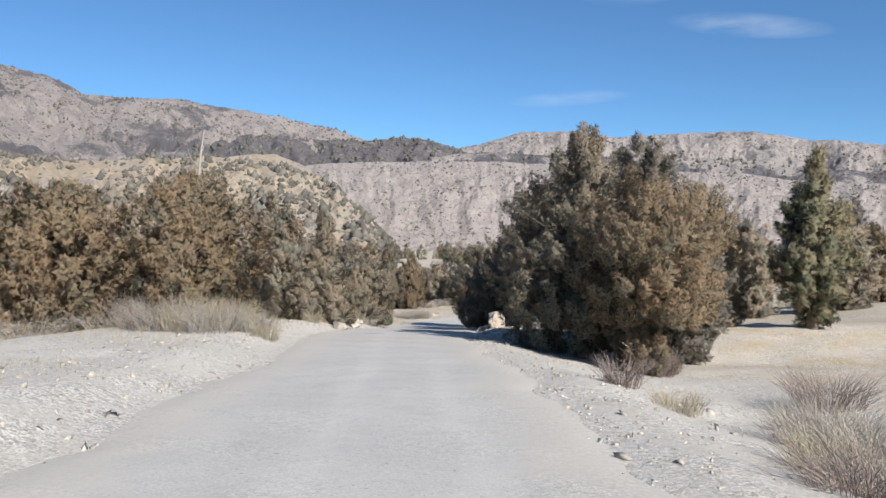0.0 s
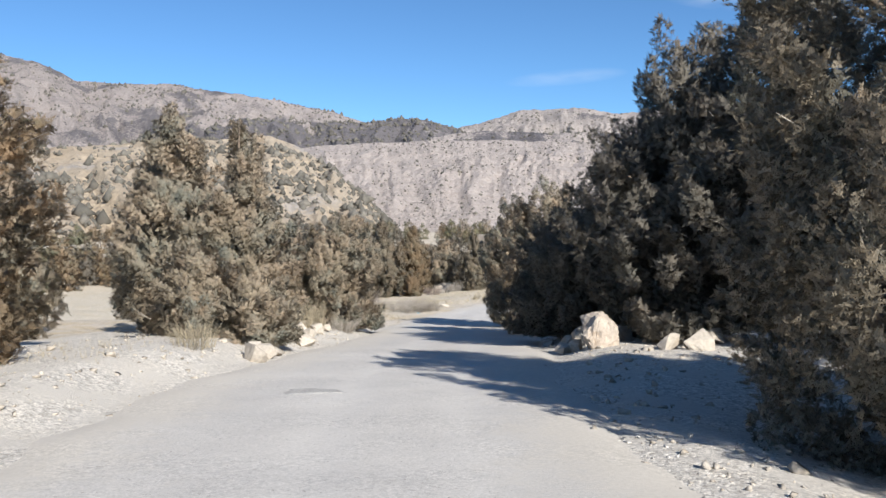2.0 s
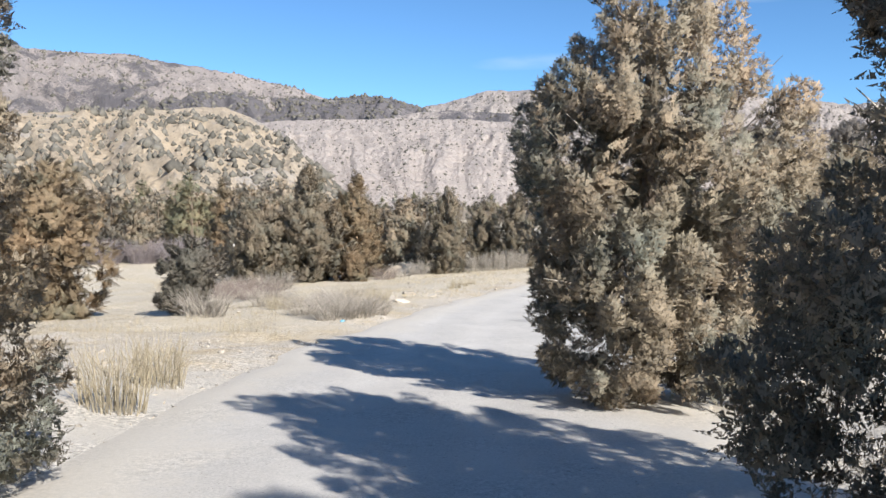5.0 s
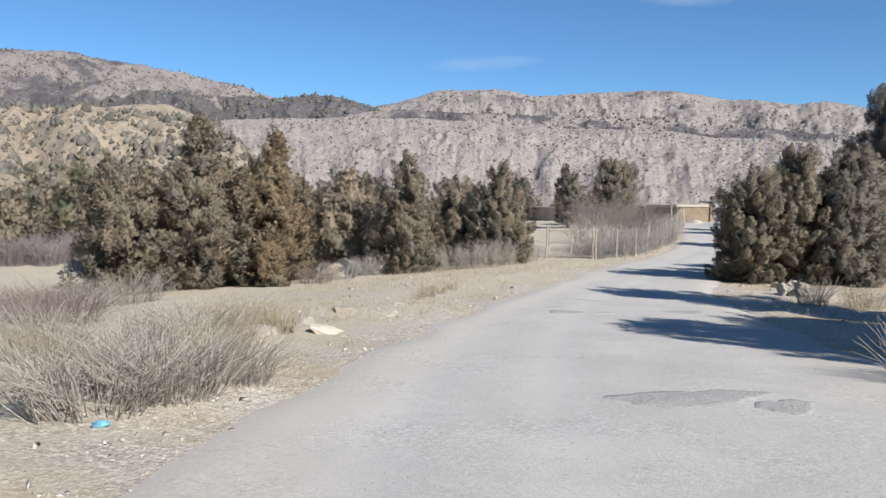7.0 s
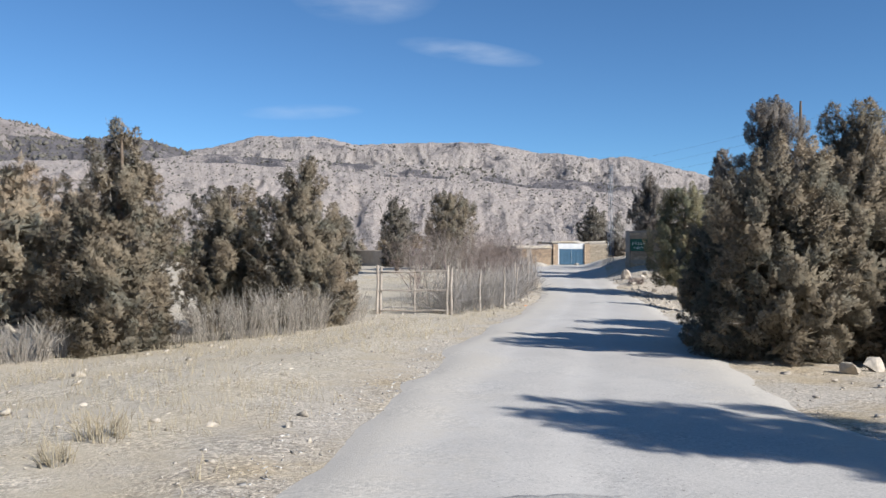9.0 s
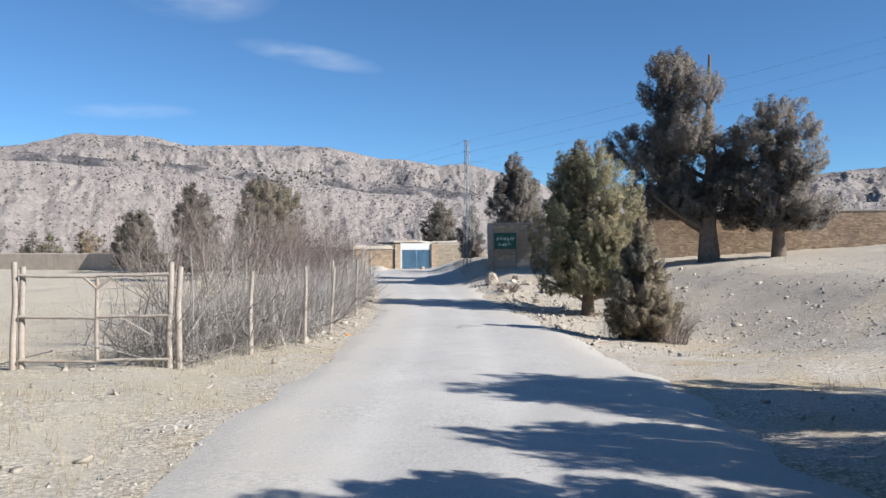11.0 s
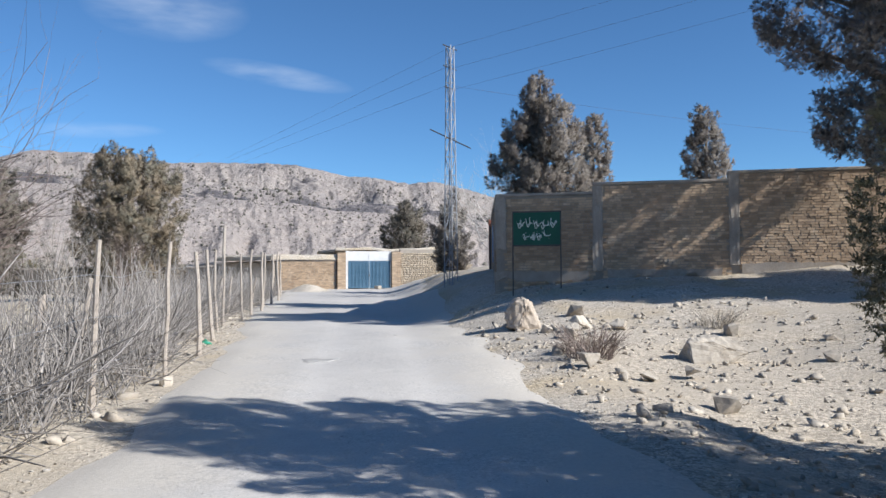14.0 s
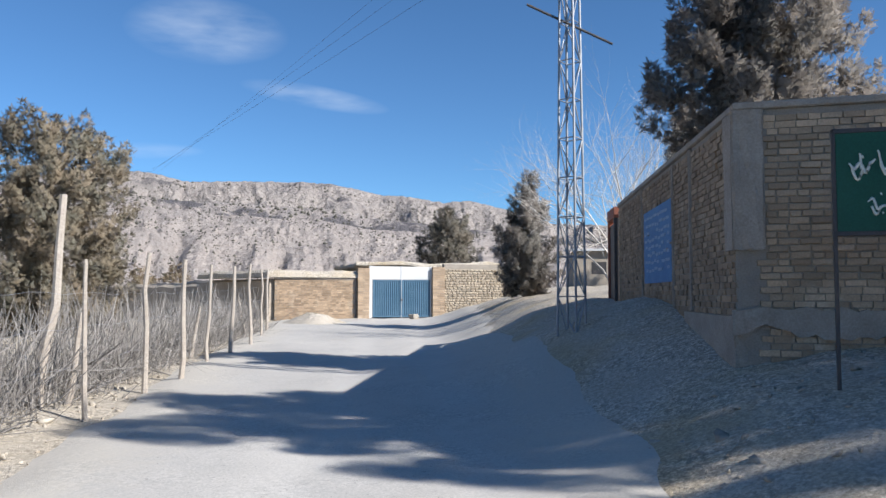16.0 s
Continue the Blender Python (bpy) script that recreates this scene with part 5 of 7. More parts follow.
spots = np.concatenate([strip(rs, 4600, 32, 90, -1, -0.3, 4.5, 1.2), strip(rs, 4200, 32, 92, 1, -0.2, 4.5, 1.4), strip(rs, 2600, 92, 135, -1, 0.3, 8.0), strip(rs, 900, 92, 135, 1, -0.2, 4.0), strip(rs, 1300, 134, 182, -1, 0.0, 1.3), strip(rs, 5200, 134, 163, 1, -0.1, 6.5, 1.1), strip(rs, 2600, 112, 165, 1, 4, 15)])
stones("small_stones", spots, np.clip(rs.lognormal(-3.95, 0.62, len(spots)), 0.009, 0.1), M_STONE, "small pale stones scattered along the verges", 6)
spots = np.concatenate([strip(rs, 160, 56, 80, -1, 0.2, 2.2), strip(rs, 260, 57, 80, 1, 0.2, 3.0), strip(rs, 60, 110, 133, -1, 3.5, 7.5), strip(rs, 420, 135, 182, -1, 0.35, 1.2), strip(rs, 1000, 138, 158, 1, 0.3, 4.2, 1.2), strip(rs, 600, 134, 158, 1, 3.5, 9.5), strip(rs, 40, 30, 56, -1, 0.6, 4)])
stones("rubble", spots, np.clip(rs.lognormal(-3.3, 0.55, len(spots)), 0.02, 0.15), M_STONE, "loose pale limestone rubble beside the road", 8, True)
spots = np.concatenate([strip(rs, 2600, 92, 134, -1, -0.7, 0.7), strip(rs, 1600, 134, 155, 1, -1.3, 0.4), strip(rs, 900, 30, 60, 1, -0.5, 0.4), strip(rs, 500, 30, 50, -1, -1.2, 0.2), strip(rs, 7000, 32, 180, 1, -5.5, 0, 1.0)])
stones("gravel", spots, np.clip(rs.lognormal(-4.15, 0.4, len(spots)), 0.007, 0.04), M_GRAVEL, "loose grey gravel thrown to the road edges", 9)


def road_patch(x, y, rx, ry, turn, seed, label):
    """A shallow worn hollow with a broken rim, where the road's crust is gone."""
    rng = np.random.default_rng(seed)
    rings, sides = 7, 34
    vs = []
    for i in range(rings):
        for k in range(sides):
            a = 2 * math.pi * k / sides
            r = (i / (rings - 1)) * (1 + 0.16 * math.sin(3 * a + seed) + 0.07 * math.sin(7 * a + 2 * seed) + 0.05 * rng.normal())
            lx, ly = rx * r * math.cos(a), ry * r * math.sin(a)
            c, s = math.cos(radians(turn)), math.sin(radians(turn))
            vs.append((x + lx * c - ly * s, y + lx * s + ly * c, i))
    vs = np.array(vs)
    lat = lane_coords(vs[:, 0], vs[:, 1])[1]
    rut = -0.018 * (np.exp(-((lat - 0.75) / 0.28) ** 2) + np.exp(-((lat + 0.75) / 0.28) ** 2))
    z = height(vs[:, 0], vs[:, 1], False) + 0.009 + rut + 0.03 * fbm(vs[:, 0] * 0.5, vs[:, 1] * 0.5, 13, 3) + 0.012 * fbm(vs[:, 0] * 2.2, vs[:, 1] * 2.2, 17, 3)
    z = np.where(vs[:, 2] == rings - 1, z - 0.03, z)
    v = np.stack([vs[:, 0], vs[:, 1], z], 1)
    i = np.arange(rings * sides).reshape(rings, sides)
    j = np.roll(i, -1, 1)
    f = np.stack([i[:-1], i[1:], j[1:], j[:-1]], -1).reshape(-1, 4)
    tagged(mesh_object("road_patch", v, f, M_PATCH, smooth=True), label, "pothole", kind="structure")


for i, (x, y, rx, ry, a) in enumerate(((3.35, 65.1, 1.0, 0.42, 10), (4.15, 64.65, 0.42, 0.3, 40), (4.6, 74.6, 0.5, 0.36, 20), (5.45, 74.4, 0.24, 0.14, 10), (6.0, 77.6, 0.6, 0.2, -10), (7.45, 74.6, 0.5, 0.4, 0), (4.7, 75.8, 0.3, 0.14, 0), (-2.6, 29.4, 0.45, 0.28, 0), (-1.42, 20.45, 0.13, 0.09, 0), (27.6, 117.5, 0.42, 0.25, 30), (21.5, 103.5, 0.6, 0.3, 30))):
    road_patch(x, y, rx, ry, a, i + 1, "shallow worn pothole of darker gravel in the road")


# ---- dry plants ----
def stems(rng, n, spread, tall, thick, arch, fork=0.6, base=0.75):
    """Paths of thin arching stems rising from one clump, with forks."""
    out = []
    for _ in range(n):
        a, r = rng.uniform(0, 2 * math.pi), spread * base * math.sqrt(rng.uniform())
        p = np.array([r * math.cos(a), r * math.sin(a), -0.04])
        h = tall * rng.uniform(0.45, 1.05)
        b = a + rng.normal() * 0.6
        side = arch * rng.uniform(0.2, 1.0) * spread
        q = p + np.array([side * 0.35 * math.cos(b), side * 0.35 * math.sin(b), h * 0.55])
        e = p + np.array([side * math.cos(b), side * math.sin(b), h])
        q2 = (q + e) / 2 + rng.normal(size=3) * 0.03 * tall
        out.append([(*p, thick), (*q, thick * 0.8), (*q2, thick * 0.6), (*e, thick * 0.25)])
        if rng.uniform() < fork:
            g = q + np.array([*(rng.normal(size=2) * spread * 0.35), h * rng.uniform(0.15, 0.45)])
            out.append([(*q, thick * 0.6), (*((q + g) / 2 + rng.normal(size=3) * 0.015), thick * 0.45), (*g, thick * 0.2)])
    return out


def dry_bush(name, x, y, spread, tall, n, mat, label, seed, thick=0.006, arch=1.0, category="bush", group="dry scrub"):
    rng = np.random.default_rng(seed)
    v, f = tubes(stems(rng, int(n * 0.8), spread, tall, thick, arch), 3)
    ob = mesh_object(name, v, f, mat)
    ob.location = (x, y, at_ground(x, y))
    return tagged(ob, label, category, group)


DRY = [  # x, y, spread, height, stems, material, label
    (-9.8, 27.6, 1.3, 1.1, 330, M_GRASS, "tall pale dry grass clump on the bank"), (-8.5, 27.4, 1.3, 1.15, 330, M_GRASS, "tall pale dry grass clump on the bank"), (-7.3, 27.3, 1.1, 0.95, 280, M_GRASS, "tall pale dry grass clump on the bank"), (-6.3, 26.8, 0.8, 0.7, 200, M_GRASS, "pale dry grass clump on the bank"),
    (-11.2, 26.5, 1.2, 0.8, 220, M_TWIG, "grey leafless scrub on the bank"), (-13.0, 24.5, 1.3, 0.7, 220, M_TWIG, "grey leafless scrub on the bank"),
    (-7.5, 23.4, 1.1, 1.15, 300, M_GRASS, "tall pale dry grass clump on the bank"), (-6.7, 22.6, 0.9, 1.0, 260, M_TWIG, "grey leafless shrub on the verge"), (-8.6, 24.6, 1.2, 1.2, 300, M_TWIG, "grey leafless scrub on the bank"), (-9.6, 25.6, 1.2, 1.2, 280, M_TWIG_RED, "brown leafless scrub on the bank"), (-6.7, 25.2, 0.9, 1.1, 260, M_GRASS, "tall pale dry grass clump on the bank"), (-11.6, 28.2, 1.4, 1.5, 280, M_TWIG, "grey leafless scrub on the bank"), (-14.5, 29.5, 1.6, 1.5, 280, M_TWIG, "grey leafless scrub on the bank"), (-17.0, 30.0, 1.6, 1.5, 260, M_TWIG, "grey leafless scrub on the bank"),
    (-3.6, 69.6, 0.9, 0.65, 280, M_TWIG, "grey leafless spreading shrub on straw"), (-2.8, 70.8, 0.9, 0.7, 280, M_TWIG, "grey leafless spreading shrub on straw"), (-2.2, 72.2, 0.8, 0.65, 260, M_GRASS, "pale dry grass around a grey shrub"), (-4.6, 69.2, 0.8, 0.6, 220, M_GRASS, "pale dry grass around a grey shrub"), (-1.9, 67.9, 0.7, 0.7, 240, M_GRASS, "pale dry grass beside the track"), (-2.8, 68.2, 0.8, 0.6, 220, M_TWIG, "grey leafless spreading shrub on straw"), (11.9, 76.8, 0.5, 0.8, 150, M_TWIG, "grey leafless shrub beside rocks"), (12.9, 76.0, 0.6, 0.6, 150, M_GRASS, "pale dry grass beside rocks"),
    (7.7, 15.3, 0.8, 0.85, 330, M_TWIG_RED, "brown leafless round shrub on stony slope"), (5.05, 10.2, 0.7, 0.75, 330, M_TWIG, "grey leafless scrub on stony slope"), (5.7, 11.2, 0.8, 0.8, 320, M_TWIG, "grey leafless scrub on stony slope"), (6.2, 12.6, 0.7, 0.6, 240, M_GRASS, "dry grass tussock on stony slope"), (5.2, 8.9, 0.7, 0.8, 320, M_TWIG, "grey leafless scrub on stony slope"), (6.1, 22.0, 0.7, 0.9, 260, M_TWIG_RED, "brown leafless shrub under a juniper"), (4.15, 8.1, 0.6, 0.55, 240, M_GRASS, "dry grass tussock on stony slope"), (3.75, 6.7, 0.6, 0.5, 240, M_TWIG_RED, "dry twiggy scrub beside the road"), (4.4, 7.3, 0.6, 0.55, 220, M_TWIG, "dry twiggy scrub beside the road"), (3.9, 12.7, 0.5, 0.42, 190, M_GRASS, "small straw tussock on the verge"), (3.3, 14.1, 0.45, 0.6, 190, M_TWIG_RED, "small brown leafless shrub on the verge"), (5.0, 6.8, 0.7, 0.6, 220, M_TWIG, "dry twiggy scrub beside the road"),
    (-5.6, 23.2, 0.55, 0.75, 240, M_TWIG, "grey leafless shrub on the verge"), (-5.1, 22.7, 0.5, 0.6, 180, M_GRASS, "pale dry grass beside the road"), (-6.3, 24.0, 0.6, 0.7, 200, M_GRASS, "pale dry grass beside the road"),
    (-5.6, 42.6, 0.65, 0.85, 230, M_GRASS, "pale dry grass among boulders"), (-6.1, 43.6, 0.7, 0.95, 230, M_TWIG, "grey leafless shrub among boulders"), (-5.5, 44.6, 0.5, 0.75, 200, M_GRASS, "pale dry grass among boulders"), (-6.4, 41.6, 0.7, 0.9, 220, M_GRASS, "pale dry grass among boulders"), (-4.3, 46.2, 0.5, 0.55, 170, M_TWIG, "grey leafless shrub under a juniper"), (-3.9, 52.0, 0.5, 0.9, 200, M_GRASS, "pale dry grass at the road edge"), (-4.0, 54.0, 0.5, 0.8, 200, M_GRASS, "pale dry grass at the road edge"),
    (-5.5, 33.5, 0.5, 0.6, 150, M_GRASS, "pale dry grass under a juniper"), (-4.9, 43.3, 0.45, 1.0, 150, M_GRASS, "tall pale dry grass at the verge"),
    (-2.5, 64.9, 0.75, 0.72, 300, M_TWIG, "grey leafless spreading shrub on straw"), (-2.0, 65.5, 0.75, 0.75, 300, M_TWIG, "grey leafless spreading shrub on straw"), (-1.55, 66.3, 0.65, 0.6, 240, M_TWIG, "grey leafless spreading shrub on straw"), (-1.4, 70.9, 0.4, 0.55, 130, M_GRASS, "straw tussock beside the track"), (-3.4, 66.2, 0.7, 0.6, 220, M_TWIG, "grey leafless spreading shrub on straw"),
    (-8.2, 80.5, 1.1, 1.0, 280, M_TWIG, "grey leafless scrub at the field edge"), (-7.2, 82.6, 1.1, 1.1, 280, M_TWIG, "grey leafless scrub at the field edge"), (-9.6, 82.4, 1.2, 0.9, 260, M_TWIG, "grey leafless scrub at the field edge"), (-11.0, 80.0, 1.2, 0.8, 260, M_TWIG, "grey leafless scrub at the field edge"), (-12.5, 84.0, 1.2, 0.9, 260, M_GRASS, "tall pale dry grass in the field"), (-10.8, 85.6, 1.2, 0.9, 260, M_GRASS, "tall pale dry grass in the field"), (6.7, 65.9, 0.55, 0.9, 150, M_TWIG, "grey leafless shrub beside the road"), (7.3, 64.9, 0.5, 0.6, 140, M_GRASS, "pale dry grass beside rubble"),
    (-5.4, 71.2, 0.8, 0.8, 240, M_TWIG, "grey leafless scrub at the field edge"), (-6.4, 74.8, 1.0, 1.0, 260, M_TWIG_RED, "brown leafless scrub at the field edge"), (-7.8, 76.8, 1.1, 1.0, 260, M_TWIG_RED, "brown leafless scrub at the field edge"), (-6.4, 66.0, 0.8, 0.9, 240, M_TWIG, "grey leafless scrub at the field edge"), (-9.5, 79.0, 1.2, 0.9, 240, M_TWIG_RED, "brown leafless scrub at the field edge"),
    (0.3, 91.5, 0.7, 1.0, 190, M_TWIG, "grey dry reeds under the junipers"), (0.9, 92.6, 0.6, 1.1, 190, M_TWIG, "grey dry reeds under the junipers"), (4.4, 95.0, 0.7, 1.3, 210, M_TWIG, "grey dry reeds under the junipers"), (5.3, 94.6, 0.7, 1.4, 220, M_TWIG, "grey dry reeds under the junipers"), (6.2, 95.0, 0.7, 1.45, 220, M_TWIG, "grey dry reeds under the junipers"), (7.2, 95.8, 0.7, 1.45, 220, M_TWIG, "grey dry reeds under the junipers"), (8.4, 97.4, 0.7, 1.3, 210, M_TWIG, "grey dry reeds under the junipers"), (9.2, 98.9, 0.6, 1.2, 190, M_TWIG, "grey dry reeds beside the field gate"), (3.4, 95.4, 0.6, 1.0, 180, M_TWIG, "grey dry reeds under the junipers"), (-0.8, 90.4, 0.8, 0.9, 190, M_TWIG, "grey dry reeds under the junipers"), (-1.8, 89.2, 0.8, 0.9, 190, M_TWIG_RED, "brown scrub under the junipers"),
    (2.7, 81.0, 0.3, 0.36, 90, M_GRASS, "small straw tussock on bare soil"), (1.85, 78.95, 0.3, 0.5, 130, M_GRASS, "small straw tussock on bare soil"), (1.55, 78.0, 0.22, 0.3, 60, M_GRASS, "small straw tussock on bare soil"), (2.4, 80.2, 0.2, 0.28, 60, M_GRASS, "small straw tussock on bare soil"),
    (31.1, 115.0, 0.5, 0.55, 230, M_TWIG_RED, "brown leafless shrub among rubble"), (35.0, 115.6, 0.4, 0.4, 120, M_TWIG, "small grey shrub on the bank"), (25.0, 99.6, 0.55, 0.9, 220, M_TWIG_RED, "brown leafless shrub beside a juniper"), (24.6, 100.8, 0.5, 0.6, 160, M_TWIG_RED, "brown leafless shrub beside a juniper"),
    (13.0, 101.6, 0.8, 1.3, 210, M_TWIG, "grey brushwood beside the field gate"), (14.2, 102.2, 0.8, 1.6, 220, M_TWIG, "grey brushwood inside the fence"), (15.4, 103.2, 0.8, 1.7, 220, M_TWIG, "grey brushwood inside the fence"),
    (16.3, 43.5, 1.0, 0.8, 160, M_GRASS, "pale dry grass on open ground"), (21.5, 45.5, 1.6, 1.0, 200, M_GRASS, "pale dry grass on open ground"),
]
for i, (x, y, sp, ta, n, m, lab) in enumerate(DRY):
    dry_bush("dry_bush" if m is not M_GRASS else "dry_grass", x, y, sp, ta, n, m, lab, 300 + i, 0.006 if m is not M_GRASS else 0.005, 1.0 if m is not M_GRASS else 0.55, "grass" if m is M_GRASS else "bush")

# a thicket of leafless brush beyond the dry field
rt = np.random.default_rng(91)
for i in range(22):
    x, y = -12.0 - 1.25 * i + rt.uniform(-0.6, 0.6), 117.5 + rt.uniform(-2.4, 2.4)
    dry_bush("dry_bush", x, y, 1.7, rt.uniform(1.9, 2.6), 300, M_TWIG_PURPLE, "dense purple-grey leafless brush beyond the field", 900 + i, 0.012, 0.9)

# straw over the left-hand field and the flats
rg = np.random.default_rng(12)
blades = []
for s0, s1, lo, hi, n in ((90, 134, 0.6, 9.0, 5200), (60, 92, 1.2, 6.0, 900), (136, 185, 1.0, 14.0, 3800), (32, 58, 1.5, 7.0, 700)):
    p = strip(rg, n, s0, s1, -1, lo, hi)
    keep = fbm(p[:, 0] * 0.35, p[:, 1] * 0.35, 44, 3) > -0.05
    blades.append(p[keep])
p = strip(rg, 1500, 92, 140, 1, 0.8, 6.0)
blades.append(p[fbm(p[:, 0] * 0.35, p[:, 1] * 0.35, 44, 3) > 0.05])
spots = np.concatenate(blades)
z = height(spots[:, 0], spots[:, 1])
paths = []
for (x, y), zz in zip(spots, z):
    for _ in range(3):
        a, r = rg.uniform(0, 2 * math.pi), rg.uniform(0.02, 0.09)
        h = rg.uniform(0.05, 0.20)
        bx, by = x + rg.normal() * 0.05, y + rg.normal() * 0.05
        paths.append([(bx, by, zz - 0.01, 0.004), (bx + r * math.cos(a), by + r * math.sin(a), zz + h, 0.001)])
v, f = tubes(paths, 3)
tagged(mesh_object("straw", v, f, M_GRASS), "short straw-coloured grass on dusty soil", "grass", kind="stuff")


# ---- bare trees ----
def bare_tree(x, y, H, mat, label, seed, stemsn=3, r0=0.038):
    rng = np.random.default_rng(seed)
    paths = []

    def grow(p, d, length, r, depth):
        n = 4
        pts = [(*p, r)]
        q = p.copy()
        for i in range(n):
            d = d + rng.normal(size=3) * 0.16 + np.array([0, 0, 0.05])
            d /= np.linalg.norm(d)
            q = q + d * length / n
            rr = r * (1 - 0.55 * (i + 1) / n)
            pts.append((*q, rr))
            if depth > 0 and i > 0:
                for _ in range(2 if depth > 1 else 1):
                    e = d + rng.normal(size=3) * 0.6 + np.array([0, 0, 0.12])
                    grow(q.copy(), e / np.linalg.norm(e), length * rng.uniform(0.45, 0.72), rr * 0.62, depth - 1)
        paths.append(pts)

    for _ in range(stemsn):
        d = np.array([*(rng.normal(size=2) * 0.25), 1.0])
        grow(np.array([*(rng.normal(size=2) * 0.12), -0.08]), d / np.linalg.norm(d), H * rng.uniform(0.5, 0.65), r0 * rng.uniform(0.7, 1.1), 3)
    thing = empty("bare_tree", x, y, at_ground(x, y))
    v, f = tubes(paths[-1:], 6)
    mesh_object("trunk", v, f, mat, thing, smooth=True)
    v, f = tubes([p for p in paths[:-1]], 3)
    tagged(mesh_object("twig_mass", v, f, mat, thing), kind="stuff")
    return tagged(thing, label, "tree", "leafless trees in the field")


for i, (x, y, H, m) in enumerate(((15.2, 105.5, 3.9, M_TWIG_RED), (16.6, 107.4, 3.6, M_TWIG_RED), (18.4, 110.4, 3.4, M_TWIG_RED), (17.0, 109.2, 4.3, M_TWIG_RED), (21.2, 112.6, 3.5, M_TWIG_RED), (21.7, 115.2, 3.6, M_TWIG_RED), (20.2, 110.8, 3.3, M_TWIG_RED), (20.8, 116.4, 3.4, M_TWIG_RED), (14.8, 110.0, 4.2, M_TWIG_RED), (22.6, 121.0, 3.3, M_TWIG_RED), (13.6, 103.6, 2.8, M_TWIG), (19.0, 122.5, 3.6, M_TWIG_RED), (17.4, 117.5, 3.8, M_TWIG_RED), (25.0, 127.5, 3.2, M_TWIG), (44.3, 134.3, 5.8, M_PALE_TWIG), (45.3, 134.9, 5.5, M_PALE_TWIG), (47.2, 136.3, 5.4, M_PALE_TWIG), (28.0, 136.0, 3.0, M_TWIG_RED), (17.6, 106.4, 3.0, M_TWIG_RED), (18.8, 108.4, 3.2, M_TWIG_RED), (19.4, 109.9, 2.8, M_TWIG_RED), (16.0, 106.2, 3.3, M_TWIG), (20.4, 113.8, 3.0, M_TWIG_RED), (18.6, 113.4, 3.4, M_TWIG_RED), (22.4, 117.6, 2.8, M_TWIG_RED), (19.6, 118.8, 3.2, M_TWIG), (15.6, 101.8, 2.0, M_TWIG))):
    bare_tree(x, y, H, m, "leafless grey-brown fruit tree inside the fence" if m is not M_PALE_TWIG else "pale leafless tree behind the side wall", 500 + i, 4)

# dead trunk above the left bank
dt = empty("dead_tree", -10.4, 33.0, at_ground(-10.4, 33.0))
v, f = tubes([[(0, 0, -0.2, 0.16), (0.05, 0, 2.5, 0.12), (-0.05, 0.1, 5.2, 0.08), (0.1, 0.1, 7.2, 0.05), (0.25, 0.1, 8.2, 0.02)]], 7)
mesh_object("trunk", v, f, M_TWIG, dt, smooth=True)
for k, (a, z0, ln) in enumerate(((0.4, 5.4, 0.9), (2.6, 6.0, 0.8), (4.4, 6.6, 0.7), (1.3, 7.1, 0.6), (5.4, 7.4, 0.5))):
    v, f = tubes([[(0, 0.1, z0, 0.035), (ln * 0.6 * math.cos(a), ln * 0.6 * math.sin(a), z0 + 0.25, 0.022), (ln * math.cos(a), ln * math.sin(a), z0 + 0.7, 0.008)]], 4)
    mesh_object("limb", v, f, M_TWIG, dt)
tagged(dt, "bleached dead tree trunk above the junipers", "tree")

# ---- the fenced field ----
FENCE = [(13.2, 99.2), (16.8, 102.45), (21.0, 109.7), (24.9, 116.8), (26.2, 120.5), (28.7, 126.6), (33.3, 136.6), (37.6, 145.2)]


def along(points, d):
    for (ax, ay), (bx, by) in zip(points, points[1:]):
        n = math.hypot(bx - ax, by - ay)
        if d <= n:
            return ax + (bx - ax) * d / n, ay + (by - ay) * d / n
        d -= n
    return points[-1]


def pole(name, x, y, h, r, lean_x, lean_y, seed, mat, label, category="fence post", group="fence posts", parent=None):
    rng = np.random.default_rng(seed)
    z = at_ground(x, y)
    w = rng.normal(size=(5, 2)) * r * 0.45
    pts = [(w[i, 0] + lean_x * i / 4, w[i, 1] + lean_y * i / 4, -0.15 + (h + 0.15) * i / 4, r * (1.12 - 0.09 * i)) for i in range(5)]
    v, f = tubes([pts], 7)
    n = len(v)
    f = [list(q) for q in f] + [list(range(n - 7, n))]
    ob = mesh_object(name, v, f, mat, parent, smooth=False)
    ob.location = (x, y, z)
    return tagged(ob, label, category, group)


total = sum(math.dist(a, b) for a, b in zip(FENCE, FENCE[1:]))
rf = np.random.default_rng(31)
POSTS = [(14.6, 100.5, 1.6), (16.2, 101.9, 1.7), (17.74, 104.08, 1.7), (18.82, 106.5, 1.75), (19.99, 108.24, 1.67), (21.0, 109.74, 1.72), (22.4, 112.64, 1.82), (23.9, 115.2, 1.9), (25.19, 117.37, 1.9), (26.23, 119.5, 1.8),
         (27.2, 121.9, 1.85), (28.0, 124.2, 1.9), (28.76, 126.21, 1.9), (30.05, 128.5, 1.95), (31.15, 130.8, 2.15), (31.95, 132.0, 2.1), (33.1, 135.0, 2.1), (34.05, 136.7, 2.1), (35.2, 138.8, 2.2), (36.3, 141.5, 2.1), (37.3, 144.0, 2.1)]
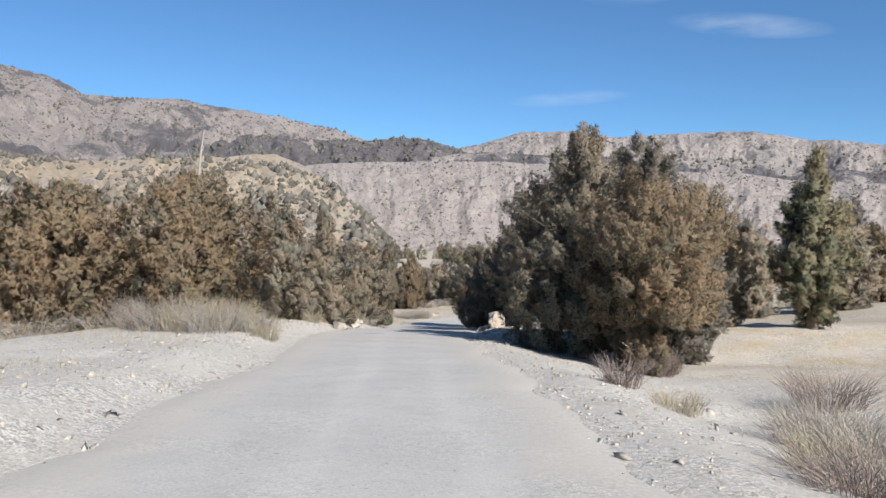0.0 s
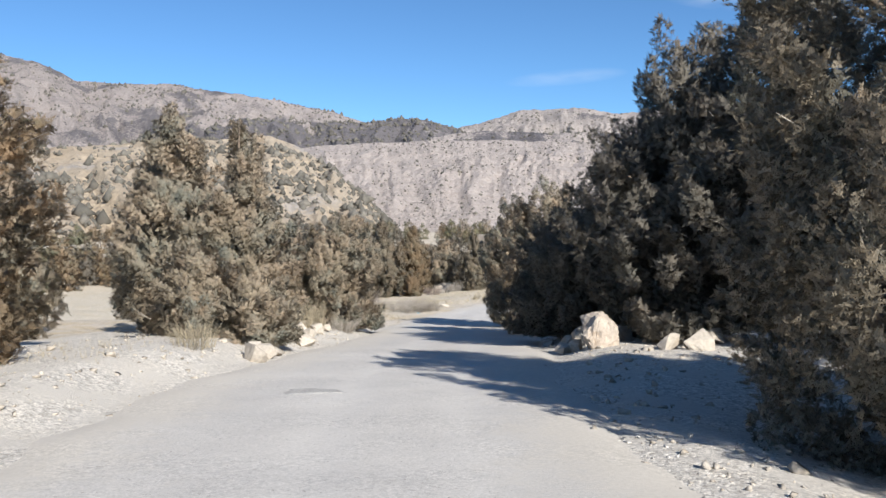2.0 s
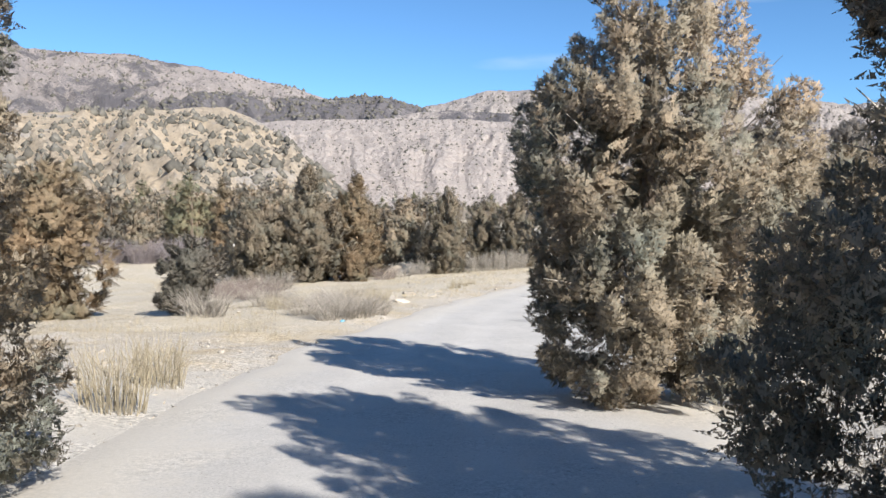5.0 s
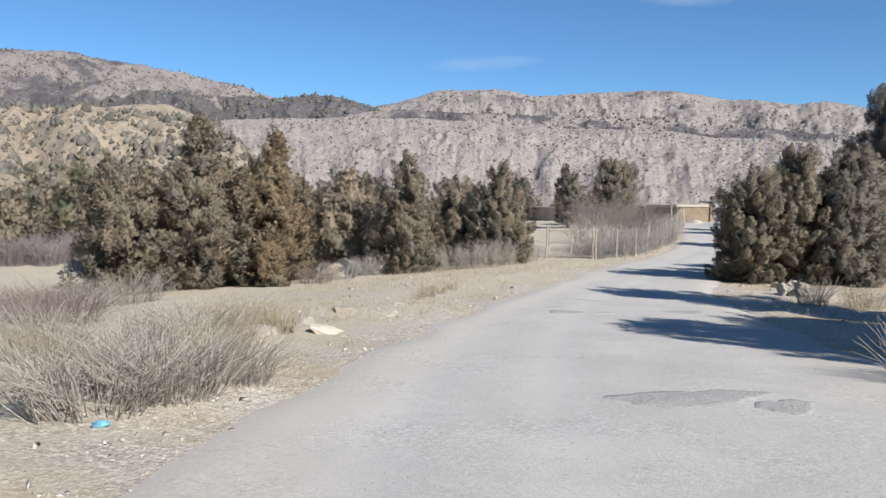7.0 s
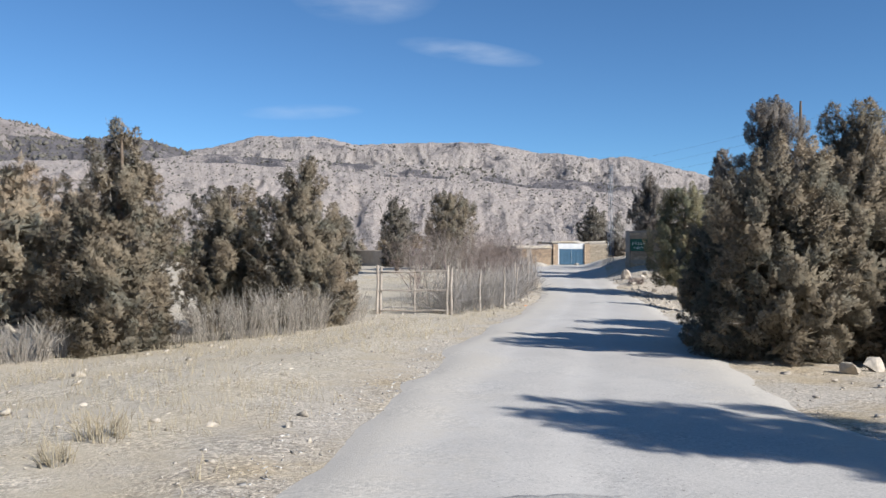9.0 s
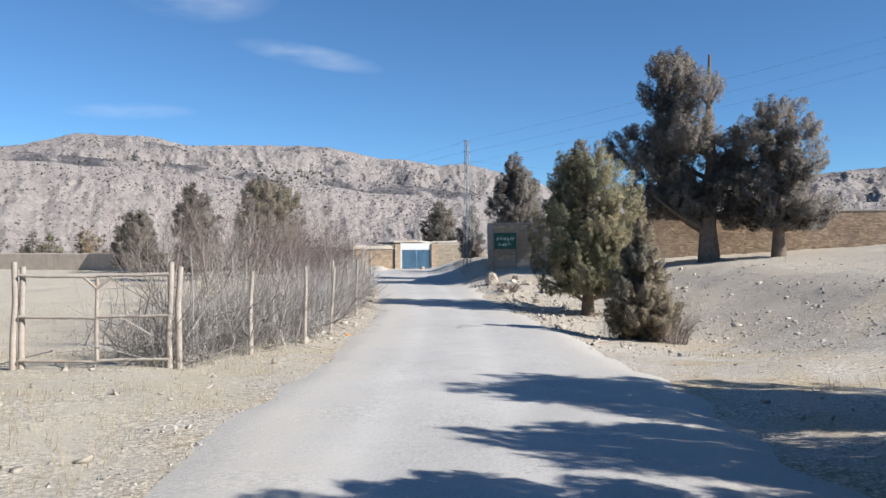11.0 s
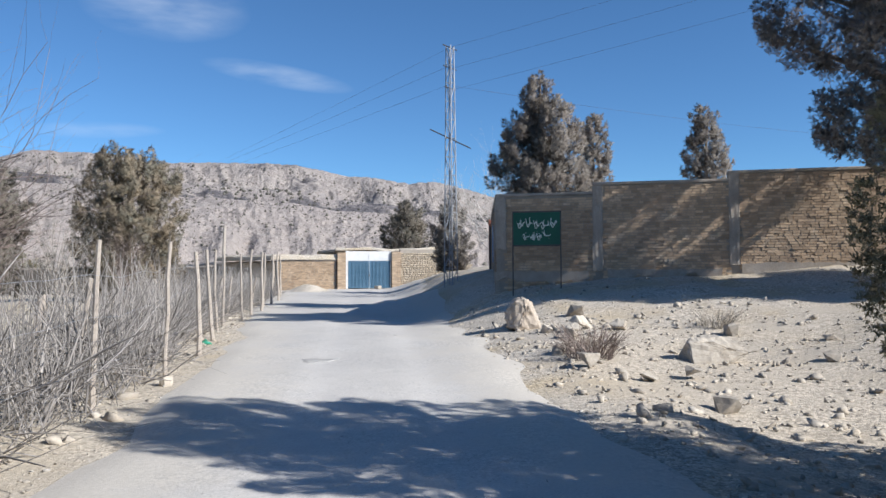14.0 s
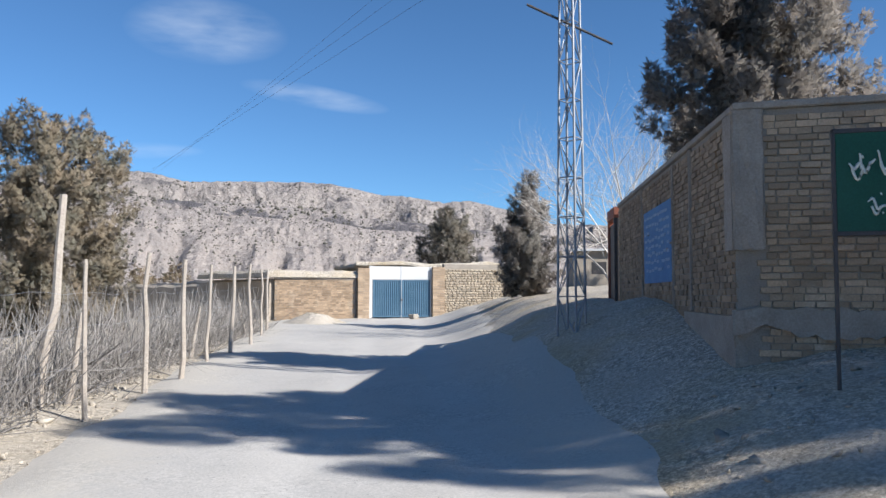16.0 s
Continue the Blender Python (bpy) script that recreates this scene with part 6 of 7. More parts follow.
for k, (x, y, h) in enumerate(POSTS):
    pole("fence_post", x, y, h, rf.uniform(0.032, 0.05), rf.normal() * 0.05, rf.normal() * 0.05, 600 + k, M_POST, "peeled wooden fence pole in a brushwood fence")
    if k % 3 == 1:
        x2, y2 = x + 0.4, y + 0.9
        pole("fence_prop", x2 - 0.5, y2 + 0.3, rf.uniform(1.0, 1.5), 0.04, rf.uniform(-0.7, 0.7), rf.uniform(-0.4, 0.4), 660 + k, M_POST, "slanting wooden prop in a brushwood fence", "fence prop", "fence props")
pole("fence_post", 23.5, 116.6, 1.2, 0.07, 0.02, 0.03, 690, M_POST, "short thick weathered post behind the fence")
pole("fence_post", 29.6, 129.3, 2.75, 0.06, 0.25, 0.1, 691, M_POST, "tall thick bleached post rising above the fence")

# the brushwood woven between the poles
paths = []
for _ in range(13500):
    d = rf.uniform(0, total)
    x, y = along(FENCE, d)
    back = abs(rf.normal()) * 1.0 + 0.03
    x, y = x - 0.82 * back, y + 0.5 * back
    z = at_ground(x, y) if _ % 4 == 0 else z
    ln = rf.uniform(0.5, 1.45)
    a, tilt = rf.uniform(0, 2 * math.pi), abs(rf.normal()) * 0.95
    e = np.array([math.cos(a) * math.sin(tilt), math.sin(a) * math.sin(tilt), math.cos(tilt)]) * ln
    z0 = z + (rf.uniform(-0.05, 0.1) if rf.uniform() < 0.6 else rf.uniform(0.1, 0.5))
    m = e * 0.5 + rf.normal(size=3) * 0.06
    r = rf.uniform(0.003, 0.008) if rf.uniform() < 0.85 else rf.uniform(0.010, 0.018)
    paths.append([(x, y, z0, r), (x + m[0], y + m[1], z0 + m[2], r * 0.75), (x + e[0], y + e[1], z0 + e[2], r * 0.3)])
v, f = tubes(paths, 3)
tagged(mesh_object("brushwood", v, f, M_BRUSH), "grey dry brushwood heaped along the fence line", "brushwood", kind="stuff")

# wires along the fence
for k, hgt in enumerate((0.55, 1.05, 1.5)):
    pts = []
    for i in range(0, int(total * 2)):
        x, y = along(FENCE, i / 2)
        pts.append((x, y, at_ground(x, y) + hgt + 0.02 * math.sin(i * 1.7), 0.0025))
    v, f = tubes([pts], 3)
    tagged(mesh_object("fence_wire", v, f, M_GALV), "thin rusty wire strung along the fence poles", "wire", "fence wires")


pole("dead_snag", -11.4, 92.5, 2.6, 0.09, 0.1, 0.0, 692, M_PALE_TWIG, "bleached bare snag standing in the dry field", "dead tree", "dead trees")


def field_gate():
    a, b = Vector((10.66, 100.8, 0)), Vector((12.91, 99.39, 0))
    z = at_ground(11.8, 100.1) + 0.02
    thing = empty("field_gate", a.x, a.y, z)
    d = b - a
    n = d.length
    thing.matrix_world = pose(a.x, a.y, z, 0, 0, math.degrees(math.atan2(d.y, d.x)))

    def stick(name, p, q, r, seed):
        rng = np.random.default_rng(seed)
        p, q = np.array(p, float), np.array(q, float)
        pts = [(*(p + (q - p) * t + rng.normal(size=3) * r * 0.3 * (0 < t < 1)), r * (1.05 - 0.15 * t)) for t in (0, 0.33, 0.66, 1)]
        v, f = tubes([pts], 7)
        mesh_object(name, v, f, M_POST, thing)

    for i, x in enumerate((-0.08, 0.06, n - 0.06, n + 0.09)):
        stick("gate_post", (x, 0.02 * i, -0.2), (x + 0.02, 0.02 * i, 1.75 - 0.08 * (i % 2)), 0.055, i)
    stick("middle_stile", (n * 0.52, -0.03, 0.05), (n * 0.52, -0.03, 1.5), 0.035, 8)
    for i, h in enumerate((0.08, 0.82, 1.52)):
        stick("rail", (0.05, -0.04, h), (n * 0.52, -0.04, h - 0.02), 0.028, 10 + i)
        stick("rail", (n * 0.52, -0.045, h), (n - 0.05, -0.045, h + 0.03), 0.028, 14 + i)
    stick("brace", (n * 0.52, -0.05, 1.3), (n * 0.42, -0.05, 1.52), 0.025, 18)
    stick("brace", (n * 0.52, -0.05, 1.3), (n * 0.62, -0.05, 1.52), 0.025, 19)
    return tagged(thing, "rough pole-built field gate, closed, with peeled rails", "gate")


field_gate()

# ---- the walled compound ----
BRICK_L, BRICK_H, JOINT = 0.195, 0.060, 0.013
CORNER = Vector((35.83, 123.67, 0))
FRONT = Vector((0.689, -0.7246, 0)).normalized()
SIDE = Vector((0.585, 0.811, 0)).normalized()


def brick_mesh(ln, ht, dp, seed):
    """One worn brick, its front face at y = 0 and its length along x."""
    bm = boxed((0, 0, 0), (ln, dp, ht), bevel=0.006)
    rng = np.random.default_rng(seed)
    for v in bm.verts:
        v.co += Vector(rng.normal(size=3) * 0.0022)
    me = bpy.data.meshes.new("brick")
    bm.to_mesh(me)
    bm.free()
    me.materials.append(M_BRICK)
    return me


BRICKS = [brick_mesh(BRICK_L, BRICK_H, 0.05, i) for i in range(5)] + [brick_mesh(0.105, BRICK_H, 0.05, 9 + i) for i in range(2)]


def brick_wall(name, start, way, length, tops, foot, thick, label, singles, seed, skip=()):
    """A brick wall from start along way. tops: (distance, height) steps. Its outer face looks to the left of way when
    singles is asked for from the corner. The nearest bricks are objects of their own."""
    n = Vector((way.y, -way.x, 0))
    if n.dot(Vector((-1, -0.2, 0))) < 0:
        n = -n
    turn = math.degrees(math.atan2(way.y, way.x))
    inward = -n
    flip = Vector((-way.y, way.x, 0)).dot(inward) < 0
    base = empty(name, start.x, start.y, 0)
    base.matrix_world = pose(start.x, start.y, 0, 0, 0, turn)
    sign = -1 if flip else 1
    rng = np.random.default_rng(seed)
    segs = [(tops[i][0], tops[i + 1][0] if i + 1 < len(tops) else length, tops[i][1]) for i in range(len(tops))]
    for a, b, top in segs:
        bm = bmesh.new()
        add_box(bm, (a, 0.02 if sign > 0 else -thick, foot), (b, thick if sign > 0 else -0.02, top - 0.02))
        part("wall_core", bm, M_MORTAR, base)
        bm = bmesh.new()
        y0, y1 = (-0.03, thick + 0.03) if sign > 0 else (-thick - 0.03, 0.03)
        add_box(bm, (a - 0.015, y0, top - 0.018), (b + 0.01, y1, top + 0.06), bevel=0.012)
        for v in bm.verts:
            v.co.z += 0.012 * noise.noise(Vector((v.co.x * 2.1, 0, seed)))
        part("coping", bm, M_CEMENT, base, "rough cement coping")
    row, count = 0, 0
    vs, fs, nv = [], [], 0
    ladders = []
    for i in range(7):
        ln = BRICK_L if i < 5 else 0.105
        co = np.array([(x, y, z) for x in (0, ln) for y in (0, 0.05) for z in (0, BRICK_H)]) + np.random.default_rng(90 + i).normal(size=(8, 3)) * 0.003
        ladders.append((None, co, [[0, 1, 3, 2], [4, 6, 7, 5], [0, 4, 5, 1], [2, 3, 7, 6], [1, 5, 7, 3], [0, 2, 6, 4]]))
    z = foot
    highest = max(t for _, t in tops)
    while z + BRICK_H < highest:
        x = -0.11 * (row % 2)
        while x < length:
            short = rng.uniform() < 0.36
            k = 5 + int(rng.integers(2)) if short else int(rng.integers(5))
            ln = 0.105 if short else BRICK_L
            top = [t for a, b, t in segs if a <= max(x, 0) < b or b == length][0]
            gone = any(a <= x + ln / 2 <= b and lo <= z <= hi for a, b, lo, hi in skip)
            if x > -0.01 and x + ln <= length + 0.02 and z + BRICK_H < top - 0.02 and not gone:
                proud = rng.normal() * 0.005
                if singles(x, z) and count < 300:
                    ob = new("brick", BRICKS[k])
                    ob.parent = base
                    ob.matrix_basis = pose(x, proud if sign > 0 else -0.05 + proud, z, 0, rng.normal() * 0.4, 0)
                    count += 1
                else:
                    _, co, polys = ladders[k]
                    co = co + np.array([x, proud if sign > 0 else -0.05 + proud, z])
                    vs.append(co)
                    fs += [[i + nv for i in p] for p in polys]
                    nv += len(co)
            x += ln + JOINT
        z += BRICK_H + JOINT
        row += 1
    if vs:
        tagged(mesh_object("bricks", np.concatenate(vs), fs, M_BRICK, base), kind="stuff")
    return tagged(base, label, "wall", kind="structure"), sign


fw, fsign = brick_wall("wall_front", CORNER, FRONT, 24.0, [(0, -3.2), (2.72, -2.95), (6.3, -2.74)], -6.2, 0.35, "weathered tan brick compound wall with cement coping", lambda x, z: x < 3.0 and -5.1 < z, 3, skip=((0, 0.28, -9, 9), (2.72, 2.98, -9, 9), (6.3, 6.55, -9, 9)))


def pilaster(parent, x0, x1, z0, z1, proud, sign, seed, label="cement-rendered pilaster, chipped at the foot"):
    bm = bmesh.new()
    y0, y1 = (-proud, 0.2) if sign > 0 else (-0.2, proud)
    add_box(bm, (x0, y0, z0), (x1, y1, z1), bevel=0.01)
    bmesh.ops.subdivide_edges(bm, edges=bm.edges[:], cuts=3, use_grid_fill=True)
    rng = np.random.default_rng(seed)
    for v in bm.verts:
        v.co += Vector(rng.normal(size=3) * 0.006)
    part("pilaster", bm, M_CEMENT, parent, label)


pilaster(fw, -0.02, 0.29, -4.72, -3.22, 0.03, fsign, 1)
pilaster(fw, 2.71, 2.99, -5.35, -2.97, 0.03, fsign, 2)
pilaster(fw, 6.29, 6.56, -5.2, -2.76, 0.03, fsign, 3)
pilaster(fw, 12.0, 12.3, -5.1, -2.76, 0.03, fsign, 4)
# broken cement plinth along the front
def broken_plinth(parent, x0, x1, low, high, proud, sign, seed):
    """A strip of cement render whose lower edge has fallen away in an uneven line."""
    rng = np.random.default_rng(seed)
    n = int((x1 - x0) / 0.08)
    vs, fs = [], []
    for i in range(n + 1):
        x = x0 + (x1 - x0) * i / n
        lo = low + 0.20 * noise.noise(Vector((x * 1.6, seed, 0))) + 0.10 * noise.noise(Vector((x * 6, seed, 2)))
        hi = high + 0.015 * rng.normal()
        for y in (-proud * sign, 0.02 * sign):
            vs += [(x, y, lo), (x, y, hi)]
    for i in range(n):
        a, b = i * 4, i * 4 + 4
        fs += [(a, b, b + 1, a + 1), (a + 2, a + 3, b + 3, b + 2), (a + 1, b + 1, b + 3, a + 3), (a, a + 2, b + 2, b)]
    fs += [(0, 1, 3, 2), (n * 4, n * 4 + 2, n * 4 + 3, n * 4 + 1)]
    mesh_object("plinth", vs, fs, M_CEMENT, parent, "broken grey cement plinth")


broken_plinth(fw, -0.05, 2.6, -5.62, -5.34, 0.05, fsign, 5)
broken_plinth(fw, 3.1, 6.1, -5.55, -5.3, 0.04, fsign, 7)
broken_plinth(fw, 6.6, 11.9, -5.5, -5.15, 0.04, fsign, 8)

sw, ssign = brick_wall("wall_side", CORNER + SIDE * 0.02, SIDE, 9.2, [(0, -3.22)], -6.0, 0.3, "shaded tan brick side wall of the compound", lambda x, z: False, 4)
pilaster(sw, 0.0, 0.3, -4.72, -3.24, 0.028, ssign, 9)
for x in (2.0, 3.15, 5.9):
    pilaster(sw, x, x + 0.09, -5.4, -3.26, 0.02, ssign, int(x * 10), "thin pale cement pilaster strip")
pilaster(sw, -0.01, 2.4, -6.1, -5.42, 0.03, ssign, 12, "broken grey cement plinth")

M_FADED = material("faded_lettering", (0.36, 0.47, 0.60), (0.26, 0.38, 0.54), 5, 0.85, 0.2, 40)

# painted mural on the side wall, with unreadable lines as bars
ms = 1 if ssign < 0 else -1
mural = empty("wall_mural", 0, 0, 0)
mural.matrix_world = sw.matrix_world.copy()
part("panel", boxed((3.3, min(0.006, 0.014) * ms if ms > 0 else -0.014, -5.0), (5.7, 0.014 if ms > 0 else -0.006, -3.75)), M_MURAL, mural)
rm_ = np.random.default_rng(3)
for i in range(8):
    x0 = 3.42
    while x0 < 5.45:
        ln = rm_.uniform(0.08, 0.3)
        zz = -3.88 - i * 0.128 + rm_.normal() * 0.012
        if rm_.uniform() < 0.8:
            part("writing_bar", boxed((x0, 0.016 if ms > 0 else -0.02, zz - 0.028), (min(x0 + ln, 5.6), 0.02 if ms > 0 else -0.016, zz + 0.02)), M_FADED, mural)
        x0 += ln + 0.05
tagged(mural, "faded blue painted mural with pale lettering on brick", "mural")

# steel door frame at the end of the side wall
dp = CORNER + SIDE * 9.35
door = empty("steel_door", dp.x, dp.y, at_ground(dp.x, dp.y))
door.matrix_world = pose(dp.x, dp.y, -5.45, 0, 0, math.degrees(math.atan2(SIDE.y, SIDE.x)))
part("door_post", boxed((0, -0.08, -0.3), (0.12, 0.08, 2.0), bevel=0.01), M_STEEL, door)
part("door_leaf", boxed((0.12, -0.03, -0.1), (1.1, 0.03, 1.9), bevel=0.008), M_STEEL, door)
part("door_post", boxed((1.1, -0.08, -0.3), (1.22, 0.08, 2.0), bevel=0.01), M_RUST, door)
part("lintel", boxed((0.0, -0.09, 2.0), (1.22, 0.09, 2.25), bevel=0.01), M_RUST, door, "rusty red lintel")
tagged(door, "dark steel door with rusty red frame in the side wall", "door")


# ---- green signboard ----
def signboard():
    a, b = Vector((35.27, 122.17, 0)), Vector((36.12, 121.28, 0))
    d = b - a
    w = d.length
    thing = empty("signboard", a.x, a.y, -5.95)
    thing.matrix_world = pose(a.x, a.y, 0, 0, 0, math.degrees(math.atan2(d.y, d.x)))
    part("panel", boxed((0.0, -0.012, -4.66), (w, 0.012, -3.79), bevel=0.004), M_SIGN, thing)
    for lo, hi in (((-0.03, -0.02, -3.8), (w + 0.03, 0.02, -3.76)), ((-0.03, -0.02, -4.69), (w + 0.03, 0.02, -4.65))):
        part("frame_rail", boxed(lo, hi, bevel=0.004), M_STEEL, thing)
    for x, z0 in ((-0.03, -6.15), (w, -5.95)):
        part("leg", boxed((x, -0.02, z0), (x + 0.03, 0.02, -3.76), bevel=0.004), M_STEEL, thing)
    rng = np.random.default_rng(8)
    # two lines of flowing script that cannot be read, as plain joined strokes
    for x0, x1, zz, size in ((0.10, w - 0.08, -4.13, 1.7), (0.24, w - 0.22, -4.45, 1.35)):
        x = x0
        while x < x1 - 0.06:
            ln = min(rng.uniform(0.09, 0.19) * size, x1 - x)
            base = zz + 0.035 * size * ((x - w / 2) / (w / 2)) ** 2 + 0.012 * rng.normal() * size
            knots = rng.choice([0.0, 0.0, 0.012, 0.03, -0.022, 0.05], 6) * size
            knots[0] = rng.choice([0.03, 0.075, -0.03]) * size
            n = 21
            strokes = [[(x + ln * i / (n - 1), -0.016, base + knots[int(i * 5 / n)] + (knots[int(i * 5 / n) + 1] - knots[int(i * 5 / n)]) * (0.5 - 0.5 * math.cos(math.pi * ((i * 5 / n) % 1))), (0.0085 if 2 < i < n - 2 else 0.005) * size) for i in range(n)]]
            for _ in range(int(rng.integers(0, 3))):
                u = x + ln * rng.uniform(0.1, 0.95)
                strokes.append([(u, -0.016, base - 0.004, 0.007 * size), (u - 0.006, -0.016, base + rng.uniform(0.06, 0.11) * size, 0.005 * size)])
            for _ in range(int(rng.integers(1, 4))):
                u, h = x + ln * rng.uniform(0.1, 0.9), base + rng.choice([0.06, 0.075, -0.045]) * size
                strokes.append([(u, -0.016, h, 0.008 * size), (u + 0.010 * size, -0.016, h + 0.004, 0.008 * size)])
            if rng.uniform() < 0.45:
                u = x + ln * rng.uniform(0.0, 0.5)
                strokes.append([(u + 0.05 * size * i / 6, -0.016, base - 0.055 * size * math.sin(math.pi * i / 6), 0.0075 * size) for i in range(7)])
            v, f = tubes(strokes, 4)
            mesh_object("writing_bar", v, f, M_LETTER, thing)
            x += ln + 0.012 * size
    return tagged(thing, "dark green metal signboard with white lettering on two thin legs", "sign")


signboard()


# ---- lattice mast and wires ----
def mast():
    x, y, z0, top = 37.0, 127.75, at_ground(37.0, 127.75) - 0.1, 2.35
    thing = empty("lattice_mast", x, y, z0)
    thing.matrix_world = pose(x, y, z0, 0, 0, 22)
    H = top - z0

    def half(t):
        return 0.165 + (0.095 - 0.165) * t

    corners = [(-1, -1), (1, -1), (1, 1), (-1, 1)]

    def bar(name, p, q, r):
        v, f = tubes([[(*p, r), (*q, r)]], 4)
        mesh_object(name, v, f, M_GALV, thing)

    for a, b in corners:
        bar("mast_leg", (a * half(0), b * half(0), 0), (a * half(1), b * half(1), H), 0.022)
    n = 13
    for i in range(n):
        t0, t1 = i / n, (i + 1) / n
        for k in range(4):
            (a, b), (c, d) = corners[k], corners[(k + 1) % 4]
            if (i + k) % 2:
                (a, b), (c, d) = (c, d), (a, b)
            bar("brace", (a * half(t0), b * half(t0), H * t0), (c * half(t1), d * half(t1), H * t1), 0.011)
            (a, b), (c, d) = corners[k], corners[(k + 1) % 4]
            if i:
                bar("strut", (a * half(t0), b * half(t0), H * t0), (c * half(t0), d * half(t0), H * t0), 0.010)
    v, f = tubes([[(-0.42, 0.55, H - 2.85, 0.022), (0.42, -0.55, H - 3.5, 0.022)]], 5)
    mesh_object("crossarm", v, f, M_STEEL, thing)
    for zz, ln in ((H - 0.05, 0.42), (H - 0.75, 0.38), (H - 1.45, 0.34)):
        v, f = tubes([[(-ln, 0, zz, 0.02), (ln, 0, zz, 0.02)]], 5)
        mesh_object("wire_bracket", v, f, M_STEEL, thing)
    return tagged(thing, "slender galvanised lattice power mast with crossarm", "mast")


mast()


def wire(p, q, sag, r=0.011):
    p, q = Vector(p), Vector(q)
    pts = []
    for i in range(25):
        t = i / 24
        c = p.lerp(q, t)
        pts.append((c.x, c.y, c.z - sag * 4 * t * (1 - t), r))
    v, f = tubes([pts], 4)
    tagged(mesh_object("power_wire", v, f, M_STEEL), "thin dark power wire strung from the lattice mast", "wire", "power wires")


for k, dz in enumerate((0.0, -0.7, -1.4)):
    wire((37.0 - 0.15 * k, 127.75, 2.3 + dz), (38.0 - 6 * k, 330.0, 8.0 - 0.5 * k), 3.0, 0.004)
    wire((37.0 + 0.1 * k, 127.75, 2.3 + dz), (63.0 + 1.0 * k, 84.0, 11.5 + dz * 0.7), 0.7, 0.0035)
wire((37.1, 127.75, 1.0), (75.0, 121.0, 1.2), 0.6, 0.0035)


# ---- blue gate, its posts, and the walls beside it ----
GATE = Vector((44.55, 150.92, 0))
GDIR = Vector((2.67, -0.71, 0)).normalized()
GTURN = math.degrees(math.atan2(GDIR.y, GDIR.x))
GW, GZ = 2.76, -6.3


def steel_gate():
    thing = empty("steel_gate", GATE.x, GATE.y, GZ)
    thing.matrix_world = pose(GATE.x, GATE.y, GZ, 0, 0, GTURN)
    half = GW / 2
    for side in (0, 1):
        x0 = side * half + (0.01 if side else 0)
        leaf = mesh_object("gate_leaf", *corrugated(x0, x0 + half - 0.02, 0.06, 1.76, 15, 0.03), M_BLUE, thing, "ribbed blue painted steel leaf")
        for lo, hi in (((x0, -0.035, 0.04), (x0 + half - 0.02, -0.005, 0.10)), ((x0, -0.035, 1.72), (x0 + half - 0.02, -0.005, 1.78)), ((x0, -0.036, 0.10), (x0 + 0.05, -0.006, 1.72)), ((x0 + half - 0.07, -0.036, 0.10), (x0 + half - 0.02, -0.006, 1.72))):
            part("leaf_frame", boxed(lo, hi), M_BLUE, leaf)
    part("latch", boxed((half - 0.05, -0.07, 0.8), (half + 0.06, -0.036, 0.88), bevel=0.005), M_STEEL, thing)
    part("transom_panel", boxed((-0.12, 0.0, 1.80), (half - 0.01, 0.03, 2.40)), M_WHITE, thing, "whitewashed sheet panel")
    part("transom_panel", boxed((half + 0.01, 0.0, 1.80), (GW + 0.12, 0.03, 2.40)), M_WHITE, thing, "whitewashed sheet panel")
    part("mullion", boxed((half - 0.03, -0.02, 0.0), (half + 0.03, 0.02, 2.42)), M_WHITE, thing, "white painted post")
    part("jamb", boxed((-0.16, -0.03, 0.0), (-0.02, 0.05, 2.42)), M_WHITE, thing, "white painted jamb")
    part("jamb", boxed((GW + 0.0, -0.03, 0.0), (GW + 0.06, 0.05, 2.42)), M_WHITE, thing, "white painted jamb")
    return tagged(thing, "closed blue ribbed steel double gate with white transom panels", "gate")


def corrugated(x0, x1, z0, z1, ribs, depth):
    vs, fs = [], []
    n = ribs * 4
    for i in range(n + 1):
        y = (0, 0, -depth, -depth)[i % 4]
        x = x0 + (x1 - x0) * i / n
        vs += [(x, y, z0), (x, y, z1), (x, y + 0.012, z0), (x, y + 0.012, z1)]
    for i in range(n):
        a, b = i * 4, i * 4 + 4
        fs += [(a, b, b + 1, a + 1), (a + 2, a + 3, b + 3, b + 2), (a + 1, b + 1, b + 3, a + 3), (a, a + 2, b + 2, b)]
    return vs, fs


steel_gate()


def brick_post(x0, w, h, seed):
    o = GATE + GDIR * x0
    thing = empty("gate_post", o.x, o.y, GZ)
    thing.matrix_world = pose(o.x, o.y, GZ, 0, 0, GTURN)
    part("mortar_core", boxed((0.012, -0.188, -0.4), (w - 0.012, 0.3, h)), M_MORTAR, thing)
    rng = np.random.default_rng(seed)
    z, row = -0.1, 0
    while z < h - 0.05:
        cuts = [0, 0.24, w] if row % 2 else [0, w - 0.24, w]
        for a, b in zip(cuts, cuts[1:]):
            bm = boxed((a + 0.006, -0.2 + rng.normal() * 0.004, z), (b - 0.006, 0.31, z + 0.07), bevel=0.006)
            part("brick", bm, M_BRICK, thing)
        z += 0.083
        row += 1
    return tagged(thing, "square tan brick gate post", "gate post", "gate posts")


brick_post(-0.72, 0.55, 2.3, 1)
brick_post(GW + 0.08, 0.6, 2.38, 2)


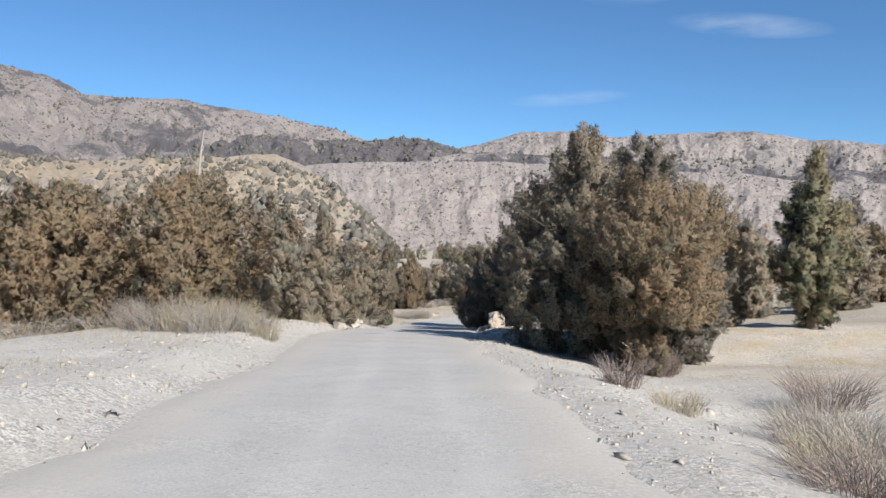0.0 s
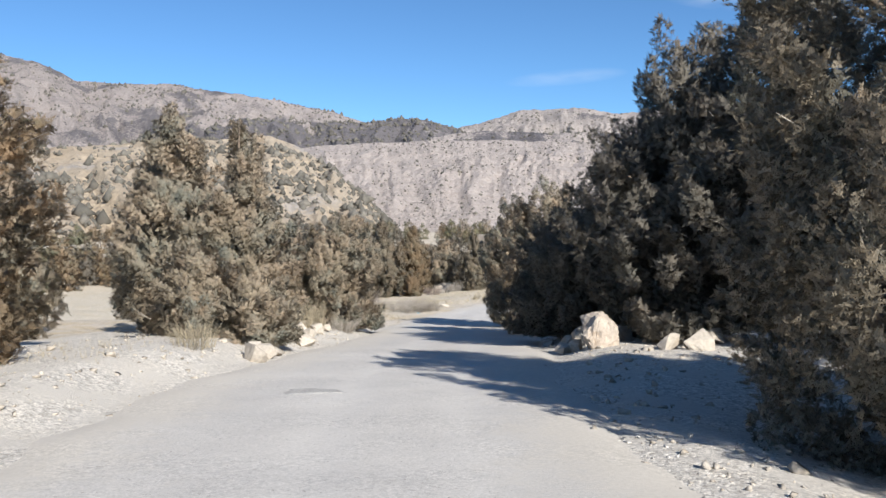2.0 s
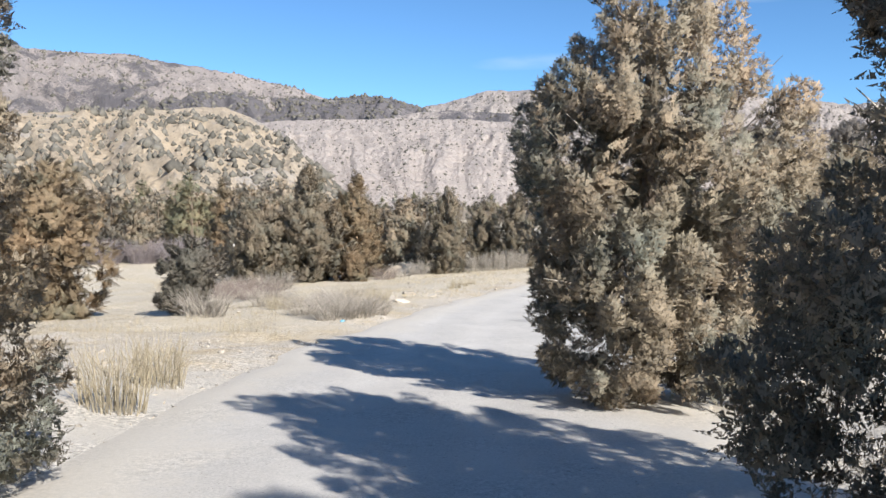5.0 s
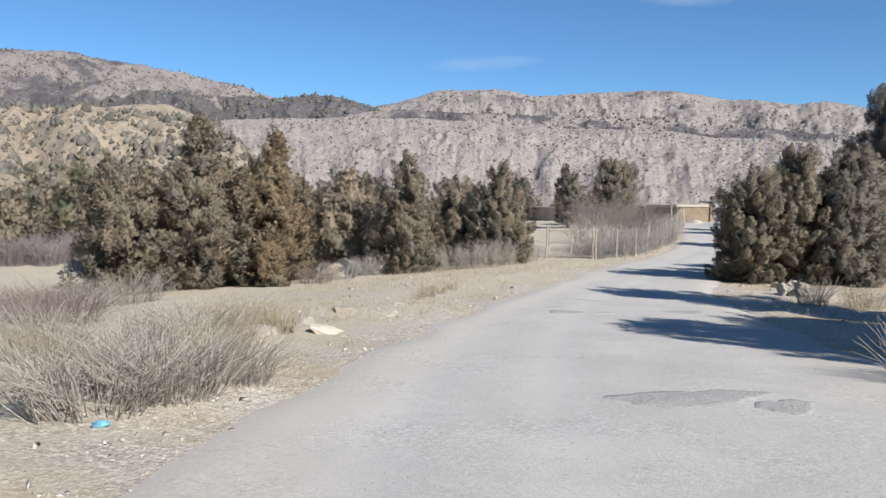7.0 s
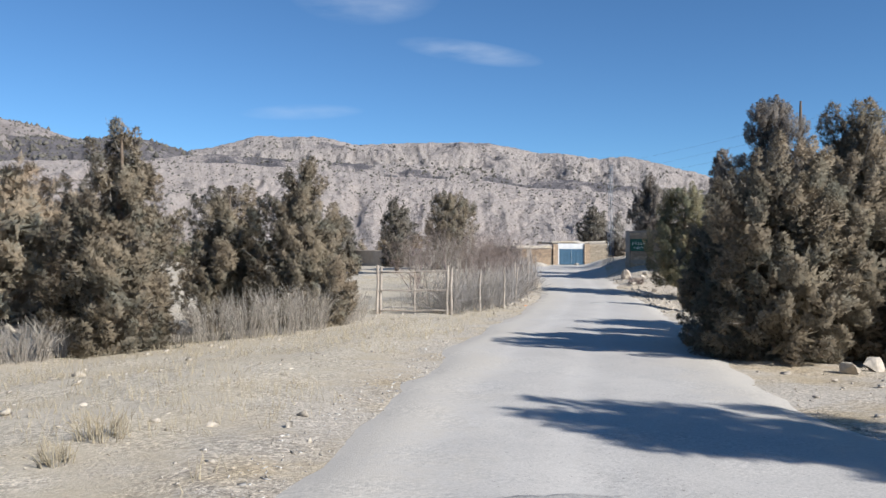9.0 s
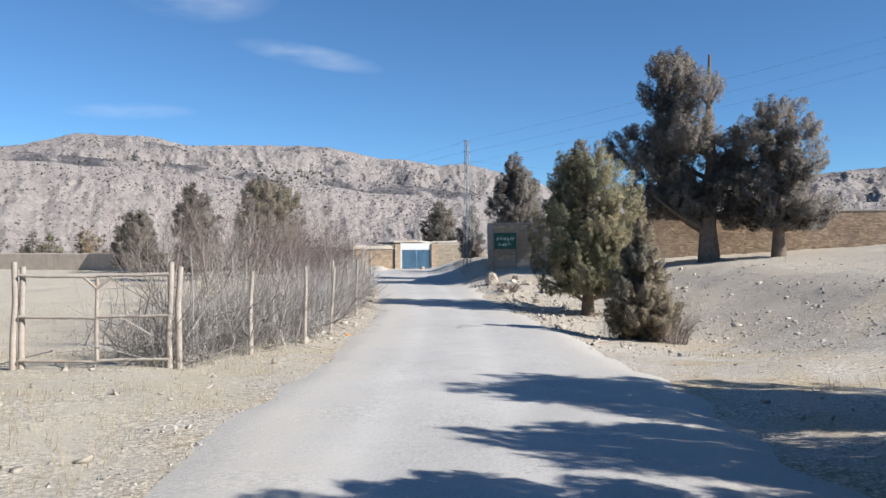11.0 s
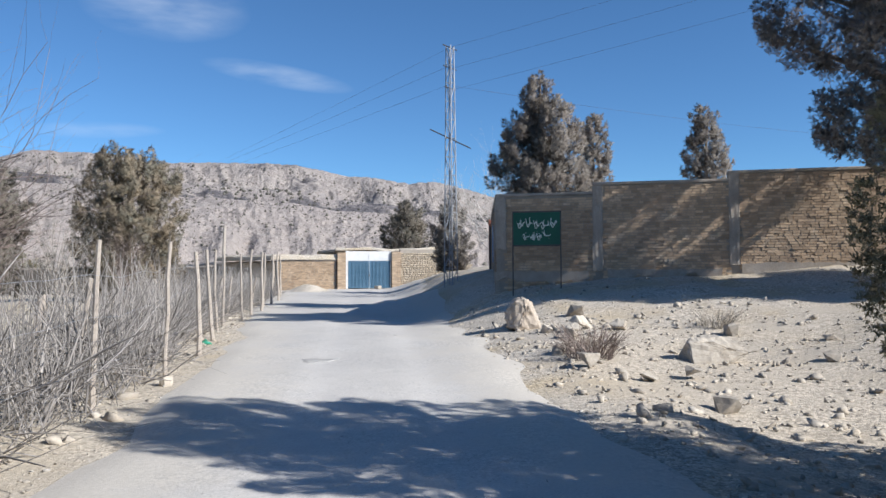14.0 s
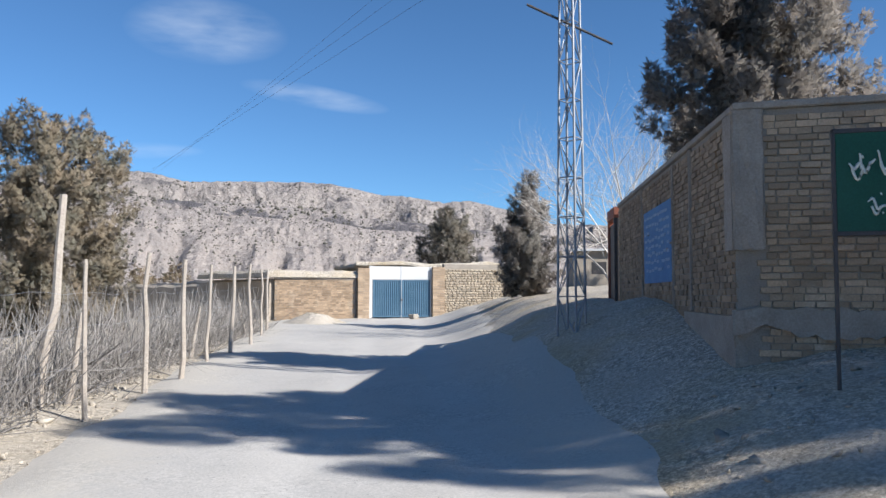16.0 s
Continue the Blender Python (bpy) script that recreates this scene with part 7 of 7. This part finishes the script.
def rubble_wall():
    o = GATE + GDIR * (GW + 0.70)
    base = empty("wall_rubble", o.x, o.y, GZ)
    base.matrix_world = pose(o.x, o.y, GZ, 0, 0, GTURN)
    L = 4.9

    def top(x):
        return 2.62 + 0.05 * math.sin(x * 5) - 1.0 * max(0, (x - 3.7) / 1.2) ** 1.5

    vs = [(0, 0, -0.5), (L, 0, -0.5), (L, 0, top(L) - 0.08), (3.7, 0, top(3.7) - 0.08), (0, 0, top(0) - 0.08)]
    vs += [(x, 0.4, z) for x, _, z in vs]
    fs = [[0, 1, 2, 3, 4], [9, 8, 7, 6, 5]] + [[i, i + 5, (i + 1) % 5 + 5, (i + 1) % 5] for i in range(5)]
    mesh_object("wall_core", vs, fs, M_MORTAR, base)
    rng = np.random.default_rng(6)
    shapes = []
    for k in range(6):
        v = ICO_V * np.array([1, 0.8, 1])
        v = np.clip(v * 1.25, -0.8, 0.8) + rng.normal(size=v.shape) * 0.09
        me = bpy.data.meshes.new("stone")
        me.from_pydata(v.tolist(), [], ICO_F.tolist())
        me.materials.append(M_STONEWALL)
        shapes.append(me)
    z, n = -0.2, 0
    while z < 2.65:
        x = rng.uniform(-0.06, 0.05)
        hh = rng.uniform(0.085, 0.13)
        while x < L:
            w = rng.uniform(0.11, 0.26)
            if z + hh < top(x + w / 2) + 0.04 and n < 520:
                ob = new("stone", shapes[int(rng.integers(6))])
                ob.parent = base
                ob.matrix_basis = pose(x + w / 2, 0.0, z + hh / 2, rng.normal() * 4, rng.normal() * 4, 0) @ Matrix.Diagonal((w / 1.55, 0.07, hh / 1.5, 1))
                n += 1
            x += w + 0.012
        z += hh + 0.012
    return tagged(base, "rough tan rubble stone wall with crumbled end", "wall", kind="structure")


M_STONEWALL = per_object(material("rubble_stone", (0.44, 0.37, 0.28), (0.36, 0.30, 0.225), 2.0, 0.95, 0.6, 20, distance=0.02), 0.2)
rubble_wall()


def mud_wall(name, points, top, thick, foot, label, mat=None):
    """A worn mud wall along a line of x, y points, with a rounded uneven crown."""
    vs, fs = [], []
    line = []
    for (ax, ay), (bx, by) in zip(points, points[1:]):
        n = max(2, int(math.dist((ax, ay), (bx, by)) / 0.35))
        line += [(ax + (bx - ax) * i / n, ay + (by - ay) * i / n) for i in range(n)]
    line.append(points[-1])
    for i, (x, y) in enumerate(line):
        a, b = line[max(0, i - 1)], line[min(len(line) - 1, i + 1)]
        dx, dy = b[0] - a[0], b[1] - a[1]
        ln = math.hypot(dx, dy)
        nx, ny = dy / ln, -dx / ln
        t = top + 0.10 * (noise.noise(Vector((x * 0.7, y * 0.7, 3)))) + 0.04 * noise.noise(Vector((x * 3, y * 3, 5)))
        for off, z in ((-thick, foot), (-thick * 0.9, t - 0.12), (-thick * 0.45, t), (thick * 0.45, t), (thick * 0.9, t - 0.12), (thick, foot)):
            wob = 0.03 * noise.noise(Vector((x * 2, y * 2, z * 2 + off)))
            vs.append((x + nx * (off + wob), y + ny * (off + wob), z))
    for i in range(len(line) - 1):
        for k in range(5):
            a = i * 6 + k
            fs.append((a, a + 1, a + 7, a + 6))
    fs += [tuple(range(5, -1, -1)), tuple(range(len(vs) - 6, len(vs)))]
    return tagged(mesh_object(name, vs, fs, mat or M_MUD), label, "wall", kind="structure")


lp = GATE + GDIR * -0.75
lq = lp - GDIR * 3.7
brick_wall("wall_gate", lq, GDIR, 3.65, [(0, -4.52)], -7.4, 0.3, "low sunlit tan brick wall beside the gate", lambda x, z: False, 15)
mud_wall("wall_mud", [(lq.x, lq.y + 0.2), (39.0, 160.0), (39.4, 172.0), (41.0, 199.0)], -4.5, 0.22, -7.8, "low brown mud wall behind the brushwood fence")
mud_wall("roof_edge", [(lp.x + 0.2, lp.y + 0.3), (lq.x - 0.1, lq.y + 0.3), (38.7, 158.5)], -4.12, 0.42, -4.44, "pale uneven mud roof edge lying on the low wall", M_GROUND)
mud_wall("wall_field", [(39.0, 160.0), (30.0, 178.0), (23.0, 200.0), (8.0, 214.0)], -4.7, 0.25, -9.0, "long low mud wall behind the dry field")


def mud_house():
    o = GATE + GDIR * -0.6 + Vector((0.27, 0.96, 0)) * 0.8
    thing = empty("mud_house", o.x, o.y, GZ)
    thing.matrix_world = pose(o.x, o.y, GZ, 0, 0, GTURN)
    part("wall", boxed((0, 0, -0.6), (3.6, 7.0, 1.98), bevel=0.03), M_MUD, thing)
    bm = boxed((-0.1, 0.0, 2.42), (7.2, 7.4, 2.62), bevel=0.05)
    bmesh.ops.subdivide_edges(bm, edges=bm.edges[:], cuts=10, use_grid_fill=True)
    for v in bm.verts:
        v.co += Vector((0.06, 0.08, 0.10)) * noise.noise(v.co * 1.7)
        v.co.z += 0.12 * noise.noise(v.co * 0.6)
    part("roof", bm, M_GROUND, thing, "flat mud-plastered roof with uneven edge")
    part("wall", boxed((3.9, 0.9, -0.6), (7.0, 7.0, 2.42), bevel=0.03), M_MUD, thing)
    for i in range(9):
        x = 3.9 + i * 0.36
        v, f = tubes([[(x, -0.32, 2.39, 0.045), (x, 0.9, 2.39, 0.045)]], 6)
        mesh_object("roof_beam", v, f, M_POST, thing)
    return tagged(thing, "low flat-roofed mud house behind the gate", "house")


mud_house()


def mound(x, y, r, h, seed, label):
    rng = np.random.default_rng(seed)
    vs, fs = [], []
    rings, sides = 8, 24
    for i in range(rings):
        for k in range(sides):
            a, t = 2 * math.pi * k / sides, i / (rings - 1)
            rr = r * t * (1 + 0.12 * math.sin(3 * a + seed))
            px, py = x + rr * math.cos(a), y + rr * math.sin(a)
            vs.append((px, py, at_ground(px, py) - 0.05 + h * 0.5 * (1 + math.cos(math.pi * t)) * (1 + 0.06 * rng.normal()) * (1 if t < 0.99 else 0)))
    for i in range(rings - 1):
        for k in range(sides):
            a, b = i * sides + k, i * sides + (k + 1) % sides
            fs.append((a, a + sides, b + sides, b))
    tagged(mesh_object("earth_mound", vs, fs, M_GROUND, smooth=True), label, "mound")


mound(40.4, 147.6, 1.8, 0.5, 1, "low heap of pale earth beside the mud wall")

mound(-0.6, 96.0, 2.4, 0.9, 2, "low pale earth bank behind dry reeds")
mound(-12.5, 99.0, 1.6, 0.7, 3, "low pale earth bank at the field edge")

# a white-roofed building on the right-hand slope
hb = empty("far_house", 66.0, 104.0, at_ground(66.0, 104.0))
hb.matrix_world = pose(71.0, 168.0, -4.6, 0, 0, -35)
part("wall", boxed((0, 0, 0), (9, 5, 3.0), bevel=0.02), M_MUD, hb)
bm = boxed((-0.4, -0.4, 3.0), (9.4, 5.4, 3.18), bevel=0.02)
for v in bm.verts:
    v.co.z += 0.25 * v.co.y / 5
part("roof", bm, M_WHITE, hb, "pale sheet-metal roof")
for x in (1.5, 5.5):
    part("window", boxed((x, -0.02, 1.1), (x + 1.2, 0.0, 2.1)), M_STEEL, hb)
tagged(hb, "low mud-walled house with pale sheet roof among trees", "house")

# litter
for i, (x, y, m, lab, r) in enumerate(((-2.25, 64.35, M_BLUEBAG, "crumpled blue plastic bag under a dry shrub", 0.07), (26.9, 121.3, M_GREENBAG, "crumpled green plastic bag at the fence foot", 0.1), (17.9, 103.4, M_ORANGE, "small orange scrap on the verge", 0.05))):
    rng = np.random.default_rng(40 + i)
    v = ICO2_V * (1 + 0.35 * rng.normal(size=(len(ICO2_V), 1))) * np.array([r, r * 0.8, r * 0.55])
    ob = mesh_object("plastic_litter", v, ICO2_F, m)
    ob.location = (x, y, at_ground(x, y) + r * 0.35)
    tagged(ob, lab, "litter")

# a dead branch on the verge
v, f = tubes([[(21.9, 99.0, at_ground(21.9, 99.0) + 0.03, 0.035), (22.6, 99.6, at_ground(22.6, 99.6) + 0.05, 0.03), (23.1, 99.9, at_ground(23.1, 99.9) + 0.03, 0.02)]], 7)
tagged(mesh_object("dead_branch", v, f, M_TWIG), "short grey dead branch lying on the verge", "branch")


# ---- scrub on the slopes ----
def scrub(surface, n, low, high, size, seed, name, label, t0=0.05, t1=1.0, lo_az=0.0, hi_az=1.0):
    rng = np.random.default_rng(seed)
    px, py, pz = surface
    A, T = px.shape
    i = (rng.uniform(lo_az, hi_az, n) * (A - 1)).astype(int)
    j = np.clip((rng.uniform(t0, t1, n) * (T - 5)).astype(int), 0, T - 5)
    keep = fbm(px[i, j] / 70.0, py[i, j] / 70.0, seed, 4) > rng.uniform(low, high, n)
    i, j = i[keep], j[keep]
    n = len(i)
    u, w = rng.uniform(0, 1, n), rng.uniform(0, 1, n)
    i2, j2 = np.minimum(i + 1, A - 1), np.minimum(j + 1, T - 1)

    def mixq(q):
        return (q[i, j] * (1 - u) + q[i2, j] * u) * (1 - w) + (q[i, j2] * (1 - u) + q[i2, j2] * u) * w

    c = np.stack([mixq(px), mixq(py), mixq(pz)], 1)
    s = size * np.clip(rng.lognormal(-0.2, 0.5, n), 0.35, 2.2)
    v = OCT_V[None] * (1 + 0.25 * rng.normal(size=(n, len(OCT_V), 1))) * s[:, None, None] * np.array([1, 1, 1.15])
    v = v + c[:, None] + np.array([0, 0, 0.3 * size])
    f = (OCT_F[None] + (np.arange(n) * len(OCT_V))[:, None, None]).reshape(-1, 3)
    tagged(mesh_object(name, v.reshape(-1, 3), f, M_SCRUB), label, "scrub", kind="stuff")


scrub(near_hill, 6500, -0.4, 0.3, 2.1, 1, "hill_scrub", "dark junipers dotted over the ochre hillside")
scrub(cliff, 8000, -0.5, 0.5, 0.95, 2, "cliff_scrub", "small dark shrubs clinging to the scarp")
scrub(far_left, 7500, -0.45, 0.45, 2.1, 3, "ridge_scrub", "dark scrub over the far ridge", 0.25)
scrub(right, 5000, -0.3, 0.6, 1.5, 4, "ridge_scrub", "dark scrub over the far ridge", 0.3, 0.93)
scrub(dark, 3500, -0.6, 0.1, 2.4, 5, "ridge_scrub", "dense dark scrub over the rounded hill", 0.3)
scrub(band, 2500, -0.5, 0.3, 1.8, 6, "ridge_scrub", "dense dark scrub over the shelf", 0.4)
